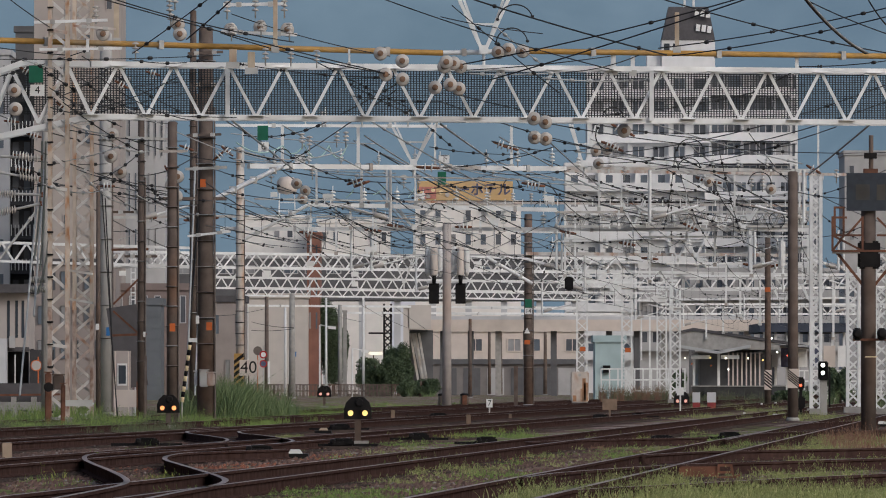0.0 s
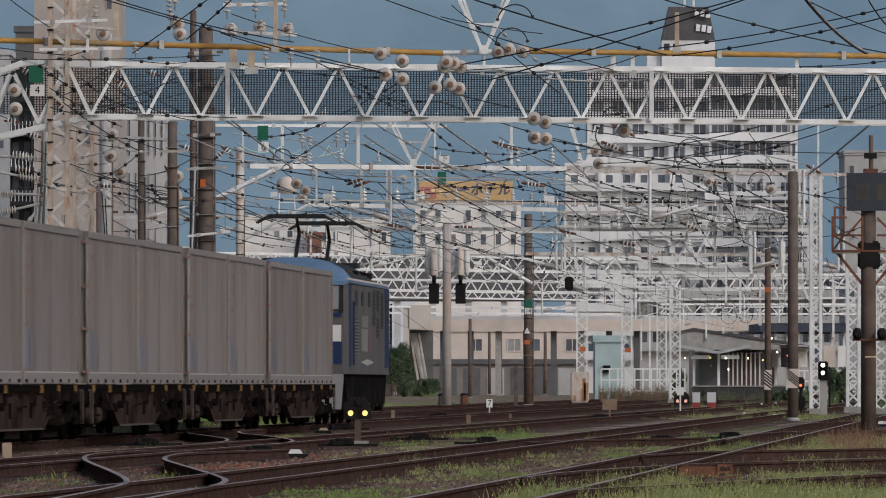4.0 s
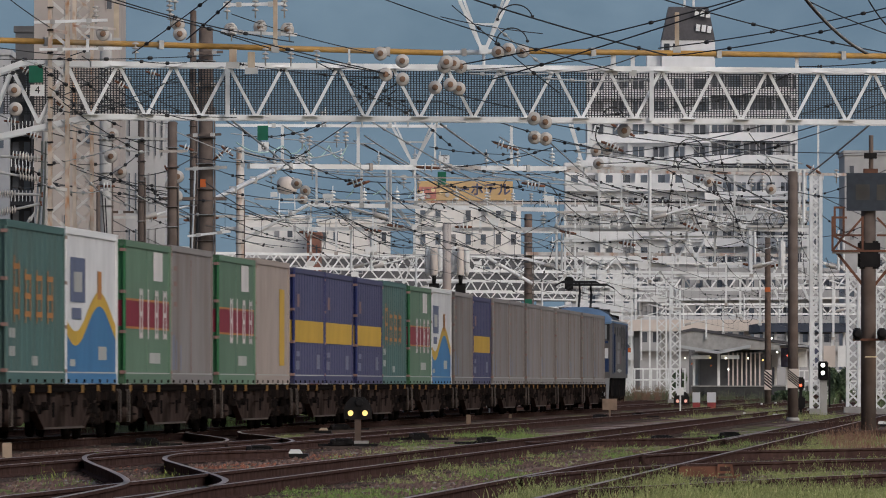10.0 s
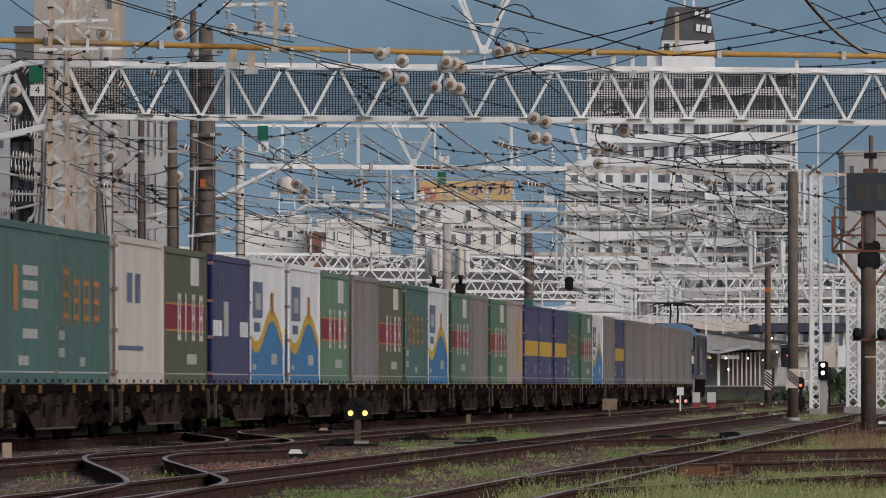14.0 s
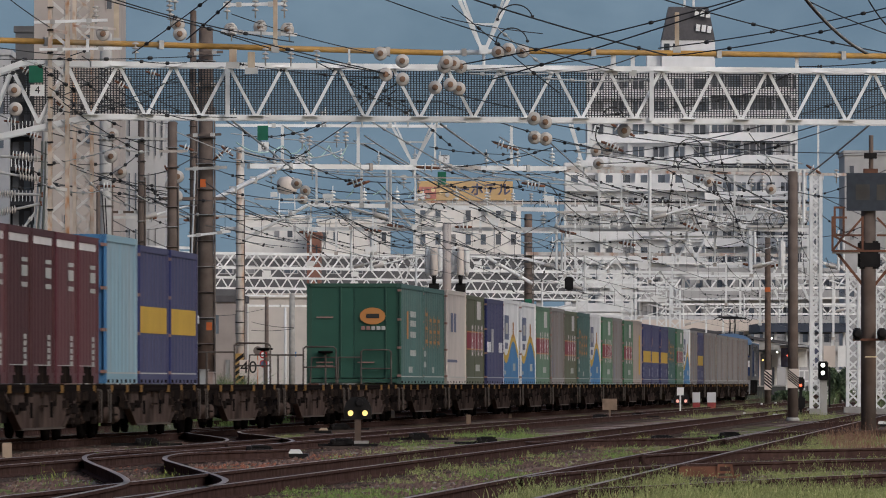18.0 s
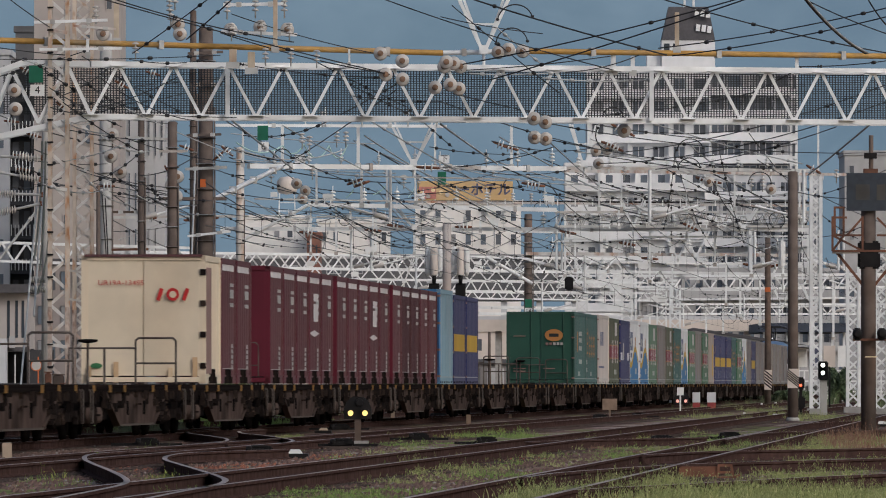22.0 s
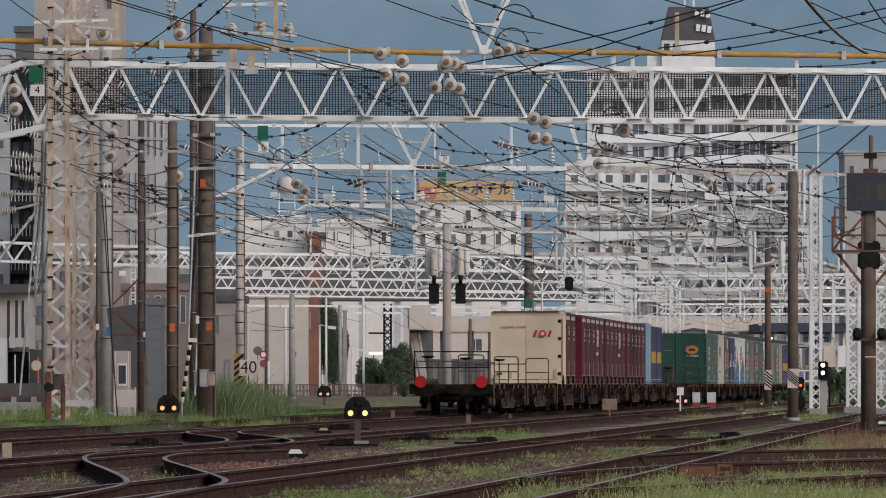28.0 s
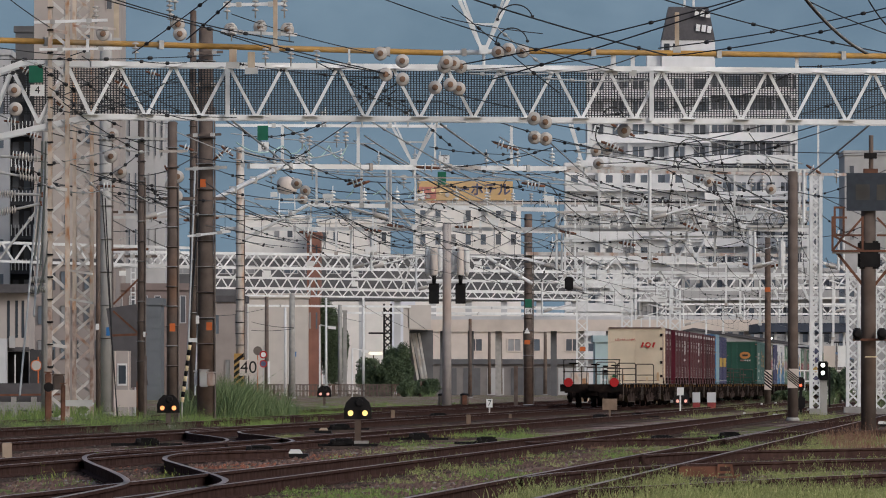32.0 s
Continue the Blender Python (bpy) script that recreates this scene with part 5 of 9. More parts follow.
WALL_SLATE = mat("slate_blue_cladding", (0.135, 0.148, 0.165), 0.7, 0, 0.1, 0.8, 0.02, (0.105, 0.11, 0.12), 0.5, 0.12, streak=3)
WALL_OAT = mat("oatmeal_panel_wall", (0.58, 0.535, 0.495), 0.8, 0, 0.05, 0.8, 0.02, (0.47, 0.42, 0.38), 0.5, 0.1, streak=4)
SKY_GAP_WHITE = mat("bluish_sky_gap_white", (0.70, 0.72, 0.78), 0.8, 0, 0.04, 0.8, 0.0)
# Pane colours are lightened to carry the haze of distance.
HAZED_PANE_MATS = [mat("haze_grey_window_glass", (0.11, 0.12, 0.14), 0.15, 0, 0.15, 0.5, 0), mat("curtained_window_glass", (0.30, 0.30, 0.31), 0.2, 0, 0.2, 0.5, 0), mat("haze_blue_window_glass", (0.13, 0.155, 0.19), 0.12, 0, 0.2, 0.5, 0)]
WALL_GLAZE = mat("smoky_glazed_wall", (0.15, 0.158, 0.178), 0.5, 0, 0.1, 0.8, 0.02)
FRAMES = {}


SLATE = mat("slate_blue_paint", (0.10, 0.11, 0.18), 0.5)


def window_meshes(w, h, which, frame_mat):
    key = (round(w, 2), round(h, 2), which, frame_mat.name)
    if key not in FRAMES:
        bm = bmesh.new()
        f = min(.12, w * .12)
        add_box(bm, -w / 2, w / 2, -.10, 0, 0, f), add_box(bm, -w / 2, w / 2, -.10, 0, h - f, h)
        add_box(bm, -w / 2, -w / 2 + f, -.10, 0, f, h - f), add_box(bm, w / 2 - f, w / 2, -.10, 0, f, h - f)
        if w > 1.2:
            add_box(bm, -f * .4, f * .4, -.09, 0, f, h - f)
        fm = bpy.data.meshes.new("window")
        bm.to_mesh(fm), bm.free()
        fm.materials.append(frame_mat)
        bm = bmesh.new()
        add_box(bm, -w / 2 + f, w / 2 - f, -.04, -.005, f, h - f)
        pm = bpy.data.meshes.new("pane")
        bm.to_mesh(pm), bm.free()
        pm.materials.append(HAZED_PANE_MATS[which])
        FRAMES[key] = fm, pm
    return FRAMES[key]


def building(name, label, x0, x1, y, deep, z1, wall, floor_h, bays, win=(.6, .55), balcony=None, z0=0.0, roof=None, first=0, skip=0.0, frame_mat=None, rails=None, slats=0, category="building"):
    """A block with storeys: wall, parapet, a window in every bay, balconies where given. Only the face to the yard has openings."""
    t = thing(name, ((x0 + x1) / 2, y, 0), label, category)
    w = (x1 - x0) / 2
    block("wall", -w, w, 0, deep, z0, z1, wall, t)
    block("roof_parapet", -w - .15, w + .15, -.15, deep + .15, z1, z1 + .5, roof or wall, t)
    n = int(z1 / floor_h)
    bw = 2 * w / bays
    for k in range(first, n):
        z = z1 - (n - k) * floor_h
        for i in range(bays):
            if random.random() < skip:
                continue
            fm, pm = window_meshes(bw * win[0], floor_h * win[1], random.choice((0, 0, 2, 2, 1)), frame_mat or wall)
            o = new("window", fm)
            o.parent, o.location = t, (-w + (i + .5) * bw, 0, z + floor_h * .28)
            q = new("pane", pm)
            q.parent = o
        if balcony:
            bm = bmesh.new()
            add_box(bm, -w - .05, w + .05, -1.2, 0, z - .12, z + .06)
            add_box(bm, -w - .05, w + .05, -1.2, -1.08, z + .06, z + (1.0 if not slats else .2))
            for i in range(0, bays + 1, 2):
                xx = -w + i * bw
                add_box(bm, xx - .06, xx + .06, -1.1, 0, z + .05, z + floor_h - .12)
            b = part("balcony", bm, balcony, t)
            for i in range(slats):
                xx = -w + 2 * w * (i + .5) / slats
                bar("rail_slat", (xx, -1.14, z + .2), (xx, -1.14, z + 1.15), .07, .04, rails or balcony, b)
    return t


# the high-rise with its roof lantern
building("apartment_tower", "white high-rise apartment block with balconies", 19.2, 35.4, 1260, 18, 42.28, WALL_WHITE, 3.0, 6, (.62, .55), WALL_WHITE, first=4, frame_mat=WALL_PALE)
building("apartment_tower", "glazed high-rise wing with white balconies", 35.48, 46.05, 1261, 18, 42.58, WALL_GLAZE, 3.0, 5, (.86, .62), WALL_WHITE, first=4, frame_mat=WALL_PALE)
building("apartment_tower", "dark corner bay of a high-rise", 46.13, 47.18, 1262, 18, 42.58, WALL_WHITE, 3.0, 1, (.5, .6), first=4)
building("apartment_block", "white lower wing of the high-rise", 16.07, 34.3, 1243, 14, 29.67, WALL_WHITE, 3.15, 8, (.5, .4), WALL_WHITE, first=1, frame_mat=WALL_WHITE)
building("apartment_block", "white lower block with dark windows", 34.38, 47.7, 1244, 14, 28.55, WALL_PALE, 3.1, 7, (.7, .45), WALL_WHITE, first=1, frame_mat=WALL_PALE)
lantern = thing("roof_lantern", (32.9, 1265, 42.36), "dark mansard roof lantern with white sign letters", "roof")
block("lantern_base", -3.75, 3.38, 0, 8, 0, 4.65, WALL_WHITE, lantern)
block("annex", -5.7, -3.83, 1, 7, 0, 3.3, WALL_WHITE, lantern)
bm = bmesh.new()
v = add_box(bm, -3.75, 3.38, -.1, 8.1, 4.65, 9.15)
for q in v[4:]:
    q.co.x *= .74
    q.co.y = 4 + (q.co.y - 4) * .7
part("mansard_roof", bm, ROOF_DARK, lantern)
for i, (x, z, ww) in enumerate(((12, 106, 8), (22, 104, 6), (32, 102, 8), (14, 78, 9), (24, 77, 7), (34, 75, 9))):
    bar("sign_bar", (0.075 * x, -.05, 0.075 * z), (0.075 * (x + 1.5), .1, 0.075 * (z + 12)), .55, .12, WHITE, lantern)
for x in (-46, -30):
    block("lantern_window", 0.075 * x, 0.075 * (x + 10), -.05, .1, 2.85, 4.2, DARK_GLASS, lantern)
for x in (-8, 8):
    bar("finial", (0.075 * x, 4, 9), (0.075 * x, 4, 10.2), .3, .3, GALV, lantern)

# buildings on the far side of the yard
building("office_tower", "tall cream building behind the masts", -32.75, -25.88, 760, 14, 33.75, WALL_TAUPE, 3.6, 4, (.3, .45), first=2, skip=.45)
building("apartment_tower", "dark-balconied apartment tower with pale rails", -36.48, -33.67, 800, 14, 27.94, WALL_COAL, 2.9, 3, (.7, .55), WALL_COAL, rails=GALV, slats=9)
building("apartment_tower", "pale stair tower of an apartment block", -39.14, -36.43, 797, 14, 28.8, WALL_PALE, 2.9, 2, (.4, .4), skip=.4)
building("roof_plant", "dark louvred roof plant room", -36.32, -34.69, 806, 6, 31.08, WALL_DARK, 2.9, 2, first=20)
building("apartment_block", "pale grey block with slit windows", -27.12, -22.84, 780, 14, 23.23, WALL_PALE, 4.6, 8, (.28, .7), first=2, skip=.3)
building("warehouse", "oatmeal panel-clad warehouse beyond the yard", -19.45, -13.52, 950, 14, 9.76, WALL_OAT, 4.3, 5, first=9)
building("brick_block", "red-brown tiled corner block", -13.7, -12.39, 955, 14, 15.95, WALL_BRICK, 3.4, 2, (.35, .5), first=1)
hall = building("station_hall", "elevated station hall on columns behind the gantries", -37.48, 15.52, 1060, 14, 15.18, WALL_DARK, 2.4, 22, (.7, .4), roof=WALL_GREY, first=5, skip=.5, z0=10.51, frame_mat=WALL_GREY)
for i in range(14):
    x = -25.87 + i * 3.97
    block("column", x - .35, x + .35, .5, 1.2, 0, 10.51, WALL_PALE, hall)
building("town_block", "white town building with flat roof", -24.1, -16.16, 1150, 14, 21.16, WALL_IVORY, 3.2, 5, (.5, .4), first=3, skip=.4)
building("town_block", "pale town building with small windows", -15.07, -6.38, 1140, 14, 20.51, WALL_IVORY, 3.2, 6, (.5, .4), first=3, skip=.3)
hotel = building("hotel_block", "white hotel with a yellow roof sign", -3.47, 9.78, 1190, 14, 23.7, WALL_IVORY, 3.0, 7, (.45, .5), first=4, skip=.2)
ROSE = mat("faded_red_sheet", (0.50, 0.20, 0.17), 0.5)
SIGN_YELLOW = mat("yellow_sign_sheet", (0.82, 0.66, 0.40), 0.5, 0, 0.06, 0.5, 0)
HOTEL_SIGN = mat("amber_sign_sheet", (0.60, 0.41, 0.20), 0.6, 0, 0.06, 0.5, 0, (0.62, 0.46, 0.28), 0.8, 0.35)
block("roof_sign", -6.38, 5.6, -.4, 0, 24.2, 26.6, HOTEL_SIGN, hotel, "amber roof sign with dark letters")
block("sign_patch", -6.2, -4.0, -.5, -.41, 24.4, 25.9, ROSE, hotel)
for x, z in ((-5.9, 25.1), (-5.0, 24.7), (-4.4, 25.5), (-3.4, 25.2), (-2.6, 24.9)):
    lathe("sign_disc", [(.28, -.55), (.28, -.51)], SIGN_YELLOW if z > 25 else PORCELAIN, hotel, axis="y", centre=(x, 0, z), sides=14)
cu = bpy.data.curves.new("characters", "FONT")
cu.body, cu.size, cu.align_x, cu.align_y, cu.extrude, cu.offset = "ーホテル", 1.7, "CENTER", "CENTER", .03, .03
cu.materials.append(SLATE)
lettering = new("characters", cu)
lettering.parent, lettering.matrix_basis = hotel, pose(1.95, -.46, 25.45, 90, 0, 0)
building("town_block", "long low grey building behind the station", 24.72, 59.72, 1195, 14, 15.31, WALL_GREY, 3.3, 26, (.6, .45), WALL_GREY, first=1, skip=.2, frame_mat=WALL_GREY)
building("town_block", "white building by the yard's edge", 42.32, 49.76, 1000, 14, 25.28, WALL_GREY, 3.3, 5, (.4, .4), first=2, skip=.4)
building("town_block", "pale narrow house behind the yard", 47.88, 49.2, 1230, 10, 27.68, WALL_PALE, 3.3, 2, (.5, .4), first=2)
works = building("works_building", "cream works building over a grey ground floor", -3.69, 14.64, 1000, 12, 6.65, WALL_CREAM, 2.9, 9, (.75, .5), first=1, skip=.45)
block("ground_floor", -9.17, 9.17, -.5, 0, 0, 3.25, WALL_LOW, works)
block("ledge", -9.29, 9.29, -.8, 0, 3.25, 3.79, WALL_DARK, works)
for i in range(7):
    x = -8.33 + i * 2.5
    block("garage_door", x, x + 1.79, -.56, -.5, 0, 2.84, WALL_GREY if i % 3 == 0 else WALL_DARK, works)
building("grey_block", "dusty rose block behind the poles", -24.33, -18.71, 700, 12, 8.1, WALL_ROSE, 3.4, 6, (.5, .6), roof=WALL_ROSE, skip=.55, frame_mat=WALL_PALE)
slate = building("grey_block", "slate-blue clad block behind the poles", -21.75, -20.45, 688, 8, 6.9, WALL_SLATE, 30, 1, first=9, roof=WALL_SLATE)
for i in range(8):
    block("cladding_board", -.66, .66, -.05, 0, .3 + i * .82, .3 + i * .82 + .74, WALL_SLATE, slate)
building("grey_block", "dim grey workshop behind the masts", -29.66, -23.78, 690, 12, 9.79, WALL_MAUVE, 2.5, 7, (.55, .55), roof=ROOF_DARK, skip=.2, frame_mat=WALL_DARK)
building("grey_block", "rose-grey sheet-clad shed behind the poles", -19.24, -15.09, 720, 12, 7.38, WALL_MAUVE, 3.4, 5, (.5, .45), roof=ROOF_DARK, skip=.4)
# Added slab: its bluish white stands in for bright sky between the houses.
building("far_block", "pale block standing in for sky at the street's end", -17.91, -4.19, 1600, 10, 15.65, SKY_GAP_WHITE, 30, 2, first=9)

# white haunch plates where the far girders meet their masts
for px, py, w, h, d, tail in ((1109, 511, 16, 16, 639, 22), (1172, 529, 15, 13, 875, 18), (1199, 547, 13, 8, 576, 14), (1036, 494, 18, 12, 767, 0), (1192, 500, 14, 10, 767, 12)):
    k = d / 16800
    gp = thing("haunch_plate", ((px - 784) * k, d - .5, 1.17 + (680 - py) * k), "white steel haunch plate on a mast", "bracket", "haunch plates")
    bm = bmesh.new()
    pts = [(-w / 2, -h / 2), (w / 2, -h / 2), (w / 2, h / 2), (-w / 2, h / 2), (-w / 2 - tail, h * .15), (-w / 2 - tail, -h * .25)]
    f0 = [bm.verts.new((a * k, -.05, b * k)) for a, b in pts]
    f1 = [bm.verts.new((a * k, .05, b * k)) for a, b in pts]
    bm.faces.new(f0), bm.faces.new(f1[::-1])
    for i in range(6):
        bm.faces.new((f0[i], f1[i], f1[(i + 1) % 6], f0[(i + 1) % 6]))
    bmesh.ops.recalc_face_normals(bm, faces=bm.faces[:])
    part("plate", bm, GALV, gp)
    bar("clamp_strap", (-w * .55 * k, -.06, 0), (w * .55 * k, -.06, 0), .1, .05, GALV_OLD, gp)

# the footbridge deck with its columns
bridge = thing("footbridge", (-3.58, 940, 0), "cream concrete footbridge deck on dark columns", "bridge")
block("deck", 0, 35.81, 0, 4, 6.43, 7.55, WALL_CREAM, bridge)
block("deck_rail", 0, 35.81, .1, .3, 7.55, 7.88, WALL_PALE, bridge)
for i in range(13):
    x = 0.056 * (15 + 49 * i)
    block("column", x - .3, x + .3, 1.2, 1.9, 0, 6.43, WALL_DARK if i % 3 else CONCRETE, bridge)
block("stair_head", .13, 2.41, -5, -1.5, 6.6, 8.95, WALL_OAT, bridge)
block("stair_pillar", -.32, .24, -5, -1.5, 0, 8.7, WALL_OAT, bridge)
# Dark sheet in place of the shade behind the stair flight.
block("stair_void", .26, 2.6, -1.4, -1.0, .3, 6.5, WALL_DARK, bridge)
for x in (.45, .95, 1.3):
    bar("stair_rail", (x - .1, -2.2, 6.2), (x + .75, -2.2, 1.1), .22, .12, GALV_OLD, bridge)
bar("stair_flight", (.7, -2.0, 6.2), (1.9, -2.0, .4), .5, .3, WALL_GREY, bridge)


# ---- station platform and things in the middle distance ----
LAMP_WARM = mat("warm_lamp_lens", (1.0, 0.86, 0.62), 0.4, 0, 0, bump=0, glow=3.0)
LAMP_SOFT = mat("soft_warm_light", (1.0, 0.90, 0.66), 0.4, 0, 0, bump=0, glow=1.0)
LAMP_AMBER = mat("amber_signal_lens", (1.0, 0.70, 0.22), 0.4, 0, 0, bump=0, glow=1.15)
LAMP_ORANGE = mat("orange_signal_lens", (1.0, 0.36, 0.12), 0.4, 0, 0, bump=0, glow=1.2)
LAMP_WHITE = mat("white_signal_lens", (1.0, 0.97, 0.86), 0.4, 0, 0, bump=0, glow=3.2)
LAMP_DIM = mat("dim_rose_lens", (0.95, 0.42, 0.34), 0.3, 0, 0, bump=0, glow=.75)
LAMP_RED = mat("red_signal_lens", (1.0, 0.12, 0.05), 0.4, 0, 0, bump=0, glow=2.2)
PLATFORM = mat("dark_platform_stone", (0.05, 0.05, 0.049), 0.9, 0, 0.25, 1.5, 0.2, (0.085, 0.08, 0.075), 0.6, 0.3)

st = thing("station_platform", (19.95, 760, 0), "dark stone station platform with a pale edge", "platform")


def lean(y):
    """How far the platform has shifted to the right y metres beyond its near end."""
    return SLOPE * y


def skewed(name, x0, x1, y0, y1, z0, z1, material, parent):
    bm = bmesh.new()
    for v in add_box(bm, x0, x1, y0, y1, z0, z1):
        v.co.x += lean(v.co.y)
    return part(name, bm, material, parent)


skewed("platform_body", 0, 6.4, 0, 170, 0, .96, PLATFORM, st)
skewed("edge_stone", -.1, 6.5, -.1, 170, .96, 1.05, CONCRETE, st)
for i in range(3):
    skewed("ramp_step", 1.0, 4.2, -.6 - .5 * i, -.1 - .5 * i, 0, .8 - .25 * i, PLATFORM, st)
ROOF_GREY = mat("grey_canopy_sheet", (0.40, 0.41, 0.42), 0.5, 0, 0.08, 1.0, 0.03)
sh = thing("platform_shelter", (19.87, 768, 1.05), "platform shelter with a dark gable and pale canopy", "shelter")
bm = bmesh.new()
for x0, x1, za, zb in ((-1.2, .4, 4.1, 4.45), (.4, 8.2, 4.45, 3.3)):
    v = add_box(bm, x0, x1, 0, 60, 0, .22)
    for q in v:
        q.co.z += za if abs(q.co.x - x0) < .01 else zb
        q.co.x += lean(q.co.y)
part("gable_roof", bm, ROOF_DARK, sh)
bm = bmesh.new()
ring = ((-1.0, 2.9), (7.4, 2.9), (7.4, 3.38), (.4, 4.44), (-1.0, 4.12))
front = [bm.verts.new((x, .15, z)) for x, z in ring]
rear = [bm.verts.new((x, .4, z)) for x, z in ring]
bm.faces.new(front), bm.faces.new(rear[::-1])
for i in range(5):
    bm.faces.new((front[i], rear[i], rear[(i + 1) % 5], front[(i + 1) % 5]))
bmesh.ops.recalc_face_normals(bm, faces=bm.faces[:])
part("gable_wall", bm, CONCRETE, sh)
bm = bmesh.new()
for x0, x1, za, zb in ((-1.4, 2.4, 3.15, 2.55), (2.4, 5.0, 2.55, 3.05)):
    v = add_box(bm, x0, x1, -1.2, 58, 0, .24)
    for q in v:
        q.co.z += za if abs(q.co.x - x0) < .01 else zb
        q.co.x += lean(q.co.y)
part("butterfly_canopy", bm, ROOF_GREY, sh)
for i in range(9):
    for x in (.4, 2.4):
        yy = 1 + i * 6.3
        bar("column", (x + lean(yy), yy, 0), (x + lean(yy), yy, 2.7), .2, .2, WHITE if i < 2 else GALV_OLD, sh)
for i in range(8):
    x = 3.3 + i * .36
    bar("wall_post", (x, 2.0, 0), (x, 2.0, 2.7), .12, .1, WALL_CREAM, sh)
# A dark solid fills the shelter, standing in for its shaded inside.
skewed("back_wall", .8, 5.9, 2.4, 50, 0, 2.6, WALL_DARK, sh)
for x, z in ((.2, 2.15), (2.6, 2.15)):
    block("hanging_sign", x, x + 1.5, -.2, -.1, z, z + .3, WHITE, sh)
for x, z, m in ((-.3, 2.2, LAMP_WARM), (.25, 1.75, ORANGE), (1.75, 2.25, LAMP_AMBER), (3.0, 2.2, LAMP_WARM), (1.8, 1.6, ORANGE), (3.2, 1.3, LAMP_WHITE), (4.8, 2.2, LAMP_WARM), (6.0, 2.05, LAMP_AMBER)):
    bm = bmesh.new()
    bmesh.ops.create_uvsphere(bm, u_segments=10, v_segments=8, radius=.075)
    bmesh.ops.translate(bm, verts=bm.verts[:], vec=(x, -.3, z))
    part("lamp", bm, m, sh)
skewed("side_roof", 6.6, 9.4, 6, 58, 3.15, 3.3, ROOF_GREY, sh)
DARKBLUE = mat("dark_blue_roof_sheet", (0.05, 0.06, 0.085), 0.6, 0, 0.12)
far_roof = thing("platform_canopy", (26.72, 800, 0), "dark blue canopy over a farther platform", "canopy")
block("canopy_roof", 0, 7.62, 0, 30, 5.55, 6.31, DARKBLUE, far_roof)
for i in range(8):
    x = 0.048 * (8 + 20 * i)
    block("canopy_post", x - .1, x + .1, 1, 1.2, 0, 5.55, WHITE if i % 2 else GALV, far_roof)
for i in range(6):
    x = 0.048 * (12 + 25 * i)
    block("notice_board", x, x + 1.0, .6, .7, 2.6, 4.41, (WALL_PALE, SLATE, WHITE, SLATE, WALL_CREAM, WHITE)[i], far_roof)
for x, z, m in ((30, 624, LAMP_WHITE), (62, 624, LAMP_WHITE), (48, 630, LAMP_RED), (20, 600, LAMP_WHITE)):
    bm = bmesh.new()
    bmesh.ops.create_uvsphere(bm, u_segments=10, v_segments=8, radius=.085)
    bmesh.ops.translate(bm, verts=bm.verts[:], vec=(0.048 * x, -.2, 1.17 + (680 - z) * 0.048))
    part("lamp", bm, m, far_roof)


def fence(label, x0, x1, y, z1, n, material, rails=2, name="fence"):
    t = thing(name, (x0, y, 0), label, "fence")
    for i in range(n + 1):
        x = (x1 - x0) * i / n
        bar("post", (x, 0, 0), (x, 0, z1), .1, .1, material, t)
    for j in range(rails):
        z = z1 * (j + 1) / rails - .05
        bar("rail", (0, 0, z), (x1 - x0, 0, z), .1, .08, material, t)
    return t


street_fence = fence("dark brown picket fence along the far street", -21.16, -2.04, 880, 1.15, 14, BROWN)
bm = bmesh.new()
for i in range(150):
    x = 19.12 * (i + .5) / 150
    add_box(bm, x - .035, x + .035, -.05, -.02, .05, 1.1)
tagged(part("pickets", bm, BROWN, street_fence), kind="stuff")
fence("white metal rail fence by the shed", 11, 16.82, 660, 2.27, 10, GALV, 3)
fence("white metal rail fence by the yard", 23.85, 31.09, 640, 2.12, 14, WHITE, 3)
fence("low concrete cable trough with posts", -14.36, -12.39, 302, 0.599, 5, CONCRETE, 1)
shed = building("turquoise_shed", "pale turquoise shed with a dark unit", 11.21, 13.38, 700, 8, 4.25, WALL_TURQ, 6, 1, first=9, category="shed")
block("dark_unit", -.5, .05, -.3, 0, 2, 2.54, BLACK, shed)
tank = thing("relay_cabinet", (8.07, 560, 0), "white relay cabinet with broad rust streaks", "cabinet")
CAB = mat("rust_streaked_cabinet", (0.56, 0.50, 0.45), 0.7, 0, 0.1, 3, 0.05, (0.36, 0.165, 0.075), 0.98, 1.3, streak=2.2)
RUST_STAIN = mat("rust_stain", (0.40, 0.215, 0.115), 0.8, 0, 0.2, 3, 0.05, (0.52, 0.40, 0.31), 0.9, 2.0, streak=3)
block("body", -0.533, 0.533, 0, 1.0, .12, 1.9, CAB, tank, bevel=.06)
block("base", -0.467, 0.467, .05, .95, 0, .12, CONCRETE, tank)
for x, z0, z1, w in ((.25, .2, 1.5, .10), (.36, .15, 1.25, .13), (.12, .15, .9, .08), (-.3, .15, .5, .1)):
    block("rust_streak", x - w, x + w, -.004, 0, z0, z1, RUST_STAIN, tank)
lathe("lifting_eye", [(.09, -.03), (.09, .0)], GALV_OLD, tank, axis="y", centre=(0, 0, 1.7))
hut = thing("trackside_hut", (-10.15, 300, 0), "small cream trackside hut with a slanting roof", "hut")
block("wall", -.26, .26, 0, 2.2, 0, 2.22, WALL_TAUPE, hut)
bar("roof", (-.34, 1.0, 2.28), (.62, 1.0, 2.42), 2.6, .09, ROOF_DARK, hut)
block("window_frame", -.14, .17, -.04, 0, 1.12, 1.82, WHITE, hut)
block("pane", -.10, .13, -.06, -.04, 1.18, 1.76, DARK_GLASS, hut)
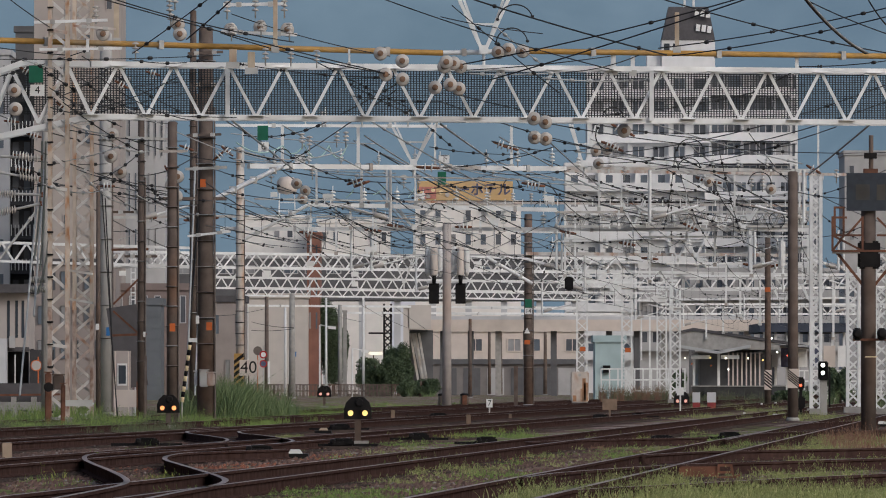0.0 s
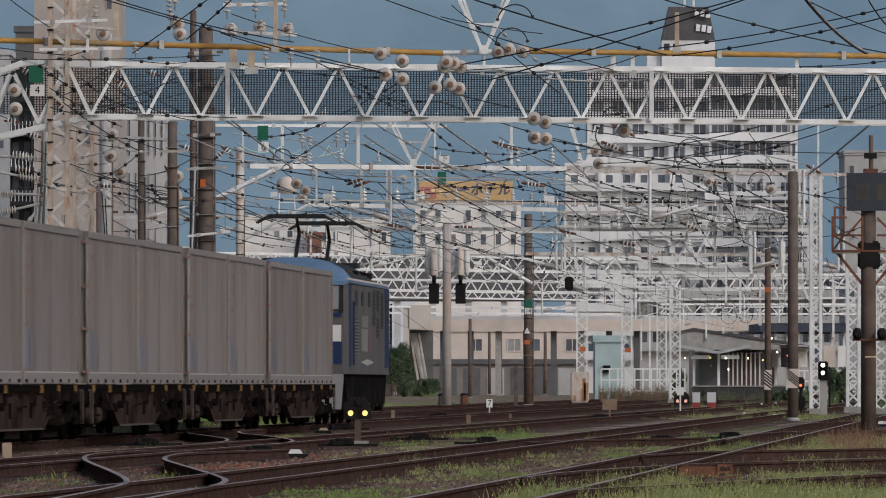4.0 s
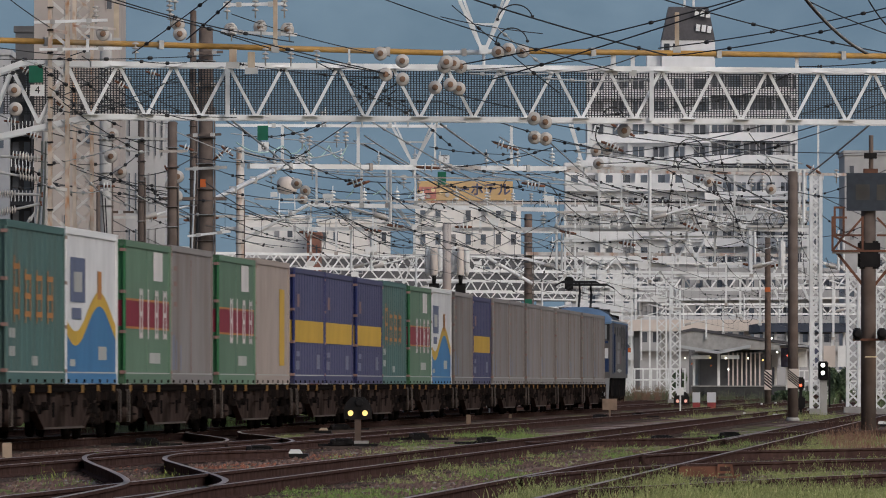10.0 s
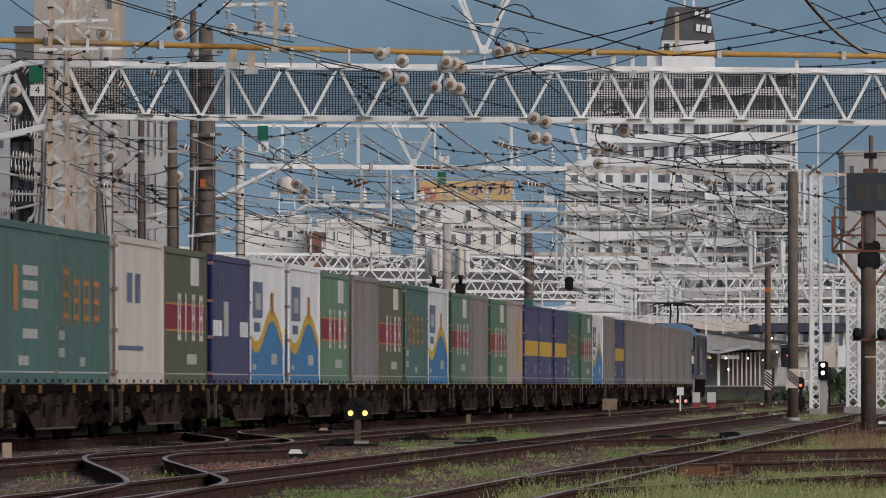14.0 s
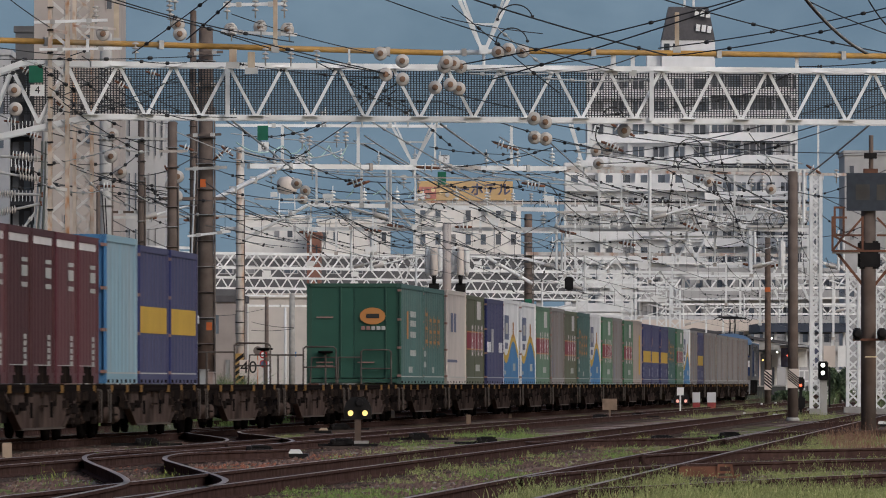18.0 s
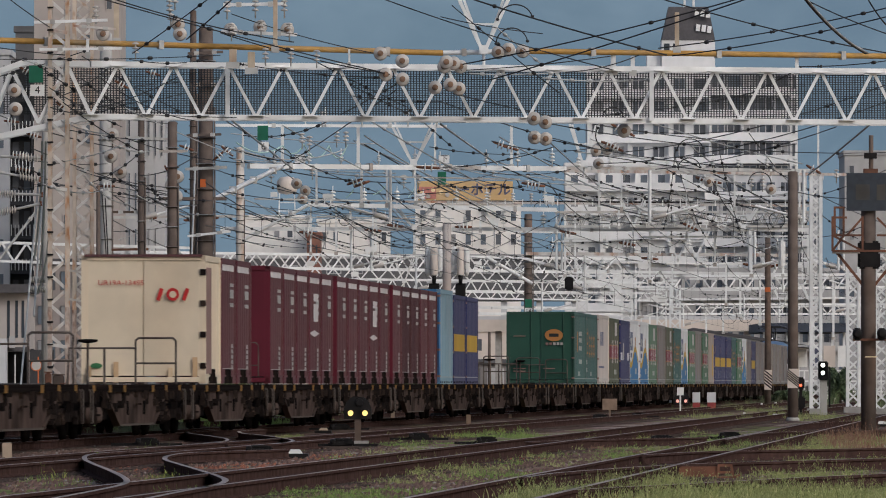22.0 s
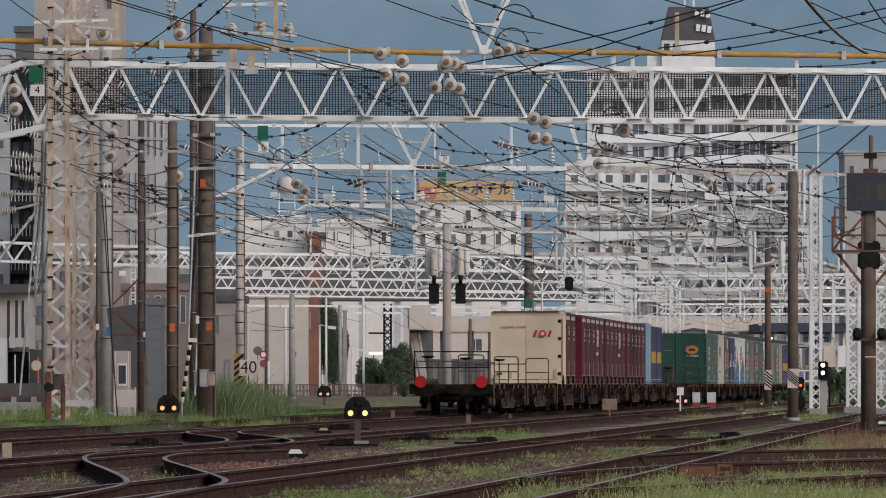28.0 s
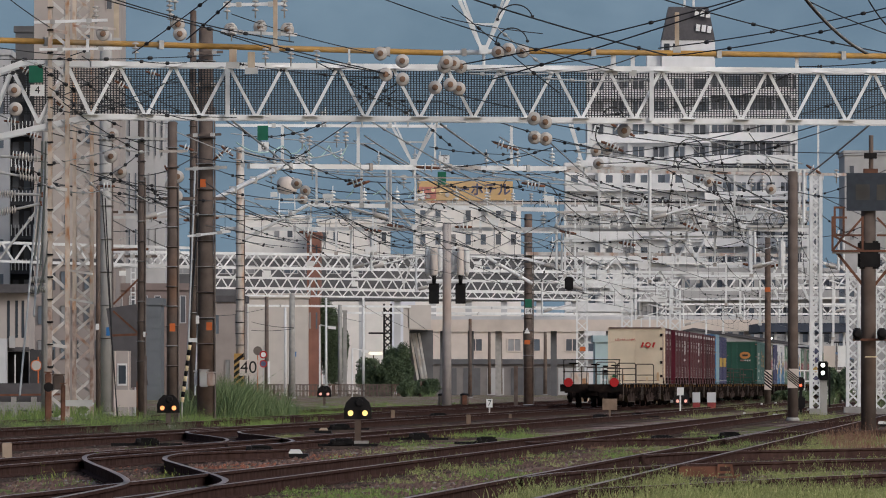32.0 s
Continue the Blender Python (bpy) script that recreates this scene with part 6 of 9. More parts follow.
for x in (-.2, .21):
    block("wall_batten", x - .015, x + .015, -.015, 0, .1, 2.2, WALL_CREAM, hut)
ladder = thing("ladder_post", (-11.1, 340, 0), "white step-ladder post behind the hut", "ladder")
for x in (-.075, .075):
    bar("stile", (x, 0, 0), (x, 0, 6.0), .035, .04, GALV, ladder)
for i in range(22):
    bar("rung", (-.075, -.01, .6 + i * .24), (.075, -.01, .6 + i * .24), .05, .03, GALV, ladder)
brace = thing("pole_brace", (-9.8, 283.5, 0), "rusty diagonal braces between two poles", "brace")
bar("brace_bar", (-.05, 0, 3.55), (.85, 0, 4.45), .06, .06, RUST, brace)
bar("brace_bar", (-.05, 0, 3.35), (.85, 0, 2.55), .06, .06, RUST, brace)
bar("brace_bar", (-.1, 0, 2.62), (.95, 0, 2.66), .07, .07, RUST, brace)
bar("brace_bar", (-.1, 0, 5.18), (1.0, 0, 5.2), .07, .07, RUST, brace)
board = thing("trackside_cabinet", (-9.77, 292, 0), "cream steel trackside cabinet on legs", "cabinet")
block("body", -0.348, 0.348, 0, .4, 0.458, 0.996, WALL_CREAM, board)
for x in (-.25, .25):
    block("leg", x - .03, x + .03, .1, .3, 0, 0.458, GALV_OLD, board)

# the depot beside the yard: cream upper wall, dark eave, open garage, white lean-to
depot = thing("depot_building", (-26.2, 560, 0), "cream depot with a dark eave and an open garage", "building")
bm = bmesh.new()
add_box(bm, -3.0, 1.72, .4, 9, 3.27, 6.55)
add_box(bm, -3.0, -.1, .4, 9, 0, 3.27)
add_box(bm, -.1, 1.5, 6, 9, 0, 3.27)
part("wall", bm, WALL_TAUPE, depot)
block("eave", -3.2, 1.95, -.5, 9.2, 6.55, 7.05, ROOF_DARK, depot)
for x in (.55, 1.03, 1.40):
    block("slit_window", x - .08, x + .08, .36, .42, 3.9, 6.1, DARK_GLASS, depot)
block("garage_lintel", -.2, 1.75, .2, .5, 3.1, 3.35, ROOF_DARK, depot)
# Near-black blocks put the shade into the garage opening and beside it.
block("garage_back", -.1, 1.5, 5.6, 5.98, 0, 3.1, WALL_COAL, depot)
block("open_shed", 1.74, 3.0, 2, 6, 0, 3.2, WALL_COAL, depot)
for x in (.25, .33, .95):
    block("garage_post", x - .03, x + .03, .1, .2, 0, 2.9, WHITE, depot)
block("lean_to", -2.0, .5, -1.6, .35, 1.2, 3.85, WALL_PALE, depot)
block("lean_to_base", -2.0, .35, -1.5, .35, 0, 1.2, WALL_GREY, depot)
block("air_unit", .62, .95, -.1, .35, 3.3, 4.0, WALL_GREY, depot)
mirror = thing("road_mirror", (-21.42, 500, 0), "orange-rimmed round road mirror on a post", "mirror")
bar("post", (.1, .05, 0), (.1, .05, 2.6), .08, .08, ORANGE, mirror, "tube")
lathe("rim", [(.30, -.06), (.30, 0)], ORANGE, mirror, axis="y", centre=(0, 0, 2.15), sides=22)
lathe("mirror_disc", [(.25, -.08), (.25, -.062)], PORCELAIN, mirror, axis="y", centre=(0, 0, 2.15), sides=22)
rail_fence = thing("rail_fence", (-15.2, 320, 0), "rusty rail fence with concrete posts", "fence")
bar("rail", (-1.5, 0, .78), (2.3, 0, .82), .07, .07, RUST, rail_fence)
bar("rail", (-1.5, 0, .38), (2.3, 0, .40), .22, .06, CONCRETE, rail_fence)
for i in range(6):
    block("post", -1.4 + i * .68, -1.22 + i * .68, -.06, .06, 0, .74, CONCRETE, rail_fence)
# Dark board added behind the rails to stand for the shadow there.
block("backing_board", -1.5, 2.0, .3, .4, .25, 1.2, ROOF_DARK, rail_fence)
# water tank on legs on a far roof
wt = thing("water_tank", (-18.93, 1152, 21.16), "white round water tank on a steel frame", "tank")
lathe("tank", [(.1, 3.0), (1.1, 3.2), (1.25, 3.8), (1.25, 4.6), (.8, 5.1), (.1, 5.2)], WALL_CREAM, wt)
for x in (-1, 1):
    for yy in (-1, 1):
        bar("leg", (x, yy, 0), (x * .9, yy * .9, 3.2), .12, .12, GALV, wt)
for z in (1.0, 2.0):
    bar("brace", (-1, -1, z), (1, -1, z), .1, .1, GALV, wt)
py = mast("dark lattice pylon beyond the street", -6.42, 1100, .8, 10.47, BLACK, leg=.22, lace=.16, name="pylon", group="")
bar("cross_arm", (-2.2, 0, 7.06), (0, 0, 7.06), .2, .5, BLACK, py)


# ---- turnout rails that leave the straight tracks ----
turnout = thing("turnout_rails", (0, 0, 0), "curved turnout rails linking the yard tracks", "track", kind="structure")
for pts in (
        [(-3.45, 79.99), (-3.32, 84.89), (-3.22, 89.45), (-3.17, 93.47), (-3.24, 97.3), (-3.48, 102.7), (-3.89, 110.18), (-4.39, 118.84), (-4.76, 126.04), (-4.97, 133.1), (-4.86, 137.5), (-4.43, 142.2), (-3.78, 144.67)],
        [(-2.61, 80.77), (-2.42, 87.57), (-2.25, 92.43), (-2.23, 97.3), (-2.44, 102.7), (-2.85, 110.18), (-3.29, 118), (-3.66, 125.09), (-3.8, 132.04), (-3.63, 137.5), (-3.05, 140.99), (-2.36, 144.67)],
        [(-3.55, 155.48), (-2.84, 156.95), (-2.63, 163.11), (-2.67, 168.05), (-2.98, 175.12), (-3.56, 184.85), (-4.03, 191.23), (-4.26, 198.05), (-4.21, 202.88), (-3.89, 207.96)],
        [(-4.15, 156.95), (-3.87, 163.11), (-3.79, 166.37), (-3.98, 173.3), (-4.53, 182.82), (-5.1, 191.23), (-5.34, 198.05), (-5.26, 202.88), (-4.94, 210.59)],
        [(0.876, 100.83), (1.2, 105.3), (1.73, 109.46), (2.5, 114.74), (3.3, 118.84), (4.48, 122.33), (6.21, 127.98)],
        [(1.14, 88.5), (1.72, 91.42), (2.58, 95.07), (3.67, 100.23), (5.15, 105.97)],
        [(2.82, 133.1), (3.88, 139.81), (5.26, 143.42), (7.21, 148.54)],
        [(1.42, 163.11), (2.15, 167.2), (3.23, 171.51), (4.91, 176.99)],
        [(5.96, 186.93), (6.94, 195.72), (7.94, 200.44), (9.97, 205.39)],
        [(5.06, 169.76), (6.59, 195.72), (8.13, 221.82), (9.7, 244.65), (12.82, 264.07)]):
    rail_path("turnout_rail", smooth_path(pts, 5), turnout)


TAN = mat("tan_stone", (0.42, 0.33, 0.25), 0.85, 0, 0.12, 6, 0.1)
WOOD = mat("weathered_wood", (0.24, 0.17, 0.125), 0.85, 0, 0.2, 6, 0.15)
MARK_G = GALV


# ---- signals, signs and small trackside things ----
def dwarf_signal(label, x, y, w, lens, zb, group="dwarf signals"):
    """A shunting signal: domed black case with hoods, two lamps below, a dark lens above, a short stem."""
    t = thing("dwarf_signal", (x, y, 0), label, "signal", group)
    h = w * .8
    bm = bmesh.new()
    ring = [(-w / 2, 0), (w / 2, 0), (w / 2, h * .45), (w * .42, h * .75), (w * .22, h), (-w * .22, h), (-w * .42, h * .75), (-w / 2, h * .45)]
    f0 = [bm.verts.new((a, -.08, zb + b)) for a, b in ring]
    f1 = [bm.verts.new((a, .08, zb + b)) for a, b in ring]
    bm.faces.new(f0), bm.faces.new(f1[::-1])
    for i in range(len(ring)):
        j = (i + 1) % len(ring)
        bm.faces.new((f0[i], f1[i], f1[j], f0[j]))
    bmesh.ops.recalc_face_normals(bm, faces=bm.faces[:])
    part("case", bm, BLACK, t)
    for s in (-1, 1):
        lathe("lamp", [(w * .10, -.13), (w * .10, -.09)], lens, t, axis="y", centre=(s * w * .26, 0, zb + h * .27))
        block("hood", s * w * .26 - w * .13, s * w * .26 + w * .13, -.22, -.08, zb + h * .27 + w * .11, zb + h * .27 + w * .135, BLACK, t)
    lathe("upper_lens", [(w * .12, -.14), (w * .14, -.08)], BLACK, t, axis="y", centre=(w * .06, 0, zb + h * .76))
    block("stem", -.06, .06, -.05, .05, .1, zb, BROWN, t)
    block("foot", -.2, .2, -.15, .15, 0, .12, CONCRETE, t)
    return t


dwarf_signal("black dwarf signal with two lit amber lamps", -1.58, 176, 0.513, LAMP_AMBER, 0.521)
dwarf_signal("black dwarf signal with two lit orange lamps", -7.06, 244, 0.581, LAMP_ORANGE, 0.429)
dwarf_signal("small black dwarf signal with dim lamps", -5.75, 460, 0.685, LAMP_DIM, 0.54)
dwarf_signal("small black dwarf signal behind a marker", 10.05, 400, 0.667, LAMP_DIM, 0.313)


def stripes(parent, w, z0, z1, y, dark, light, n=5, name="hazard_stripe", slant=1):
    """A guard plate with slanting stripes."""
    block("guard_plate", -w / 2, w / 2, y - .02, y, z0, z1, light, parent)
    dz = (z1 - z0 - w * .8) / (n - .5)
    for i in range(n):
        bm = bmesh.new()
        za = z0 + i * dz
        v = [bm.verts.new(q) for q in ((-w / 2 * slant, y - .026, za), (w / 2 * slant, y - .026, za + w * .8), (w / 2 * slant, y - .026, za + w * .8 + dz * .6), (-w / 2 * slant, y - .026, za + dz * .6))]
        bm.faces.new(v[::-slant])
        part(name, bm, dark, parent)


def plate_sign(label, x, y, z, w, h, material, text="", ink=None, name="number_plate", size=0.0, post=False):
    """A flat enamel plate, with its characters where they can be read; post: it stands on one of its own."""
    t = thing(name, (x, y, z), label, "sign", "plates")
    block("plate", -w / 2, w / 2, -.03, 0, -h / 2, h / 2, material, t)
    if text:
        cu = bpy.data.curves.new("characters", "FONT")
        cu.body, cu.size, cu.align_x, cu.align_y, cu.extrude = text, size or h * .95, "CENTER", "CENTER", .002
        cu.materials.append(ink or BLACK)
        o = new("characters", cu)
        o.parent, o.matrix_basis = t, pose(0, -.036, 0, 90, 0, 0)
    if post:
        block("post", -.03, .03, .002, .06, -z, h / 2, post, t)
    return t


for d, x, y0, y1, m in ((262, 66, 118, 148, GREEN_SIGN), (300, 466, 224, 250, GREEN_SIGN), (400, 782, 305, 328, GREEN_SIGN), (489, 935, 530, 545, GREEN_SIGN)):
    w = {262: 25, 300: 19, 400: 15, 489: 12}[d] * d / 16800
    plate_sign("green enamel line plate", (x - 784) * d / 16800, d - .9, 1.17 + (680 - (y0 + y1) / 2) * d / 16800, w, (y1 - y0) * d / 16800, m)
plate_sign("white enamel number plate", -11.16, 261.1, 9.25, 0.388, 0.311, WHITE, "4")
plate_sign("white enamel number plate", -5.66, 299.1, 8.65, 0.338, 0.303, WHITE, "6")
plate_sign("white enamel plate with characters", -4.91, 326, 8.91, 0.369, 0.291, WHITE, "下本")
plate_sign("white enamel plate with characters", 0.039, 328, 8.94, 0.371, 0.293, WHITE, "下")
plate_sign("white enamel number plate", 4.39, 488, 4.92, 0.378, 0.32, WHITE, "14")
plate_sign("white speed board with black figures", -8.6, 420, 1.89, 0.8, 0.7, WALL_CREAM, "40", size=0.75, post=BROWN)
plate_sign("white marker plate with a black figure", 1.81, 370, 0.421, 0.242, 0.33, WHITE, "7", post=GALV_OLD)
for x, y, d in ((548, 470, 609), (678, 467, 609), (628, 503, 758), (470, 487, 612), (846, 472, 612), (975, 354, 394), (485, 345, 392), (1073, 397, 404), (217, 484, 612), (1170, 440, 520), (1140, 472, 540)):
    plate_sign("small white plate with illegible marks", (x - 784) * d / 16800, d - .2, 1.17 + (680 - y) * d / 16800, 12 * d / 16800, 9 * d / 16800, WHITE)
for x, y, d in ((306, 580, 244.2), (371, 578, 280), (933, 606, 490.5), (1031, 618, 594.5), (1111, 620, 560), (360, 325, 280), (1358, 513, 490.5)):
    plate_sign("small orange plate on a pole", (x - 784) * d / 16800, d - .45, 1.17 + (680 - y) * d / 16800, 10 * d / 16800, (14 if d < 300 else 8) * d / 16800, ORANGE, name="orange_plate")
plate_sign("white marker board on a white post", 9.25, 370, 0.884, 0.264, 0.308, WHITE, post=WHITE, name="marker_board")
plate_sign("weathered tan board on a post", 5.27, 300, 0.527, 0.464, 0.357, WOOD, post=WOOD, name="marker_board")
plate_sign("small white marker plate", 4.91, 310, 0.026, 0.148, 0.185, WHITE, post=BLACK, name="marker_board")

BLUE_PLATE = mat("blue_enamel_plate", (0.03, 0.16, 0.42), 0.4, 0, 0.1)
for x, y, d, w, h in ((193, 587, 356.6, 10, 15), (520, 627, 892.8, 9, 9)):
    plate_sign("small blue enamel plate on a pole", (x - 784) * d / 16800, d, 1.17 + (680 - y) * d / 16800, w * d / 16800, h * d / 16800, BLUE_PLATE, name="blue_plate")
for x, y, d, w, h in ((173, 579, 327, 6, 11), (256, 592, 280.5, 4, 9), (350, 566, 280, 6, 14), (476, 660, 444, 4, 40)):
    plate_sign("small white plate on a pole", (x - 784) * d / 16800, d - .3, 1.17 + (680 - y) * d / 16800, w * d / 16800, h * d / 16800, WHITE)
tri = thing("warning_triangle", (4.35, 491, 3.93), "white triangular plate on a brown pole", "sign", "plates")
bm = bmesh.new()
f0 = [bm.verts.new(q) for q in ((-.16, 0, -.14), (.16, 0, -.14), (0, 0, .17))]
f1 = [bm.verts.new((v.co.x, .03, v.co.z)) for v in f0]
bm.faces.new(f0), bm.faces.new(f1[::-1])
for i in range(3):
    bm.faces.new((f0[i], f1[i], f1[(i + 1) % 3], f0[(i + 1) % 3]))
bmesh.ops.recalc_face_normals(bm, faces=bm.faces[:])
part("plate", bm, WHITE, tri)

# hazard-striped guards and the leaning striped post
for x, d, z0, z1, w in ((1403, 297.4, 687, 653, 20), (1359, 489.5, 690, 655, 13), (423, 446.8, 690, 626, 17)):
    g = thing("striped_guard", ((x - 784) * d / 16800, d - .3, 0), "guard plate with slanting hazard stripes", "guard", "striped guards")
    stripes(g, w * d / 16800, 1.17 + (680 - z0) * d / 16800, 1.17 + (680 - z1) * d / 16800, 0, BLACK, YELLOW if x == 423 else WALL_CREAM, slant=1 if x == 423 else -1)
lp = thing("stay_guard", (-7.78, 283, 0), "leaning black and yellow striped stay guard", "guard")
for i in range(12):
    a = Vector((0.017 * (i * 1.25), 0, 0.631 + i * 0.155))
    b = Vector((0.017 * (i * 1.25 + 1.25), 0, 0.631 + (i + 1) * 0.155))
    bar("sleeve_band", a, b, .11, .11, BLACK if i % 2 else SIGN_YELLOW, lp, "tube")
bar("stay_rod", (0, 0, 0), (0, 0, 0.631), .05, .05, GALV_OLD, lp, "tube")
bar("head_plate", (0.202, 0, 2.48), (0.438, 0, 2.48), .12, .2, WHITE, lp)

# the colour-light signal
sg = thing("colour_light_signal", (14.24, 355, 0), "black signal head with two lit white lamps", "signal")
block("post", -.13, .13, 0, .26, 0, 1.34, CONCRETE, sg)
block("head", -0.211, 0.169, -.12, .1, 1.32, 2.02, BLACK, sg, bevel=.04)
for y in (1.87, 1.59):
    lathe("lamp", [(.078, -.16), (.078, -.12)], LAMP_WHITE, sg, axis="y", centre=(-0.042, 0, y))
    lathe("hood", [(.15, -.3), (.14, -.12), (.12, -.12)], BLACK, sg, axis="y", centre=(-0.042, .18, y))
block("ladder", 0.19, 0.254, .1, .16, .3, 1.8, BLACK, sg)
s2 = thing("colour_light_signal", (12.43, 330, 0), "small black signal with one red lamp", "signal")
block("post", -.05, .05, 0, .1, 0, 0.974, BLACK, s2)
block("head", -0.138, 0.138, -.1, .1, 0.974, 1.41, BLACK, s2, bevel=.05)
lathe("lamp", [(.05, -.14), (.05, -.1)], LAMP_RED, s2, axis="y", centre=(0, 0, 1.13))
block("lower_box", -0.118, 0.157, -.1, .1, 0.306, 0.738, BLACK, s2, bevel=.05)

# the near pole's screen, cage and signal lamps
cage = thing("pole_platform", (9.19, 204.8, 4.04), "rusty pole platform with cage and dark screen", "platform")
SCREEN = mat("dark_mesh_screen", (0.034, 0.042, 0.055), 0.6, 0, 0.2, 6, 0.05)
q = 0.012
block("screen", -41 * q, 45 * q, -.25, -.2, 72 * q, 140 * q, SCREEN, cage, "dark perforated screen")
for a, b in (((-66, 0), (45, 0)), ((-66, 28), (-12, 28)), ((-66, 60), (-40, 60)), ((-66, 0), (-66, 62)), ((-46, 28), (-46, 80)), ((-62, 78), (-44, 78)), ((-62, 28), (-62, 80)), ((-12, 0), (-12, 62)), ((-66, 28), (-12, 0)), ((-45, 28), (-66, 0)), ((-12, 60), (-40, 28)), ((14, 60), (45, 28)), ((14, 28), (45, 28))):
    bar("cage_bar", (a[0] * q, -.15, a[1] * q), (b[0] * q, -.15, b[1] * q), .045, .045, RUST, cage)
DOTS = mat("ochre_lamp_dots", (0.16, 0.125, 0.07), 0.5)
bm = bmesh.new()
for gx in (-24, 14):
    for i in range(8):
        for j in range(8):
            add_box(bm, (gx + i * 3.2) * q, (gx + i * 3.2 + 1.5) * q, -.262, -.25, (92 + j * 3.6) * q, (93.6 + j * 3.6) * q)
tagged(part("lamp_dots", bm, DOTS, cage, "two fields of dull ochre dots"), kind="stuff")
block("top_collar", -10 * q, 16 * q, -.12, .12, 140 * q, 148 * q, RUST, cage)
block("sight_plate", -9 * q, 14 * q, -.1, -.06, 166 * q, 176 * q, BLACK, cage)
bar("floor_beam", (-66 * q, 0, -2 * q), (45 * q, 0, -2 * q), .06, .3, GALV_OLD, cage)
for s in (-1, 1):
    bar("brace", (s * 60 * q, 0, 0), (s * 10 * q, 0, -62 * q), .06, .06, RUST, cage)
block("switch_box", -20 * q, 20 * q, -.16, .16, -32 * q, 18 * q, BLACK, cage, bevel=.04)
bar("mast_top", (4 * q, 0, 140 * q), (4 * q, 0, 208 * q), .1, .1, BROWN, cage, "tube")
bar("mast_cross", (-8 * q, 0, 172 * q), (14 * q, 0, 172 * q), .08, .08, BROWN, cage)
arm = thing("signal_arm", (9.19, 204.7, 2.09), "two black signal lamps on a rusty arm", "signal")
bar("arm_bar", (-30 * q, -.15, 3 * q), (30 * q, -.15, 3 * q), .05, .05, RUST, arm)
for s in (-1, 1):
    lathe("lamp_case", [(.05, -.2), (.1, -.18), (.11, .0), (.06, .1)], BLACK, arm, axis="y", centre=(s * 22 * q, -.2, 14 * q))
    block("lamp_back", s * 22 * q - .09, s * 22 * q + .09, -.25, -.1, 2 * q, 24 * q, BLACK, arm, bevel=.03)
bar("yellow_arm", (-8 * q, -.22, -28 * q), (14 * q, -.22, -28 * q), .02, .03, SIGN_YELLOW, arm)

# transformers on the white post
tr = thing("pole_transformer", (0.204, 488, 5.24), "two tan transformers on a post platform", "transformer")
q = 0.029
for x in (-23, 24):
    lathe("transformer", [(6 * q, 52 * q), (6.5 * q, 54 * q), (6.5 * q, 98 * q), (5 * q, 102 * q)], WALL_CREAM, tr, centre=(x * q, -.3, 0))
    lathe("bushing", [(3 * q, 38 * q), (4.5 * q, 52 * q)], BLACK, tr, centre=(x * q, -.3, 0))
    for s in (-1, 1):
        bm = bmesh.new()
        add_lathe(bm, [(.06, 50 * q), (.15, 60 * q), (.17, 78 * q), (.13, 96 * q), (.05, 104 * q)], 8, (x * q + s * 11 * q, .1, 0))
        part("shield", bm, WHITE, tr)
    block("relay_box", (x - 9) * q, (x + 9) * q, -.2, .2, 2 * q, 38 * q, BLACK, tr)
for z in (18, 40, 60):
    bar("platform_bar", (-36 * q, 0, z * q), (36 * q, 0, z * q), .1, .1, GALV, tr)
for x, d, y0, y1, w in ((1007, 398, 515, 490, 15), (1384, 296, 475, 425, 12)):
    b = thing("hanging_box" if x == 1007 else "tension_weight", ((x - 784) * d / 16800, d, 1.17 + (680 - y0) * d / 16800), "black box hung from a cross beam" if x == 1007 else "white curved cable bracket on a pole", "fitting")
    block("body", -w / 2 * d / 16800, w / 2 * d / 16800, -.15, .15, 0, (y0 - y1) * d / 16800, BLACK if x == 1007 else WHITE, b, bevel=.06)

# boxes and horns on the masts and poles
for x, y0, y1, w, d, m, lab in ((362, 685, 656, 16, 281, GALV_OLD, "grey switch box on a pole"), (349, 683, 658, 9, 281.5, WHITE, "pale switch box on a pole"), (374, 683, 660, 14, 280, RUSTY, "rusty switch box on a pole"),
                                (105, 690, 664, 20, 259.5, BROWN, "dark box beside the mast"), (87, 752, 660, 11, 255, RUST, "rusty box post beside the mast"), (113, 752, 680, 8, 256, RUST, "rusty stub post by the mast")):
    b = thing("switch_box", ((x - 784) * d / 16800, d - .55, 1.17 + (680 - y0) * d / 16800), lab, "box", "switch boxes")
    block("body", -w / 2 * d / 16800, w / 2 * d / 16800, -.12, .12, 0, (y0 - y1) * d / 16800, m, b, bevel=.03)
    block("lid", -w / 2 * d / 16800 - .02, w / 2 * d / 16800 + .02, -.14, .14, (y0 - y1) * d / 16800, (y0 - y1) * d / 16800 + .03, m, b)
horn = thing("loudspeaker_horn", (-10.55, 254.2, 1.09), "round black horn on a rusty post", "horn")
lathe("bell", [(.13, -.3), (.12, -.24), (.05, -.05), (.05, 0)], BLACK, horn, axis="y")
lathe("throat", [(.03, -.29), (.03, -.2)], MARK_G, horn, axis="y")
shelf = thing("mast_platform", (-9.78, 257, 0.617), "pale steel platform plate on the mast", "platform")
block("plate", -0.43, 0.307, -.4, .7, 0, .05, GALV, shelf)
block("skirt", -0.43, 0.307, -.42, -.4, -.05, .12, GALV_OLD, shelf)
for y in (478, 530):
    sh2 = thing("mast_platform", (-9.89, 257.6, 1.17 + (680 - y) * 0.015), "rusted steel step plate on the mast", "platform")
    bar("plate", (-0.23, -.3, .05), (0.399, -.3, -.05), .06, .5, GALV_OLD, sh2)

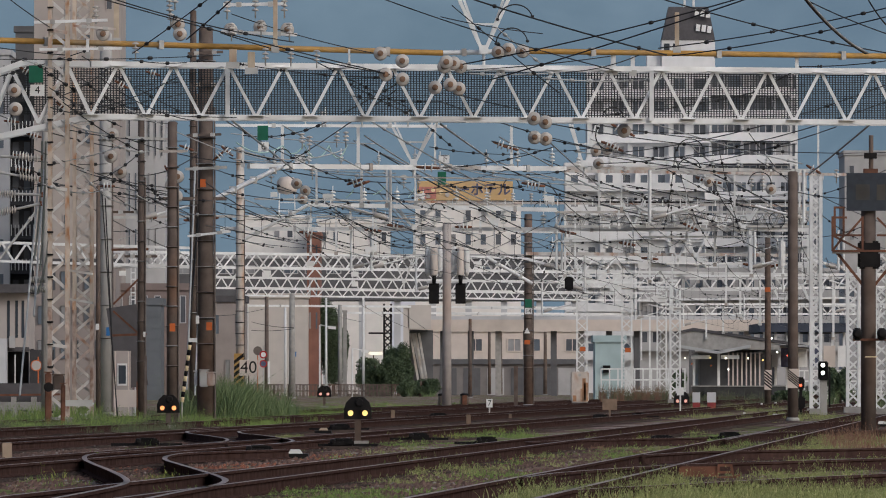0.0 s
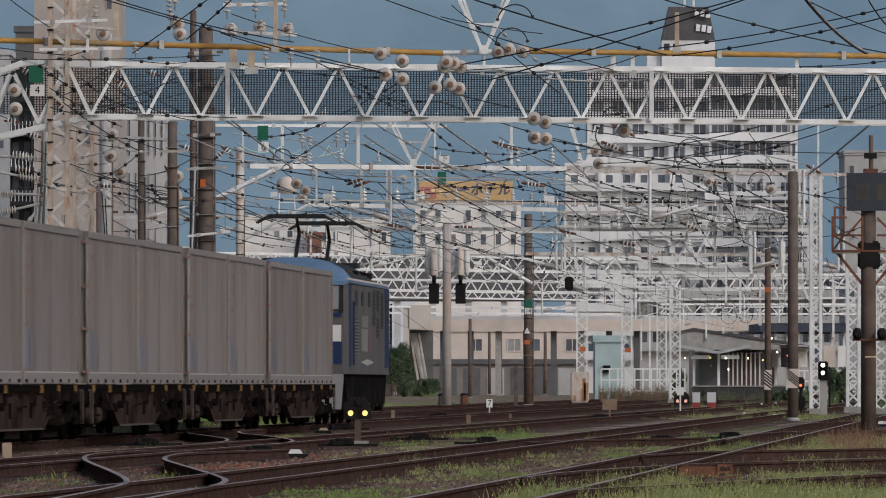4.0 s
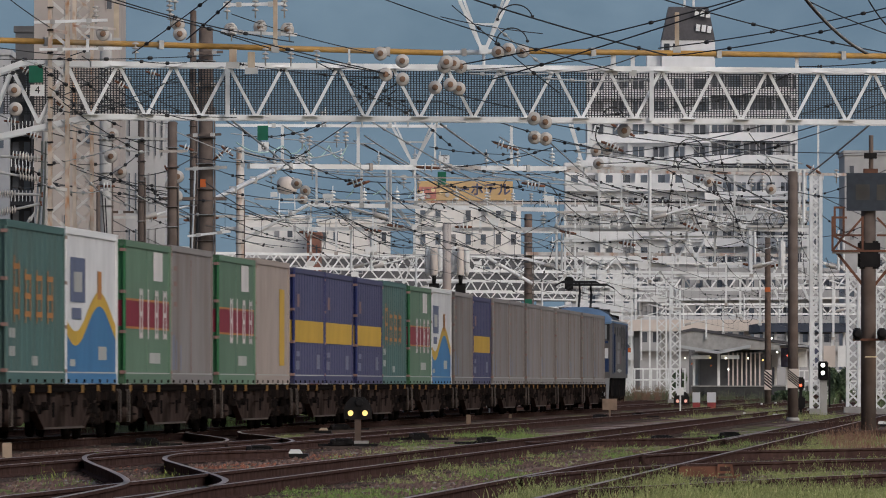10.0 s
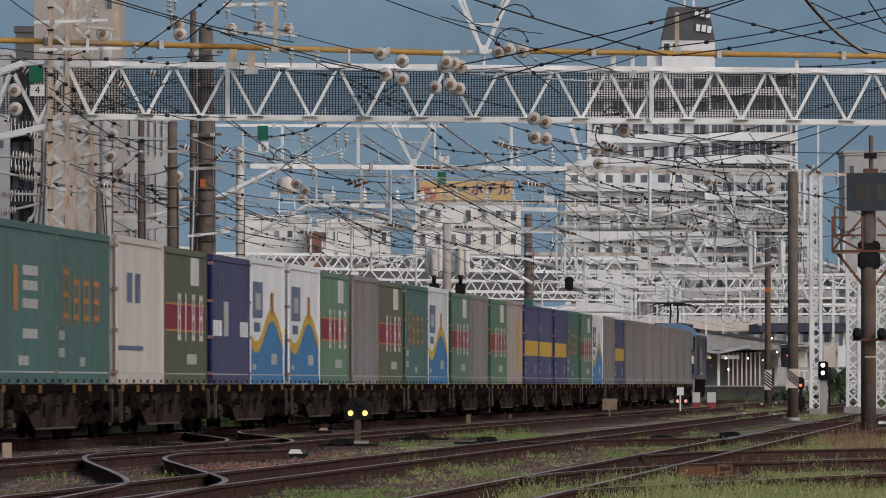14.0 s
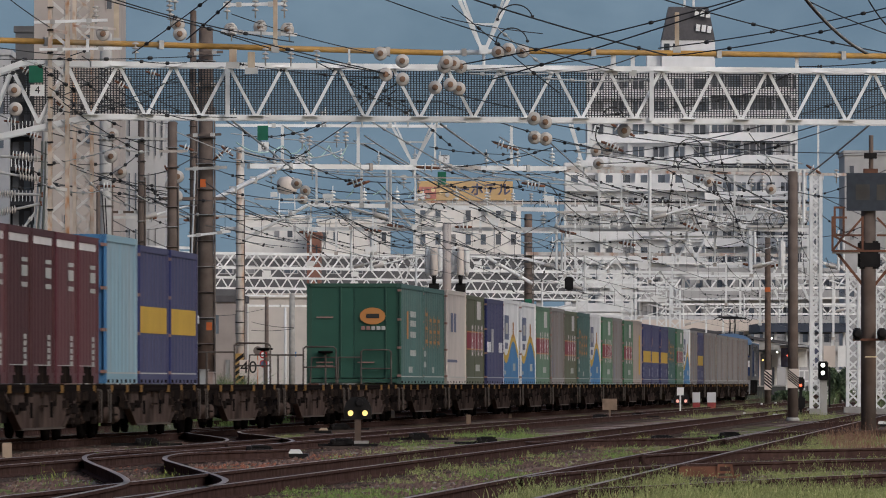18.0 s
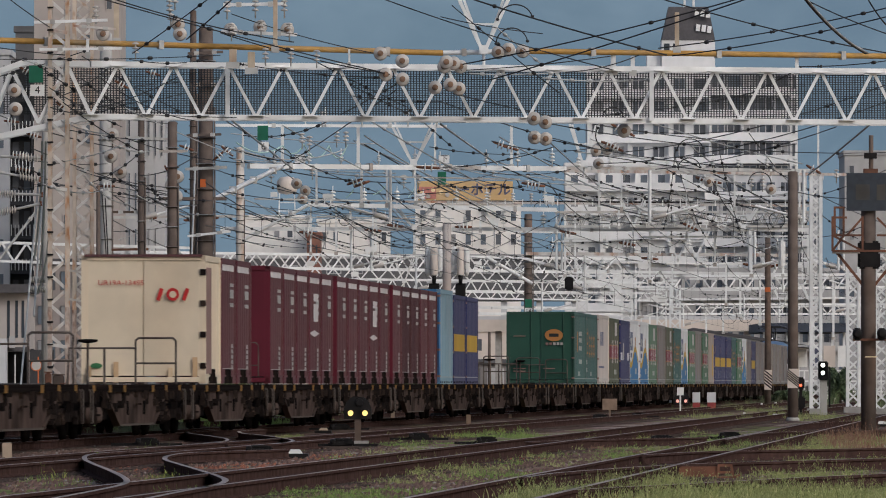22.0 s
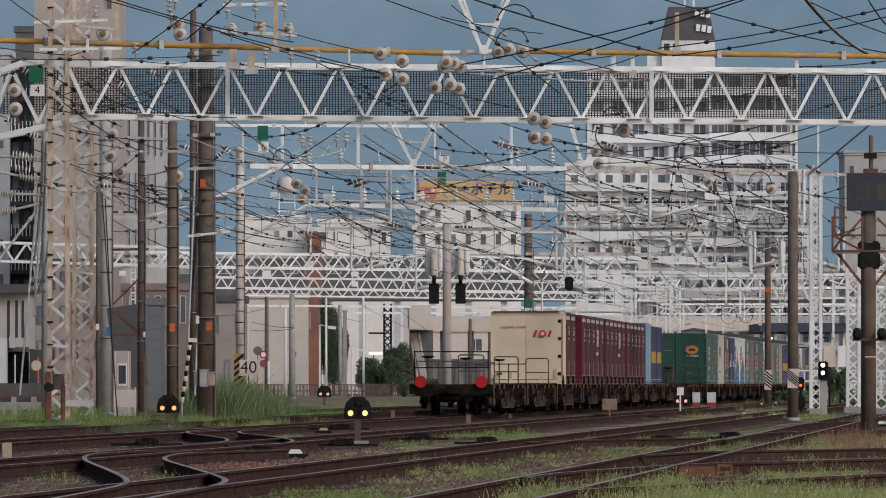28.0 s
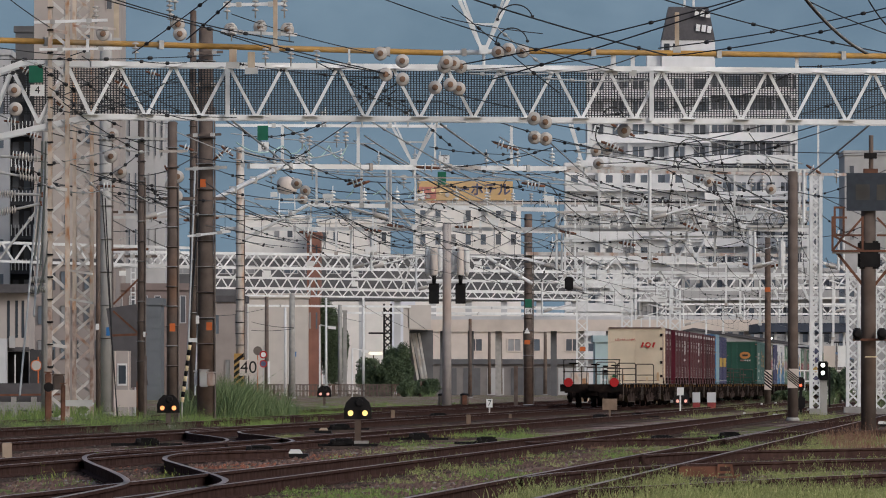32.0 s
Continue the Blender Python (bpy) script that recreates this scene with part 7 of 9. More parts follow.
# switch machines, point covers, marker stones
def switch_machine(x, y, w):
    t = thing("point_machine", (x, y, 0), "black point machine with a lid and rods", "machine", "point machines")
    block("case", -w / 2, w / 2, -.25, .25, .06, .16, BLACK, t, bevel=.03)
    block("lid", -w * .3, w * .36, -.2, .2, .16, .21, BLACK, t, bevel=.02)
    for s in (-.32, .32):
        lathe("rod_end", [(.03, -.3), (.03, -.27)], BLACK, t, axis="y", centre=(s * w, 0, .16), sides=10)
    lathe("motor", [(.04, -w * .2), (.06, -w * .18), (.06, -w * .02), (.04, 0)], BLACK, t, axis="x", centre=(-w * .22, -.2, .14), sides=12)
    block("lock_cover", w * .2, w * .5, -.32, -.2, .08, .2, BLACK, t, bevel=.03)
    bar("rod", (-w * 1.4, 0, .09), (w * 1.4, 0, .09), .05, .05, BLACK, t)
    block("timber", -w * .7, w * .7, -.35, .35, 0, .07, SLEEPER, t)
    return t


switch_machine(-5.29, 169.5, 0.454)
switch_machine(-2.89, 148.96, 0.461)
switch_machine(-1.8, 168.05, 0.46)
switch_machine(-2.5, 228.62, 0.517)
switch_machine(-0.49, 187.25, 0.424)
switch_machine(0.787, 174, 0.414)
switch_machine(-7.74, 255.34, 0.456)
switch_machine(-5.65, 302.48, 0.252)
switch_machine(-0.17, 317.11, 0.566)
switch_machine(4.11, 178.74, 0.468)
switch_machine(6.53, 317.11, 0.491)
switch_machine(5.75, 190.89, 0.455)
switch_machine(4.97, 302.48, 0.54)


def point_cover(x, y, w, material, label):
    t = thing("point_indicator", (x, y, 0), label, "indicator", "point indicators")
    bm = bmesh.new()
    for v in add_box(bm, -w / 2, w / 2, -.2, .2, .08, .08 + w * .28):
        if v.co.z > .1:
            v.co.x *= .62
    part("cover", bm, material, t)
    block("base", -w * 1.0, w * .9, -.25, .25, 0, .08, BLACK, t)
    return t


point_cover(-2.32, 148.96, 0.231, WHITE, "white point cover on a black base")
point_cover(-2.81, 223.43, 0.213, TAN, "tan point cover on a black base")
point_cover(-8.29, 393.22, 0.257, WHITE, "white point cover on a black base")
point_cover(-7.16, 446.83, 0.319, WHITE, "white point cover on a black base")
point_cover(-1.47, 338.98, 0.262, TAN, "tan point cover on a black base")
point_cover(11.14, 317.11, 0.34, WHITE, "white point cover on a black base")
point_cover(11.95, 258.7, 0.277, WHITE, "white point cover on a black base")
point_cover(-25.41, 819.18, 0.536, WHITE, "white point cover on a black base")


def stone(x, y, w, h, material, label, cap=None):
    t = thing("marker_stone", (x, y, 0), label, "marker", "marker stones")
    block("stone", -w / 2, w / 2, -w / 2, w / 2, 0, h, material, t, bevel=w * .08)
    if cap:
        block("painted_top", -w / 2 - .004, w / 2 + .004, -w / 2 - .004, w / 2 + .004, h * .45, h + .004, cap, t)
    return t


stone(-6.79, 147.84, 0.15, 0.255, TAN, "cream concrete marker stone")
stone(0.742, 276.92, 0.132, 0.28, WOOD, "tan wooden marker stub")
stone(2.25, 317.11, 0.113, 0.17, WOOD, "tan wooden marker stub")
stone(-1.65, 312.08, 0.13, 0.316, WOOD, "tan wooden marker stub")
FADED_RED = mat("faded_red_paint", (0.30, 0.045, 0.045), 0.6, 0, 0.15)
stone(11.16, 418.31, 0.324, 0.797, FADED_RED, "red and white buffer marker box", WALL_PALE)
stone(11.83, 418.31, 0.373, 0.797, FADED_RED, "red and white buffer marker box", WALL_PALE)
stone(10.76, 338.98, 0.081, 0.161, WHITE, "small white marker stub")
stone(16.5, 491.52, 0.117, 0.176, WHITE, "small white marker stub")
stone(18.14, 517.38, 0.123, 0.185, WHITE, "small white marker stub")
stone(-8.84, 280.87, 0.15, 2.01, BROWN, "rusty stub post by the cabinet")
stone(-9.01, 280.87, 0.117, 1.25, RUST, "rusty stub post by the cabinet")
stone(3.77, 491.52, 0.205, 2.11, BROWN, "dark stub post by the pole")
stone(15.4, 614.39, 0.146, 2.19, BLACK, "thin dark post by the platform")
stone(1.06, 468.11, 0.223, 0.613, RUST, "rusty stub post by the track")

box = thing("steel_box", (3.3, 117, 0), "rusty open steel box among the weeds", "box")
q = 0.007
block("side_plate", -60 * q, 12 * q, 0, .05, .02, 22 * q, RUST, box)
for a, b in (((12, 2), (14, 24)), ((40, 2), (36, 24)), ((13, 24), (38, 24)), ((14, 12), (40, 12)), ((40, 2), (52, 8))):
    bar("frame_bar", (a[0] * q, 0, a[1] * q), (b[0] * q, 0, b[1] * q), .03, .05, RUST, box)
block("floor_plate", -60 * q, 48 * q, 0, 1.2, .005, .03, RUST, box)


# street signs before the warehouse
st = thing("street_sign_post", (-12.11, 640, 0), "thin post with two round street signs", "sign")
bar("post", (0, 0, 0), (0, 0, 3.76), .08, .08, GALV_OLD, st, "tube")
lathe("ring_sign", [(.26, -.1), (.26, -.07)], RED, st, axis="y", centre=(0, 0, 3.15), sides=20)
lathe("sign_face", [(.17, -.115), (.17, -.1)], WHITE, st, axis="y", centre=(0, 0, 3.15), sides=20)
lathe("ring_sign", [(.26, -.1), (.26, -.07)], RED, st, axis="y", centre=(0, 0, 2.54), sides=20)
lathe("sign_face", [(.19, -.115), (.19, -.1)], SLATE, st, axis="y", centre=(0, 0, 2.54), sides=20)
mi = thing("road_mirror", (-12.53, 642, 0), "round dark road mirror on a post", "mirror")
bar("post", (0, 0, 0), (0, 0, 3.65), .07, .07, ORANGE, mi, "tube")
lathe("mirror_disc", [(.3, -.1), (.26, -.05)], BAND, mi, axis="y", centre=(0, 0, 3.42), sides=20)


# ---- weeds, bushes ----
def leaf_mat(name, col, dry):
    m = bpy.data.materials.new(name)
    m.use_nodes = True
    nt = m.node_tree
    p = nt.nodes["Principled BSDF"]
    geo = nt.nodes.new("ShaderNodeNewGeometry")
    ramp = nt.nodes.new("ShaderNodeValToRGB")
    ramp.color_ramp.elements[0].color = (*(c * .65 for c in col), 1)
    ramp.color_ramp.elements[1].color = (*dry, 1)
    e = ramp.color_ramp.elements.new(.55)
    e.color = (*col, 1)
    nt.links.new(geo.outputs["Random Per Island"], ramp.inputs["Fac"])
    nt.links.new(ramp.outputs["Color"], p.inputs["Base Color"])
    p.inputs["Roughness"].default_value = .7
    p.inputs["Subsurface Weight"].default_value = 0.0
    return m


GRASS = leaf_mat("green_weeds", (0.245, 0.285, 0.095), (0.38, 0.38, 0.17))
LUSH = leaf_mat("lush_grass", (0.165, 0.26, 0.058), (0.27, 0.34, 0.10))
DARKG = leaf_mat("dark_grass", (0.085, 0.108, 0.052), (0.155, 0.155, 0.085))
DRY = leaf_mat("dry_red_weeds", (0.20, 0.105, 0.065), (0.30, 0.19, 0.12))
FLOWER = leaf_mat("yellow_flower_weeds", (0.19, 0.24, 0.05), (0.38, 0.36, 0.09))
LEAVES = leaf_mat("bush_leaves", (0.062, 0.096, 0.046), (0.105, 0.145, 0.07))


def leafy(rng, V, F, cx, cy, rx, ry, n, h):
    """Low plants in clumps: upright stems set with small tilted leaves, and bent blades among them."""
    clumps = max(3, n // 16)
    px, py = rng.uniform(-1, 1, clumps), rng.uniform(-1, 1, clumps)
    size = rng.uniform(.25, 1.2, clumps) ** 1.4
    stems = int(n * .5)
    k = rng.integers(clumps, size=stems)
    sx = cx + px[k] * rx + rng.normal(size=stems) * .12
    sy = cy + py[k] * ry + rng.normal(size=stems) * .3
    sh = h * size[k] * rng.uniform(.5, 1.2, stems)
    lean = rng.normal(size=(stems, 2)) * .14
    for i in range(stems):
        x, y, hh = sx[i], sy[i], sh[i]
        leaves = 10 + int(hh * 44)
        u = rng.random(leaves)
        d = rng.normal(size=(leaves, 3))
        e = rng.normal(size=(leaves, 3)) * .5
        e[:, 2] += 1.3
        s = rng.uniform(.006, .0125, leaves) * (1.3 - u * .6)
        for j in range(leaves):
            w = .024 * (1.1 - u[j])
            c = (x + lean[i, 0] * hh * u[j] + d[j, 0] * w, y + lean[i, 1] * hh * u[j] + d[j, 1] * w, hh * u[j])
            a = e[j] * s[j]
            q = d[j, [1, 2, 0]] * s[j] * .32
            b = len(V)
            V += [(c[0] - a[0], c[1] - a[1], max(0, c[2] - a[2])), (c[0] + q[0], c[1] + q[1], c[2] + q[2]), (c[0] + a[0], c[1] + a[1], c[2] + a[2]), (c[0] - q[0], c[1] - q[1], max(0, c[2] - q[2]))]
            F.append((b, b + 1, b + 2, b + 3))
    blades = int(n * 1.8)
    k = rng.integers(clumps, size=blades)
    bx = cx + px[k] * rx + rng.normal(size=blades) * .16
    by = cy + py[k] * ry + rng.normal(size=blades) * .4
    bh = h * size[k] * rng.uniform(.2, .8, blades)
    bend = rng.normal(size=(blades, 2)) * .28
    for i in range(blades):
        w = .0022 + .002 * (i % 3)
        lx, ly = bend[i] * bh[i]
        b = len(V)
        V += [(bx[i] - w, by[i], 0), (bx[i] + w, by[i], 0), (bx[i] + w * .7 + lx * .4, by[i] + ly * .4, bh[i] * .6), (bx[i] - w * .7 + lx * .4, by[i] + ly * .4, bh[i] * .6), (bx[i] + lx, by[i] + ly, bh[i])]
        F += [(b, b + 1, b + 2, b + 3), (b + 3, b + 2, b + 4)]


def weeds(label, material, patches, name="weed_patch", lean_by=.35):
    """Blades in clumps. patches: (x, y, half width, half depth, blades, height)."""
    rng = np.random.default_rng(7)
    V, F = [], []
    for cx, cy, rx, ry, n, h in patches:
        if h < .6:
            leafy(rng, V, F, cx, cy, rx, ry, n, h)
            continue
        clumps = max(3, n // 14)
        px, py = rng.uniform(-1, 1, clumps), rng.uniform(-1, 1, clumps)
        size = rng.uniform(.35, 1.25, clumps)
        for i in range(int(n * 2.4)):
            k = rng.integers(clumps)
            x = cx + px[k] * rx + rng.normal() * .10
            y = cy + py[k] * ry + rng.normal() * .25
            hh = h * size[k] * rng.uniform(.45, 1.1)
            w = (.002 + .005 * rng.random()) * (h / .3) ** .5
            a = rng.uniform(0, 3.14)
            dx, dy = math.cos(a) * w, math.sin(a) * w
            lx, ly = rng.normal() * hh * lean_by, rng.normal() * hh * lean_by
            b = len(V)
            V += [(x - dx, y - dy, 0), (x + dx, y + dy, 0), (x + dx * .8 + lx * .4, y + dy * .8 + ly * .4, hh * .6),
                  (x - dx * .8 + lx * .4, y - dy * .8 + ly * .4, hh * .6), (x + lx, y + ly, hh)]
            F += [(b, b + 1, b + 2, b + 3), (b + 3, b + 2, b + 4)]
    me = bpy.data.meshes.new(name)
    me.from_pydata(V, [], F)
    me.materials.append(material)
    return tagged(new(name, me), label, "weeds", kind="stuff")


weeds("pale green weeds along the near edge", GRASS, [
    (1.24, 92.0, 0.574, 3.2, 1300, 0.24),
    (2.42, 93.0, 0.582, 3.6, 1700, 0.27),
    (3.82, 93.0, 0.815, 3.6, 2100, 0.25),
    (2.15, 107.61, 0.512, 4.12, 500, 0.2),
    (4.59, 109.45, 0.585, 4.86, 700, 0.2),
    (5.93, 159.96, 0.853, 11.01, 900, 0.2),
    (4.43, 155.29, 0.599, 8.56, 700, 0.16),
    (7.95, 190.18, 1.01, 14.63, 700, 0.2),
    (6.61, 210.02, 1.06, 13.4, 500, 0.15),
    (10.79, 319.17, 2.25, 38.3, 900, 0.3),
    (13.11, 301.62, 1.04, 55.85, 500, 0.3),
    (7.43, 329.97, 1.27, 27.5, 200, 0.2),
    (0.124, 131.34, 0.773, 14.3, 500, 0.14),
    (3.29, 182.24, 0.966, 18.39, 500, 0.12),
    (3.75, 124.77, 0.815, 6.32, 500, 0.14),
    (-0.655, 117.64, 0.488, 8.4, 300, 0.12),
    (5.66, 133.07, 0.633, 5.39, 500, 0.18),
    (-3.44, 422.53, 2.39, 94.85, 300, 0.2),
    (1.33, 144.19, 0.511, 13.11, 250, 0.1),
    (13.72, 455.3, 2.66, 62.08, 700, 0.3)])
weeds("green grass beside the main line", LUSH, [
    (-5.52, 351.09, 2.61, 40, 2600, .3), (-2.75, 491.52, 4.39, 60, 1200, .3)])
weeds("bright low grass between the tracks", LUSH, [
    (-1.19, 95.9, 0.824, 6.52, 1500, 0.08),
    (0.999, 222.29, 0.92, 17.48, 900, 0.16),
    (-0.833, 189.69, 0.563, 10.94, 400, 0.1),
    (-13.68, 798.7, 3.6, 184.31, 300, 0.3),
    (-4.79, 111.52, 0.132, 5.0, 26, 0.13),
    (-4.21, 110.13, 0.327, 4.5, 20, 0.09),
    (-4.95, 147.26, 0.197, 8.79, 80, 0.2),
    (0.661, 116.07, 0.551, 6.83, 300, 0.1),
    (9.56, 202.86, 0.24, 15.6, 200, 0.15),
    (5.48, 184.33, 0.325, 20.48, 300, 0.15)])
weeds("dark grass behind the main line", DARKG, [
    (-8.87, 245.77, 2.31, 27.31, 4200, 0.36),
    (-7.46, 300.57, 1.06, 38.42, 1200, 0.4),
    (-11.58, 347.85, 0.916, 45.37, 700, 0.35),
    (-17.53, 432.1, 1.05, 129.63, 600, 0.3),
    (-6.58, 354.99, 1.7, 81.92, 1500, 0.3),
    (-13.14, 1123.44, 0.439, 842.57, 300, 1.0),
    (13.58, 585.14, 1.34, 117.02, 500, 0.5),
    (18.62, 459.6, 2.08, 102.13, 700, 0.4),
    (17.74, 541.25, 1.74, 73.14, 400, 0.4)])
REED = leaf_mat("grey_green_reeds", (0.115, 0.175, 0.066), (0.20, 0.25, 0.11))
weeds("thick green grass along the main line", LUSH, [
    (-9.9, 236, 2.2, 7, 4200, .34), (-8.0, 262, 1.6, 9, 2600, .42), (-5.9, 270, 1.2, 16, 1500, .32),
    (-5.2, 318, 1.6, 30, 1600, .34), (-11.4, 275, 1.4, 14, 1500, .6)], lean_by=.3)
weeds("tall reedy grass clump by the pole", REED, [
    (-6.75, 292, .55, 5, 900, 1.35), (-6.35, 300, .75, 8, 900, 1.0), (-7.55, 292, .4, 5, 500, 1.2), (-5.7, 310, .9, 8, 700, .75),
    (-7.8, 372.26, 0.997, 55.15, 1500, 1.15),
    (-7.1, 329.97, 0.39, 27.5, 600, 1.3),
    (-8.43, 320.73, 0.209, 18.25, 250, 1.0),
    (-2.26, 918.91, 1.5, 64.11, 500, 1.4),
    (22.17, 541.25, 0.474, 73.14, 200, 1.2)], lean_by=.42)
weeds("dry reddish weeds round the pole foot", DRY, [
    (7.31, 175.23, 0.405, 14, 320, 0.34),
    (8.3, 192, 0.3, 7, 260, 0.5),
    (16.02, 798.7, 0.9, 184.31, 300, 0.9),
    (2.91, 163.85, 0.242, 14.89, 200, 0.1),
    (0.126, 132.45, 0.471, 8, 200, 0.06),
    (5.72, 156.4, 0.65, 7.45, 300, 0.15)])
weeds("dark tangled weeds below the white railing", DARKG, [
    (12.36, 600, 2.32, 8, 900, 1.0), (18.67, 620, 3.32, 8, 700, .7)])
weeds("dead brown stalks below the white railing", DRY, [(12.1, 596, 2.14, 6, 500, 1.15)], lean_by=.2)
weeds("yellow-flowering weeds beside the rails", FLOWER, [
    (0.077, 217.35, 0.386, 16.72, 400, 0.16),
    (-4.75, 115.09, 0.103, 3.0, 24, 0.18),
    (-3.28, 113.75, 0.129, 3.29, 60, 0.16),
    (3.93, 196.93, 0.234, 7.88, 120, 0.18),
    (0.966, 229.12, 0.34, 10.66, 150, 0.14)])


rng_t = np.random.default_rng(21)
tufts, yellow = [], []
for o in (-15.3, -10.7, -6.6, -2.2, 1.0, -12.9, -8.4):
    for _ in range(34):
        y = rng_t.uniform(84, 215)
        q = (o + SLOPE * y + rng_t.normal() * .5, y, rng_t.uniform(.15, .8), rng_t.uniform(.6, 4), int(rng_t.integers(20, 90)), rng_t.uniform(.05, .16))
        if q[0] / y < -.018 and rng_t.random() < .85:
            continue
        (tufts if rng_t.random() < .62 else yellow).append(q)
weeds("low green tufts between the yard tracks", LUSH, tufts)
weeds("sparse straw-coloured tufts in the gravel", GRASS, yellow)


def bush(label, x, y, w, h, deep, n, name="bush", trunk=False):
    """A crown of many small leaf clumps on a forked trunk."""
    t = thing(name, (x, y, 0), label, "bush" if name == "bush" else "tree", "bushes")
    lathe("trunk", [(.16, 0), (.12, h * .4), (.05, h * .75)], BROWN, t, sides=8)
    for i in range(4):
        a = i * 1.7
        bar("limb", (0, 0, h * (.25 + .08 * i)), (math.cos(a) * w * .3, math.sin(a) * deep * .3, h * (.55 + .08 * i)), .07, .07, BROWN, t, "tube")
    rng = np.random.default_rng(int(abs(x) * 13 + h * 7))
    lobes = [(rng.uniform(-.36, .36) * w, rng.uniform(-.3, .3) * deep, h * rng.uniform(.22, .78), rng.uniform(.16, .28)) for _ in range(16)]
    V, F = [], []
    for _ in range(int(n * 3.6)):
        lx, ly, lz, r = lobes[rng.integers(len(lobes))]
        d = rng.normal(size=3)
        d /= np.linalg.norm(d)
        k = rng.uniform(.55, 1.08)
        c = np.array((lx + d[0] * r * w * k, ly + d[1] * r * deep * k, max(.05, lz + d[2] * r * h * k * .9)))
        s = rng.uniform(.06, .14)
        u, v = rng.normal(size=3), rng.normal(size=3)
        u, v = u / np.linalg.norm(u) * s, v / np.linalg.norm(v) * s
        b = len(V)
        V += [tuple(c - u), tuple(c + v * .6), tuple(c + u), tuple(c - v * .6)]
        F.append((b, b + 1, b + 2, b + 3))
    me = bpy.data.meshes.new("crown")
    me.from_pydata(V, [], F)
    me.materials.append(LEAVES)
    o = new("crown", me)
    o.parent = t
    return t


bush("dark rounded shrub by the street", -5.51, 890, 3.28, 4.08, 3.0, 5000, "bush")
bush("dark rounded shrub by the street", -6.91, 900, 2.57, 3.74, 3.0, 3500, "bush")
bush("tall dark tree beside the street", -4.37, 930, 2.77, 5.21, 3.0, 4500, "tree")
bush("tall dark tree beside the street", -11.0, 960, 4.1, 9.9, 3.2, 11000, "tree")
bush("low green shrub by the stairs", -2.02, 870, 3.11, 1.95, 3.0, 2500, "bush")
bush("low green shrub by the stairs", -3.53, 860, 2.05, 1.58, 3.0, 1500, "bush")
bush("green shrub beside the platform", 16.84, 680, 1.05, 2.18, 3.0, 1500, "bush")
bush("green shrub by the signal", 23.37, 560, 1.33, 2.17, 3.0, 2500, "bush")
bush("green shrub behind the signal", 22.73, 620, 2.58, 0.801, 3.0, 1500, "bush")


for x, w in ((-9.75, .30), (-9.35, .36)):
    cp = thing("street_column", (x, 905, 0), "grey concrete column beside the street trees", "column", "street columns")
    block("shaft", -w / 2, w / 2, 0, .5, 0, 8.0, CONCRETE, cp, bevel=.03)
    block("cap", -w / 2 - .05, w / 2 + .05, -.05, .55, 8.0, 8.2, CONCRETE, cp)
for x, y, z in ((-11.3, 870, 6.3), (-8.45, 885, 4.2)):
    sl = thing("street_lamp", (x, y, 0), "white street lamp with a drooping head", "street lamp", "street lamps")
    bar("post", (0, 0, 0), (0, 0, z + .3), .16, .16, WHITE, sl, "tube")
    bar("arm", (0, 0, z + .3), (1.0, 0, z + .1), .09, .09, WHITE, sl, "tube")
    bar("head", (.8, 0, z + .08), (1.5, 0, z), .28, .16, WHITE, sl)
gl = thing("lit_shop_sign", (-7.4, 1010, 3.6), "row of lit warm white street lights", "light")
block("panel", -.5, 1.0, 0, .1, .68, .98, LAMP_SOFT, gl, bevel=.1)
block("panel", -.95, -.2, -.2, -.1, .1, .34, LAMP_SOFT, gl, bevel=.08)
bar("post", (0, .15, -3.6), (0, .15, 1.0), .12, .12, BROWN, gl, "tube")


# ---- the goods train ----
TRAIN = []
W_FRAME = mat("grimy_wagon_frame", (0.014, 0.0112, 0.0105), 0.9, 0, 0.45, 2.5, 0.2, (0.046, 0.031, 0.024), 0.8, 1.3, own=True, spec=0.0)
W_GIRDER = mat("faded_brown_girder", (0.075, 0.054, 0.047), 0.9, 0, 0.3, 1.6, 0.1, (0.034, 0.026, 0.023), 0.95, 0.7, own=True, spec=0.0)
# Darker girder and frame colours, for the first sixteen wagons only.
W_GIRDER_DARKER = mat("darker_brown_girder", (0.046, 0.033, 0.029), 0.9, 0, 0.3, 1.6, 0.1, (0.020, 0.015, 0.013), 0.95, 0.7, own=True, spec=0.0)
W_FRAME_DARKER = mat("darker_wagon_frame", (0.011, 0.009, 0.0085), 0.9, 0, 0.45, 2.5, 0.2, (0.030, 0.020, 0.016), 0.8, 1.3, own=True, spec=0.0)
W_DARK = mat("sooty_running_gear", (0.009, 0.008, 0.008), 0.9, 0, 0.3, 3.0, 0.2, (0.035, 0.026, 0.023), 0.6, 1.0, own=True, spec=0.0)
W_AMBER = mat("amber_marker", (0.20, 0.115, 0.045), 0.6, own=True, spec=0.0)
W_EDGE = mat("worn_steel_edge", (0.095, 0.080, 0.072), 0.6, 0, 0.3, 3.0, 0.1, (0.045, 0.03, 0.026), 0.8, 1.2, own=True, spec=0.0)
DISC_RED = mat("red_tail_disc", (0.42, 0.012, 0.014), 0.5, 0, 0.06, own=True, bump=0)


def joins(ob, back):
    ob["rest"] = RAIL_TOP + ob["lift"]
    TRAIN.append((ob, back))
    return ob


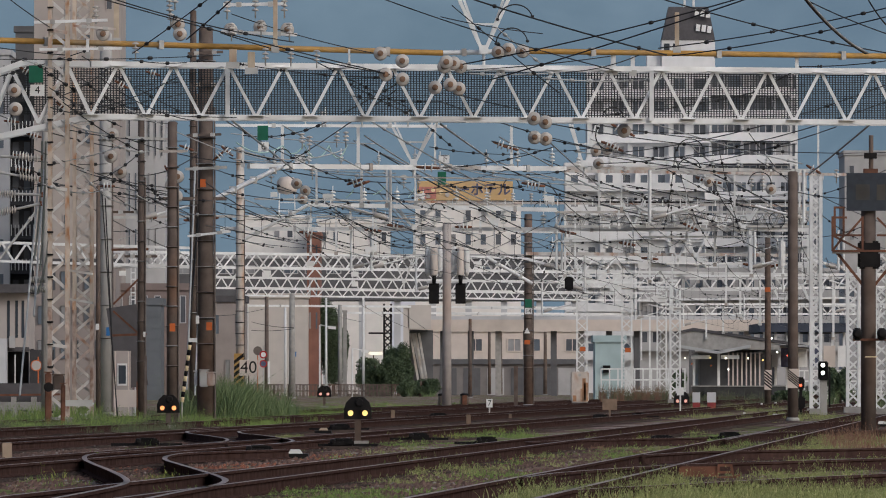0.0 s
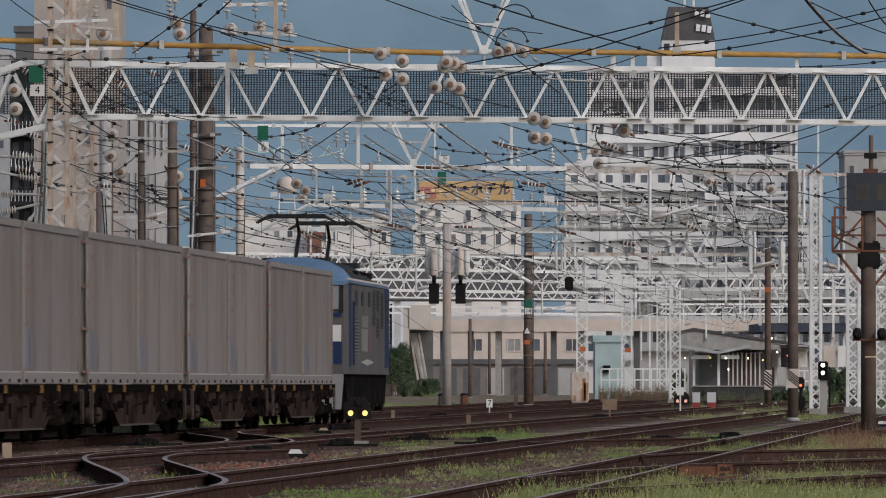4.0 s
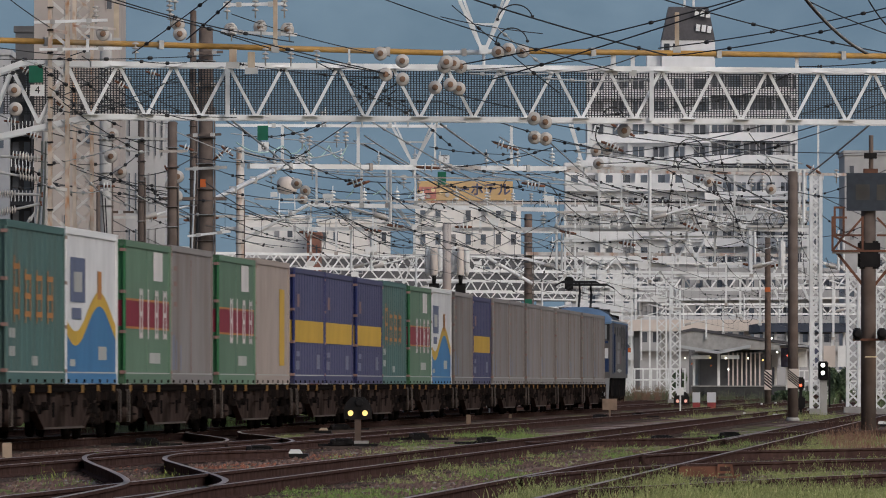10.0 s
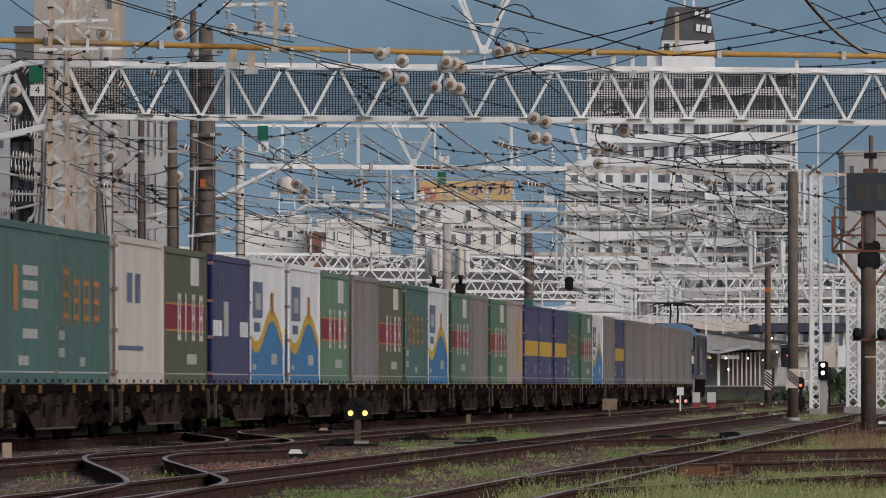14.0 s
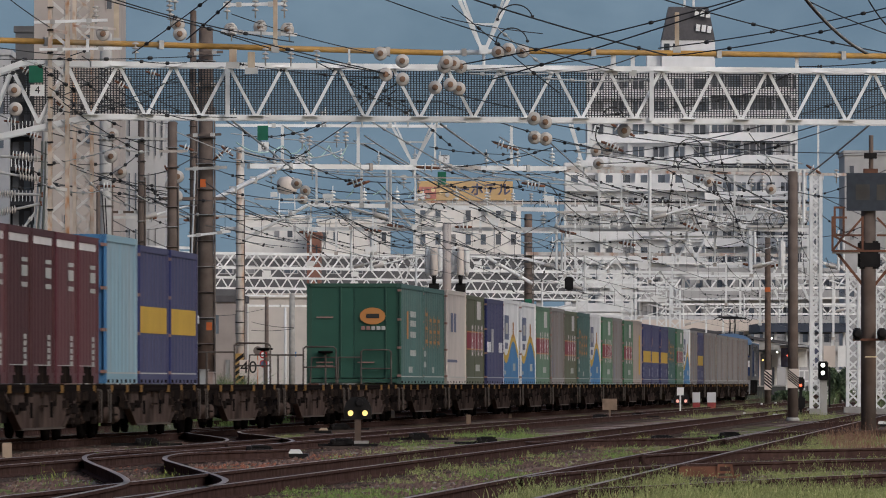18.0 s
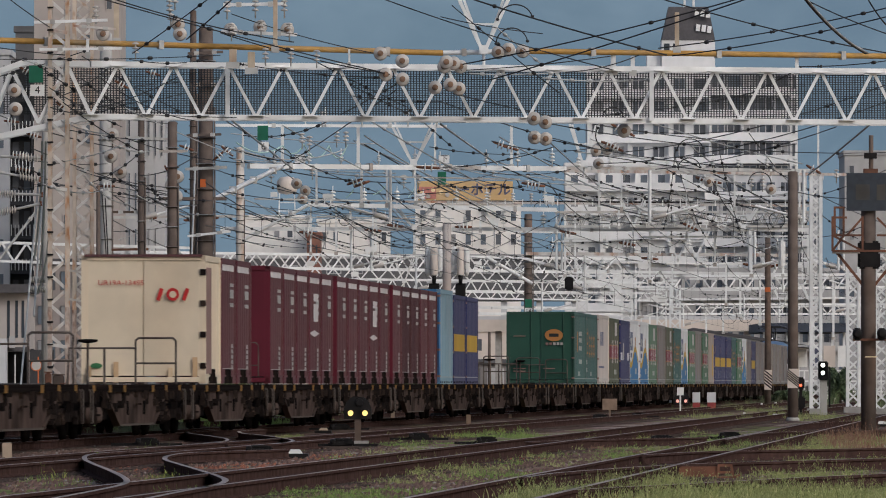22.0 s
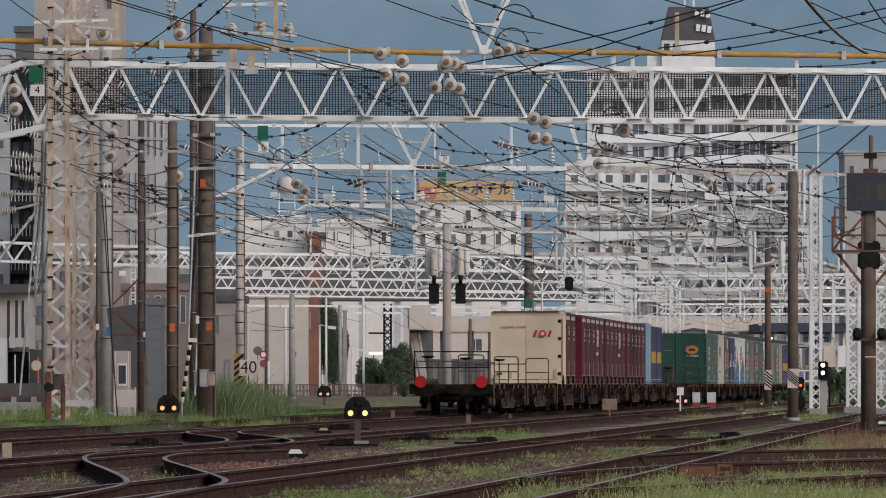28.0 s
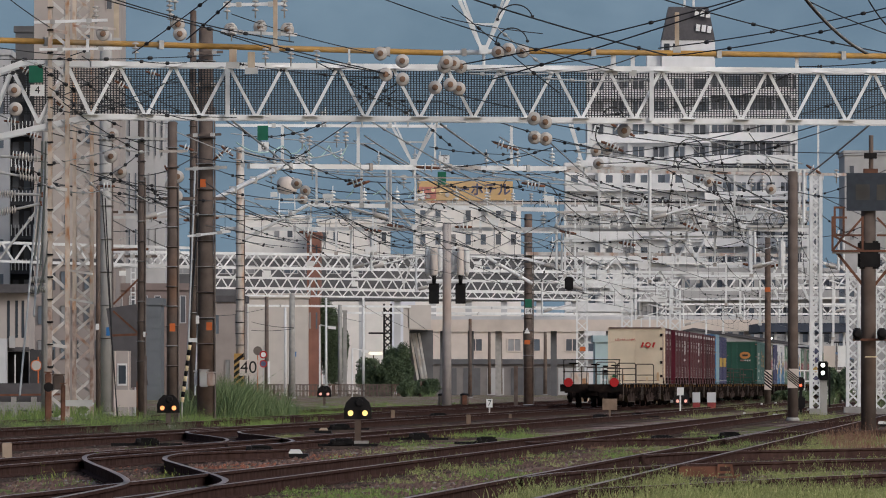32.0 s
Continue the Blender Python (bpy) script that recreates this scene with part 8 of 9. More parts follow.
def prism(name, pts, x0, x1, material, parent, label=""):
    """An outline in the side view, given thickness across the track."""
    bm = bmesh.new()
    f0 = [bm.verts.new((x1, y, z)) for y, z in pts]
    f1 = [bm.verts.new((x0, y, z)) for y, z in pts]
    bm.faces.new(f0), bm.faces.new(f1[::-1])
    for i in range(len(pts)):
        j = (i + 1) % len(pts)
        bm.faces.new((f0[i], f1[i], f1[j], f0[j]))
    bmesh.ops.recalc_face_normals(bm, faces=bm.faces[:])
    return part(name, bm, material, parent, label)


def make_wagon(girder_paint, frame_paint):
    """A container flat wagon, 20 m long; its front end lies at the origin, on the rail head."""
    w = thing("container_wagon", (0, 0, 0), "grimy brown container flat wagon on two bogies", "wagon", "container wagons")
    w["lift"] = 0.0
    for s in (-1, 1):
        bar("side_sill", (s * 1.21, -19.9, .915), (s * 1.21, -.2, .915), .12, .13, frame_paint, w)
        prism("belly_girder", [(-15.6, .85), (-4.6, .85), (-6.7, .25), (-13.5, .25)], min(s * 1.17, s * 1.22), max(s * 1.17, s * 1.22), girder_paint, w)
    bar("girder_flange", (1.20, -13.5, .24), (1.20, -6.7, .24), .13, .035, W_EDGE, w, label="pale worn lower flange")
    for y0, y1, z0, z1 in ((-16.2, -13.6, .84, .25), (-4.0, -6.6, .84, .25)):
        bar("girder_flange", (1.2, y0, z0), (1.2, y1, z1), .13, .05, girder_paint, w)
    # Thin dark plates imitate the shaded holes in the girder web.
    for y in (-8.4, -11.7):
        block("web_opening", 1.222, 1.226, y - .22, y + .22, .42, .68, W_DARK, w)
    for y in (-1.5, -4.4, -7.2, -12.9, -15.7, -18.7):
        block("lock_bracket", 1.245, 1.30, y - .12, y + .12, .84, .97, W_AMBER, w, "ochre lock bracket")
    block("centre_sill", -.25, .25, -19.9, -.2, .5, .9, frame_paint, w)
    for y in (-1.2, -18.8):
        block("cross_member", -1.16, 1.16, y - .25, y + .25, .62, .965, frame_paint, w)
    for y in (-.2, -19.95):
        block("end_beam", -1.3, 1.3, y - .05, y + .05, .68, .985, frame_paint, w)
    block("coupler", -.12, .12, -20.47, -20.07, .72, .92, W_DARK, w)
    for yc in (-3.0, -17.1):
        bm = bmesh.new()
        add_box(bm, -.9, .9, yc - .18, yc + .18, .42, .62)
        bg = part("bogie", bm, W_DARK, w)
        for s in (-1, 1):
            prism("side_frame", [(yc + a, b) for a, b in ((-1.35, .36), (-1.35, .52), (-.7, .62), (.7, .62), (1.35, .52), (1.35, .36), (.6, .36), (.35, .22), (-.35, .22), (-.6, .36))], min(s * .96, s * 1.08), max(s * .96, s * 1.08), frame_paint, bg)
            for q in (-.93, .93):
                lathe("wheel", [(.43, s * .60), (.43, s * .66), (.41, s * .72), (.36, s * .72), (.33, s * .70), (.12, s * .70), (.1, s * .76)], W_DARK, bg, centre=(0, yc + q, .43), axis="x", sides=20)
        for q in (-.93, .93):
            lathe("axle_box", [(.15, .98), (.15, 1.14), (.09, 1.18)], girder_paint, bg, centre=(0, yc + q, .43), axis="x", sides=10)
        bm = bmesh.new()
        for q in (-.16, 0, .16):
            add_lathe(bm, [(.065, .26), (.065, .56)], 8, (1.1, yc + q, 0))
        part("bolster_spring", bm, frame_paint, bg)
    sweep("end_handrail", [[(.2, -19.6, .96), (.2, -19.6, 1.85), (.26, -19.6, 1.9), (.94, -19.6, 1.9), (1.0, -19.6, 1.84), (1.0, -19.6, .96)], [(.2, -19.6, 1.4), (1.0, -19.6, 1.4)]], .022, W_EDGE, w, "rusty end handrail")
    sweep("end_handrail", [[(-1.16, -19.6, .96), (-1.12, -19.6, 1.70), (.2, -19.6, 1.70)], [(-.42, -19.6, .96), (-.42, -19.6, 1.70)], [(-.75, -19.6, .96), (-.75, -19.6, 1.85)]], .024, W_EDGE, w, "rusty end handrail")
    lathe("brake_wheel", [(.06, 1.80), (.2, 1.83), (.2, 1.87), (.06, 1.88)], W_DARK, w, centre=(-.75, -19.6, 0), sides=12)
    sweep("step_iron", [[(1.27, y, .9), (1.3, y, .86), (1.3, y, .3), (1.3, y + .42, .3), (1.3, y + .42, .86), (1.27, y + .42, .9)] for y in (-19.5, -.75)], .014, W_EDGE, w, "bent step iron")
    for y0, y1, z0 in ((-5.6, -4.7, .3), (-16.0, -14.9, .35)):
        block("equipment_box", .55, 1.15, y0, y1, z0, .8, W_DARK, w)
    rng = random.Random(5)
    bm = bmesh.new()
    for i in range(60):
        y, z, x = rng.choice((rng.uniform(-19.4, -14.0), rng.uniform(-6.0, -.6), rng.uniform(-19, -.6))), rng.uniform(.28, .8), rng.uniform(1.23, 1.29)
        k = rng.random()
        if -14 < y < -6:
            z = max(z, .6)
        if k < .5:
            add_box(bm, x - .04, x + .03, y - .07, y + .07, rng.uniform(.6, .78), .87)
        elif k < .75:
            add_box(bm, x - .05, x + .04, y - rng.uniform(.1, .25), y + .15, z - .05, z + rng.uniform(.04, .12))
        else:
            add_box(bm, x - .02, x + .02, y - rng.uniform(.3, .9), y + .4, z, z + .035)
    tagged(part("brake_rigging", bm, frame_paint, w), kind="stuff")
    lathe("air_tank", [(.16, -9.7), (.19, -9.65), (.19, -8.75), (.16, -8.7)], W_DARK, w, centre=(.75, 0, .45), axis="y", sides=12)
    return w


def plate(name, mat_, parent, y0, y1, z0, z1, side=1.231, label=""):
    """A thin painted patch on the container's side that faces the yard."""
    return block(name, side, side + .0025, y0, y1, z0, z1, mat_, parent, label)


def glyph(material, parent, y, w, z0, z1):
    """One illegible character as joined plain strokes."""
    bm = bmesh.new()
    x0, x1, t = 1.2345, 1.2365, .11
    add_box(bm, x0, x1, y, y + t, z0, z1)
    add_box(bm, x0, x1, y + w - t, y + w, z0 + .05, z1 - .08)
    for k in (.12, .45, .8):
        z = z0 + (z1 - z0) * k
        add_box(bm, x0, x1, y - .08, y + w + .08, z, z + .09)
    return part("glyph_bar", bm, material, parent)


def make_container(label, length, height, paint, rear=None, ribs=11, group="freight containers", width=2.5, sill=None):
    """A box container standing on the wagon deck; its front end at the origin, its floor at z = 0."""
    c = thing("freight_container", (0, 0, 0), label, "container", group)
    c["lift"] = 1.0
    height += .09
    w = width / 2
    # the walls are one corrugated sheet
    side = [(w - .028, -length + .05)]
    step = (length - .3) / max(ribs, 1)
    for i in range(ribs + 1 if ribs else 0):
        y = -length + .15 + i * step
        side += [(w - .028, y - .05), (w - .016, y - .02), (w - .016, y + .02), (w - .028, y + .05)]
    side.append((w - .028, -.05))
    outline = side + [(-x, y) for x, y in reversed(side)]
    bm = bmesh.new()
    low = [bm.verts.new((x, y, .16)) for x, y in outline]
    high = [bm.verts.new((x, y, height - .03)) for x, y in outline]
    for i in range(len(outline)):
        j = (i + 1) % len(outline)
        bm.faces.new((low[i], low[j], high[j], high[i]))
    bm.faces.new(low[::-1]), bm.faces.new(high)
    part("body", bm, paint, c)
    if length > 5:
        bar("drip_rail", (w - .012, -length + .1, .19), (w - .012, -.1, .19), .016, .028, MARK_P, c)
    rear = rear or paint
    for s in (-1, 1):
        bar("top_rail", (s * (w - .05), -length, height - .06), (s * (w - .05), 0, height - .06), .10, .12, paint, c)
        bar("bottom_rail", (s * (w - .05), -length, .09), (s * (w - .05), 0, .09), .10, .18, sill or paint, c)
        for y in (-.07, -length + .07):
            bar("corner_post", (s * (w - .06), y, 0), (s * (w - .06), y, height), .14, .14, rear if y < -1 else paint, c)
    bm = bmesh.new()
    add_box(bm, -w + .12, -.01, -length + .005, -length + .05, .16, height - .1)
    part("door_leaf", bm, rear, c)
    bm = bmesh.new()
    add_box(bm, .01, w - .12, -length + .005, -length + .05, .16, height - .1)
    part("door_leaf", bm, rear, c)
    for x in (-.35, .85) if length > 5 else ():
        bar("lock_rod", (x, -length - .02, .1), (x, -length - .02, height - .08), .04, .04, rear, c, "tube")
    bar("door_sill", (-w + .1, -length + .03, .08), (w - .1, -length + .03, .08), .1, .16, rear, c)
    bar("door_header", (-w + .1, -length + .03, height - .05), (w - .1, -length + .03, height - .05), .1, .1, rear, c)
    if length > 5:
        # the outer face of the end frame towards the gap: a weathered drain pipe with clips
        bar("drain_pipe", (w - .02, -length - .035, .25), (w - .02, -length - .035, height - .1), .05, .05, rear, c, "tube")
        bm = bmesh.new()
        for k in (.08, .36, .64, .93):
            add_box(bm, w - .09, w + .012, -length - .075, -length + .16, height * k - .03, height * k + .03)
        tagged(part("pipe_clips", bm, RUSTMARK_P, c), kind="stuff")
        bm = bmesh.new()
        n = 7
        for k in range(n):
            y = -length + .5 + (length - 1) * k / (n - 1)
            add_box(bm, w - .03, w + .004, y - (.12 if k % 2 else .2), y + (.12 if k % 2 else .2), .015, .075)
        tagged(part("fork_pockets", bm, W_FRAME, c), kind="stuff")
    return c


def cpaint(name, col, dirt=None, amount=0.5):
    return mat(name, col, 0.62, 0, 0.07, 1.5, 0.03, dirt or tuple(q * .72 for q in col), amount, 0.5, own=True, streak=3, rand=.09, spec=0.22)


BLUE_END = cpaint("deep_blue_end_paint", (0.026, 0.034, 0.125))
GREEN_END = cpaint("bright_green_end_paint", (0.035, 0.135, 0.055))
MAROON_END = cpaint("crimson_maroon_end_paint", (0.105, 0.012, 0.024))
GREY_END = cpaint("dull_grey_end_paint", (0.30, 0.275, 0.25), (0.10, 0.08, 0.07), .9)
GREY_P = cpaint("grey_container_paint", (0.235, 0.215, 0.21), (0.158, 0.117, 0.098), .95)
BLUE_P = cpaint("faded_blue_container_paint", (0.070, 0.070, 0.136))
GOLD_P = cpaint("gold_stripe_paint", (0.52, 0.33, 0.05))
WHITE_P = cpaint("off_white_container_paint", (0.70, 0.70, 0.71))
AZURE_P = cpaint("azure_container_paint", (0.062, 0.18, 0.36))
GREEN_P = cpaint("leaf_green_container_paint", (0.125, 0.20, 0.137))
TEAL_P = cpaint("teal_container_paint", (0.078, 0.145, 0.136), (0.08, 0.112, 0.098), .8)
BEIGE_P = cpaint("beige_container_paint", (0.36, 0.30, 0.265))
MOSS_P = cpaint("faded_moss_container_paint", (0.11, 0.12, 0.075), (0.12, 0.085, 0.065))
CRIMSON_P = cpaint("crimson_band_paint", (0.20, 0.025, 0.04))
SKYBLUE_P = cpaint("sky_blue_container_paint", (0.22, 0.335, 0.40), (0.30, 0.34, 0.36), .8)
MAROON_P = cpaint("maroon_container_paint", (0.108, 0.044, 0.048), (0.085, 0.042, 0.042), .7)
CREAM_P = cpaint("cream_container_paint", (0.68, 0.58, 0.44), (0.55, 0.42, 0.29))
PALE_P = cpaint("pale_beige_container_paint", (0.56, 0.50, 0.46))
MARK_P = cpaint("pale_mark_paint", (0.42, 0.42, 0.40))
ORANGE_P = cpaint("orange_mark_paint", (0.42, 0.19, 0.06))
BLUEGREY_P = cpaint("blue_grey_mark_paint", (0.20, 0.21, 0.27))
RUSTMARK_P = cpaint("rusty_mark_paint", (0.26, 0.16, 0.14))
PALEMARK_P = cpaint("white_label_paint", (0.60, 0.57, 0.56))
BLACKMARK_P = cpaint("black_mark_paint", (0.03, 0.03, 0.03))
DEEPGREEN_P = cpaint("deep_green_container_paint", (0.026, 0.082, 0.060), (0.04, 0.07, 0.052), .8)
FRAME_P = cpaint("dark_maroon_paint", (0.07, 0.028, 0.03))
SLATE_P = cpaint("slate_mark_paint", (0.12, 0.14, 0.22))
RUSTSTREAK_P = cpaint("thin_rust_streak", (0.50, 0.34, 0.20), (0.62, 0.50, 0.36), .9)

LONG = 9.41


def grey_box():
    c = make_container("plain grey long freight container", LONG, 2.6, GREY_P, rear=GREY_END, ribs=0)
    bar("wall_seam", (1.219, -LONG * .5, .2), (1.219, -LONG * .5, 2.45), .02, .05, RUSTMARK_P, c)
    for i in range(3):
        plate("mark_bar", BLUEGREY_P, c, -LONG + .3 + i * .95, -LONG + (1.0 if i == 0 else .55) + i * .95, .26, .95 - .1 * i)
    for z in (1.9, 1.5, 2.2):
        plate("mark_bar", RUSTMARK_P, c, -LONG + .8, -LONG + 1.5, z, z + .09)
    return c


def blue_box():
    c = make_container("faded blue freight container with a gold stripe", LONG, 2.55, BLUE_P, rear=BLUE_END)
    for y, z, h in ((-LONG + .9, .62, .12), (-LONG + .8, .32, .2), (-2.2, .34, .34)):
        plate("mark_bar", BLUEGREY_P, c, y, y + 1.0, z, z + h)
    plate("mark_bar", RUSTMARK_P, c, -LONG + 1.2, -LONG + 1.9, 1.75, 2.05)
    plate("stripe", GOLD_P, c, -LONG, 0, .95, 1.45, 1.232)
    block("rear_stripe", -1.2, 1.2, -LONG - .012, -LONG - .004, .95, 1.45, GOLD_P, c)
    return c


def banded_box(paint, label, band=CRIMSON_P, mark=MARK_P):
    c = make_container(label, LONG, 2.56, paint, rear=GREEN_END if paint is GREEN_P else None, ribs=2)
    plate("band", band, c, -LONG, -.1, 1.06, 1.54, 1.232)
    for z in (1.02, 1.54):
        plate("band_edge", ORANGE_P, c, -LONG, -.1, z, z + .04, 1.232)
    for i, (y, w) in enumerate(((-6.3, .5), (-4.6, .22), (-3.1, .5), (-1.4, .6))):
        bm = bmesh.new()
        x0, x1 = 1.2348, 1.2368
        add_box(bm, x0, x1, y, y + .2, .84, 1.78)
        if w > .3:
            add_box(bm, x0, x1, y + w, y + w + .18, .84, 1.78)
            for z in (.86, 1.26, 1.66):
                add_box(bm, x0, x1, y, y + w, z, z + .09)
        part("glyph_bar", bm, PALEMARK_P, c)
    plate("mark_bar", mark, c, -4.2, -2.0, .38, .58, 1.232)
    plate("mark_bar", PALEMARK_P, c, -3.4, -1.5, 1.95, 2.5, 1.232)
    block("band_rear", -1.2, 1.2, -LONG - .012, -LONG - .004, 1.06, 1.54, band, c)
    return c


def teal_box():
    c = make_container("teal freight container with orange lettering bars", LONG, 2.58, TEAL_P)
    for i in range(4):
        y = -LONG + 1.3 + i * 1.8
        glyph(ORANGE_P, c, y, .85, 1.0, 1.9 if i else 2.1)
    for y, z in ((-LONG + .6, .75), (-LONG + .6, .45), (-LONG + 4.2, .3)):
        plate("mark_bar", MARK_P, c, y, y + .9, z, z + .16)
    return c


def emblem_box():
    """The teal box at the end of its row: its doors carry an orange oval."""
    c = make_container("dark teal container with an orange oval on its doors", LONG, 2.58, TEAL_P, rear=DEEPGREEN_P)
    e = lathe("emblem", [(.34, -.03), (.34, -.01)], ORANGE_P, c, axis="y", centre=(.50, -LONG - .03, 1.80), sides=28)
    for v in e.data.vertices:
        v.co.z = 1.80 + (v.co.z - 1.80) * .66
    block("emblem_bar", .33, .68, -LONG - .075, -LONG - .062, 1.74, 1.86, BLACKMARK_P, c, bevel=.005)
    for i in range(5):
        block("mark_bar", .20 + i * .135, .30 + i * .135, -LONG - .05, -LONG - .045, 1.43, 1.53, RUSTMARK_P if i < 2 else MARK_P, c)
    for x, z in ((-1.0, .55), (-1.0, .45), (.1, .55), (-1.0, 1.75)):
        block("mark_bar", x, x + .45, -LONG - .05, -LONG - .045, z, z + .035, RUSTMARK_P, c)
    plate("glyph_bar", ORANGE_P, c, -LONG + 2.8, -LONG + 3.5, 1.2, 1.95)
    for z in (1.25, 1.55, 1.8, .75):
        plate("glyph_bar", MARK_P, c, -LONG + 4.2, -LONG + 6.6, z, z + .16)
    plate("mark_bar", MARK_P, c, -LONG + 3.6, -LONG + 5.2, .3, .46)
    return c


def twelve(label, paint, tall=False, globe=False):
    """A short container, five to a wagon: a lettered strip on top, a black fork housing below."""
    c = make_container(label, 3.7, 2.5, paint, rear=MAROON_END if paint is MAROON_P else None, ribs=6, width=2.5, sill=paint)
    cream = paint is CREAM_P
    if not cream:
        plate("top_label", PALEMARK_P, c, -3.35, -.35, 2.34, 2.47, 1.236)
        bm = bmesh.new()
        for z0, z1 in ((2.02, 2.09), (1.78, 1.96), (1.60, 1.68)):
            add_prism(bm, 1.2362, ((-1.35, z0), (-.4, z0), (-.4, z1), (-1.35, z1)))
        for k in range(5):
            add_prism(bm, 1.2362, ((-1.0, .3 + k * .11), (-.55, .3 + k * .11), (-.55, .38 + k * .11), (-1.0, .38 + k * .11)))
        part("number_bars", bm, MARK_P, c)
        plate("foot_line", MARK_P, c, -3.2, -.5, .30, .315, 1.236)
    if tall:
        bm = bmesh.new()
        for z0, z1 in ((1.92, 2.1), (1.45, 1.86)):
            add_prism(bm, 1.2375, ((-2.1, z0), (-.7, z0), (-.7, z1), (-2.1, z1)))
        part("tall_label", bm, PALEMARK_P, c)
        bm = bmesh.new()
        add_prism(bm, 1.2375, ((-3.4, 1.17), (-1.85, 1.09), (-.3, 1.17), (-1.85, 1.25)))
        part("diamond", bm, PALEMARK_P, c)
    if globe:
        block("end_label", -.95, .75, -3.748, -3.743, 1.88, 1.98, PALEMARK_P, c)
        block("poster", -.25, .65, -3.748, -3.743, .92, 1.42, PALEMARK_P, c, "white poster with a blue and green globe")
        lathe("globe", [(.19, -3.752), (.19, -3.749)], SKYBLUE_P, c, axis="y", centre=(.25, 0, 1.22), sides=20)
        lathe("leaf", [(.11, -3.756), (.11, -3.753)], GREEN_END, c, axis="y", centre=(.13, 0, 1.15), sides=14)
    prism("fork_housing", [(-2.85, .0), (-2.85, .14), (-2.45, .14), (-2.45, .30), (-1.25, .30), (-1.25, .14), (-.85, .14), (-.85, .0)], 1.225, 1.252, W_FRAME, c, "black fork housing")
    return c


def cream_box():
    c = twelve("cream twelve-foot container with red lettering", CREAM_P)
    y = -3.748
    for x0, x1, z0, z1, w in ((.30, .38, 1.68, 1.92, .08), (.82, .90, 1.68, 1.92, .08)):
        bar("red_bar", (x0, y, z0), (x1, y, z1), w, .004, RED, c)
    lathe("red_ring", [(.13, -.004), (.13, .002)], RED, c, axis="y", centre=(.6, y, 1.80), sides=20)
    lathe("ring_middle", [(.07, -.003), (.07, .0)], CREAM_P, c, axis="y", centre=(.6, y - .003, 1.80), sides=16)
    cu = bpy.data.curves.new("characters", "FONT")
    cu.body, cu.size, cu.align_x, cu.align_y, cu.extrude = "UR19A-13495", .145, "CENTER", "CENTER", .002
    cu.materials.append(RED)
    o = new("characters", cu)
    o.parent, o.matrix_basis = c, pose(-.45, y, 2.03, 90, 0, 0)
    o.scale = (1.12, 1, 1)
    bar("header_strip", (-1.2, -3.74, 2.585), (1.2, -3.74, 2.585), .05, .05, MAROON_P, c)
    e = lathe("oval_badge", [(.12, -.004), (.12, .0)], GREEN_END, c, axis="y", centre=(-.95, y, .36), sides=18)
    for v in e.data.vertices:
        v.co.z = .36 + (v.co.z - .36) * .45
    for x, z, h in ((-.55, .02, .42), (.55, .02, .3), (1.05, .03, .5), (-1.1, .1, .25)):
        block("rust_streak", x - .05, x + .05, -3.7475, -3.7445, z, z + h, RUSTSTREAK_P, c)
    for k in range(4):
        block("hinge", 1.15, 1.262, -3.73, -3.62, .3 + k * .63, .42 + k * .63, W_FRAME, c)
    block("worn_patch", 1.2505, 1.2535, -3.45, -2.2, .2, 2.35, RUSTMARK_P, c)
    return c


def wave_box():
    """White above, azure below, with a gold wave between."""
    c = make_container("white and azure freight container with a gold wave", LONG, 2.62, WHITE_P, rear=WHITE_P, ribs=0, sill=AZURE_P)

    def curve(y):
        f = (y + LONG) / LONG
        return 1.14 + .36 * math.cos(2 * math.pi * (f - .66) / .92)
    for name, m, dz0, dz1, side in (("azure_field", AZURE_P, None, -.12, 1.232), ("gold_wave", GOLD_P, -.12, .13, 1.2335)):
        bm = bmesh.new()
        n = 44
        for i in range(n):
            y, y2 = -LONG + .08 + (LONG - .16) * i / n, -LONG + .08 + (LONG - .16) * (i + 1) / n
            z, z2 = curve(y), curve(y2)
            add_prism(bm, side, ((y, .17 if dz0 is None else z + dz0), (y2, .17 if dz0 is None else z2 + dz0), (y2, z2 + dz1), (y, z + dz1)))
        part(name, bm, m, c)
    plate("bottle_shape", ORANGE_P, c, -3.55, -2.85, 1.5, 2.0, 1.2352)
    plate("picture_panel", SLATE_P, c, -LONG + 1.0, -LONG + 3.6, 1.42, 2.2, 1.232)
    plate("picture_patch", MARK_P, c, -LONG + 1.6, -LONG + 3.0, 1.6, 1.95, 1.2345)
    plate("mark_bar", SLATE_P, c, -LONG + 1.3, -LONG + 2.9, 1.12, 1.32, 1.232)
    plate("mark_bar", MARK_P, c, -3.4, -1.9, .42, .66, 1.2352)
    plate("mark_bar", MARK_P, c, -LONG + .9, -LONG + 1.8, .3, .42, 1.2352)
    block("azure_rear", -1.2, 1.2, -LONG - .008, -LONG - .001, .16, 1.1, AZURE_P, c)
    block("gold_rear", -1.2, 1.2, -LONG - .008, -LONG - .001, 1.1, 1.24, GOLD_P, c)
    return c


def add_prism(bm, side, quad):
    a = [bm.verts.new((side, y, z)) for y, z in quad]
    bm.faces.new(a)
    bmesh.ops.recalc_face_normals(bm, faces=bm.faces[-1:])


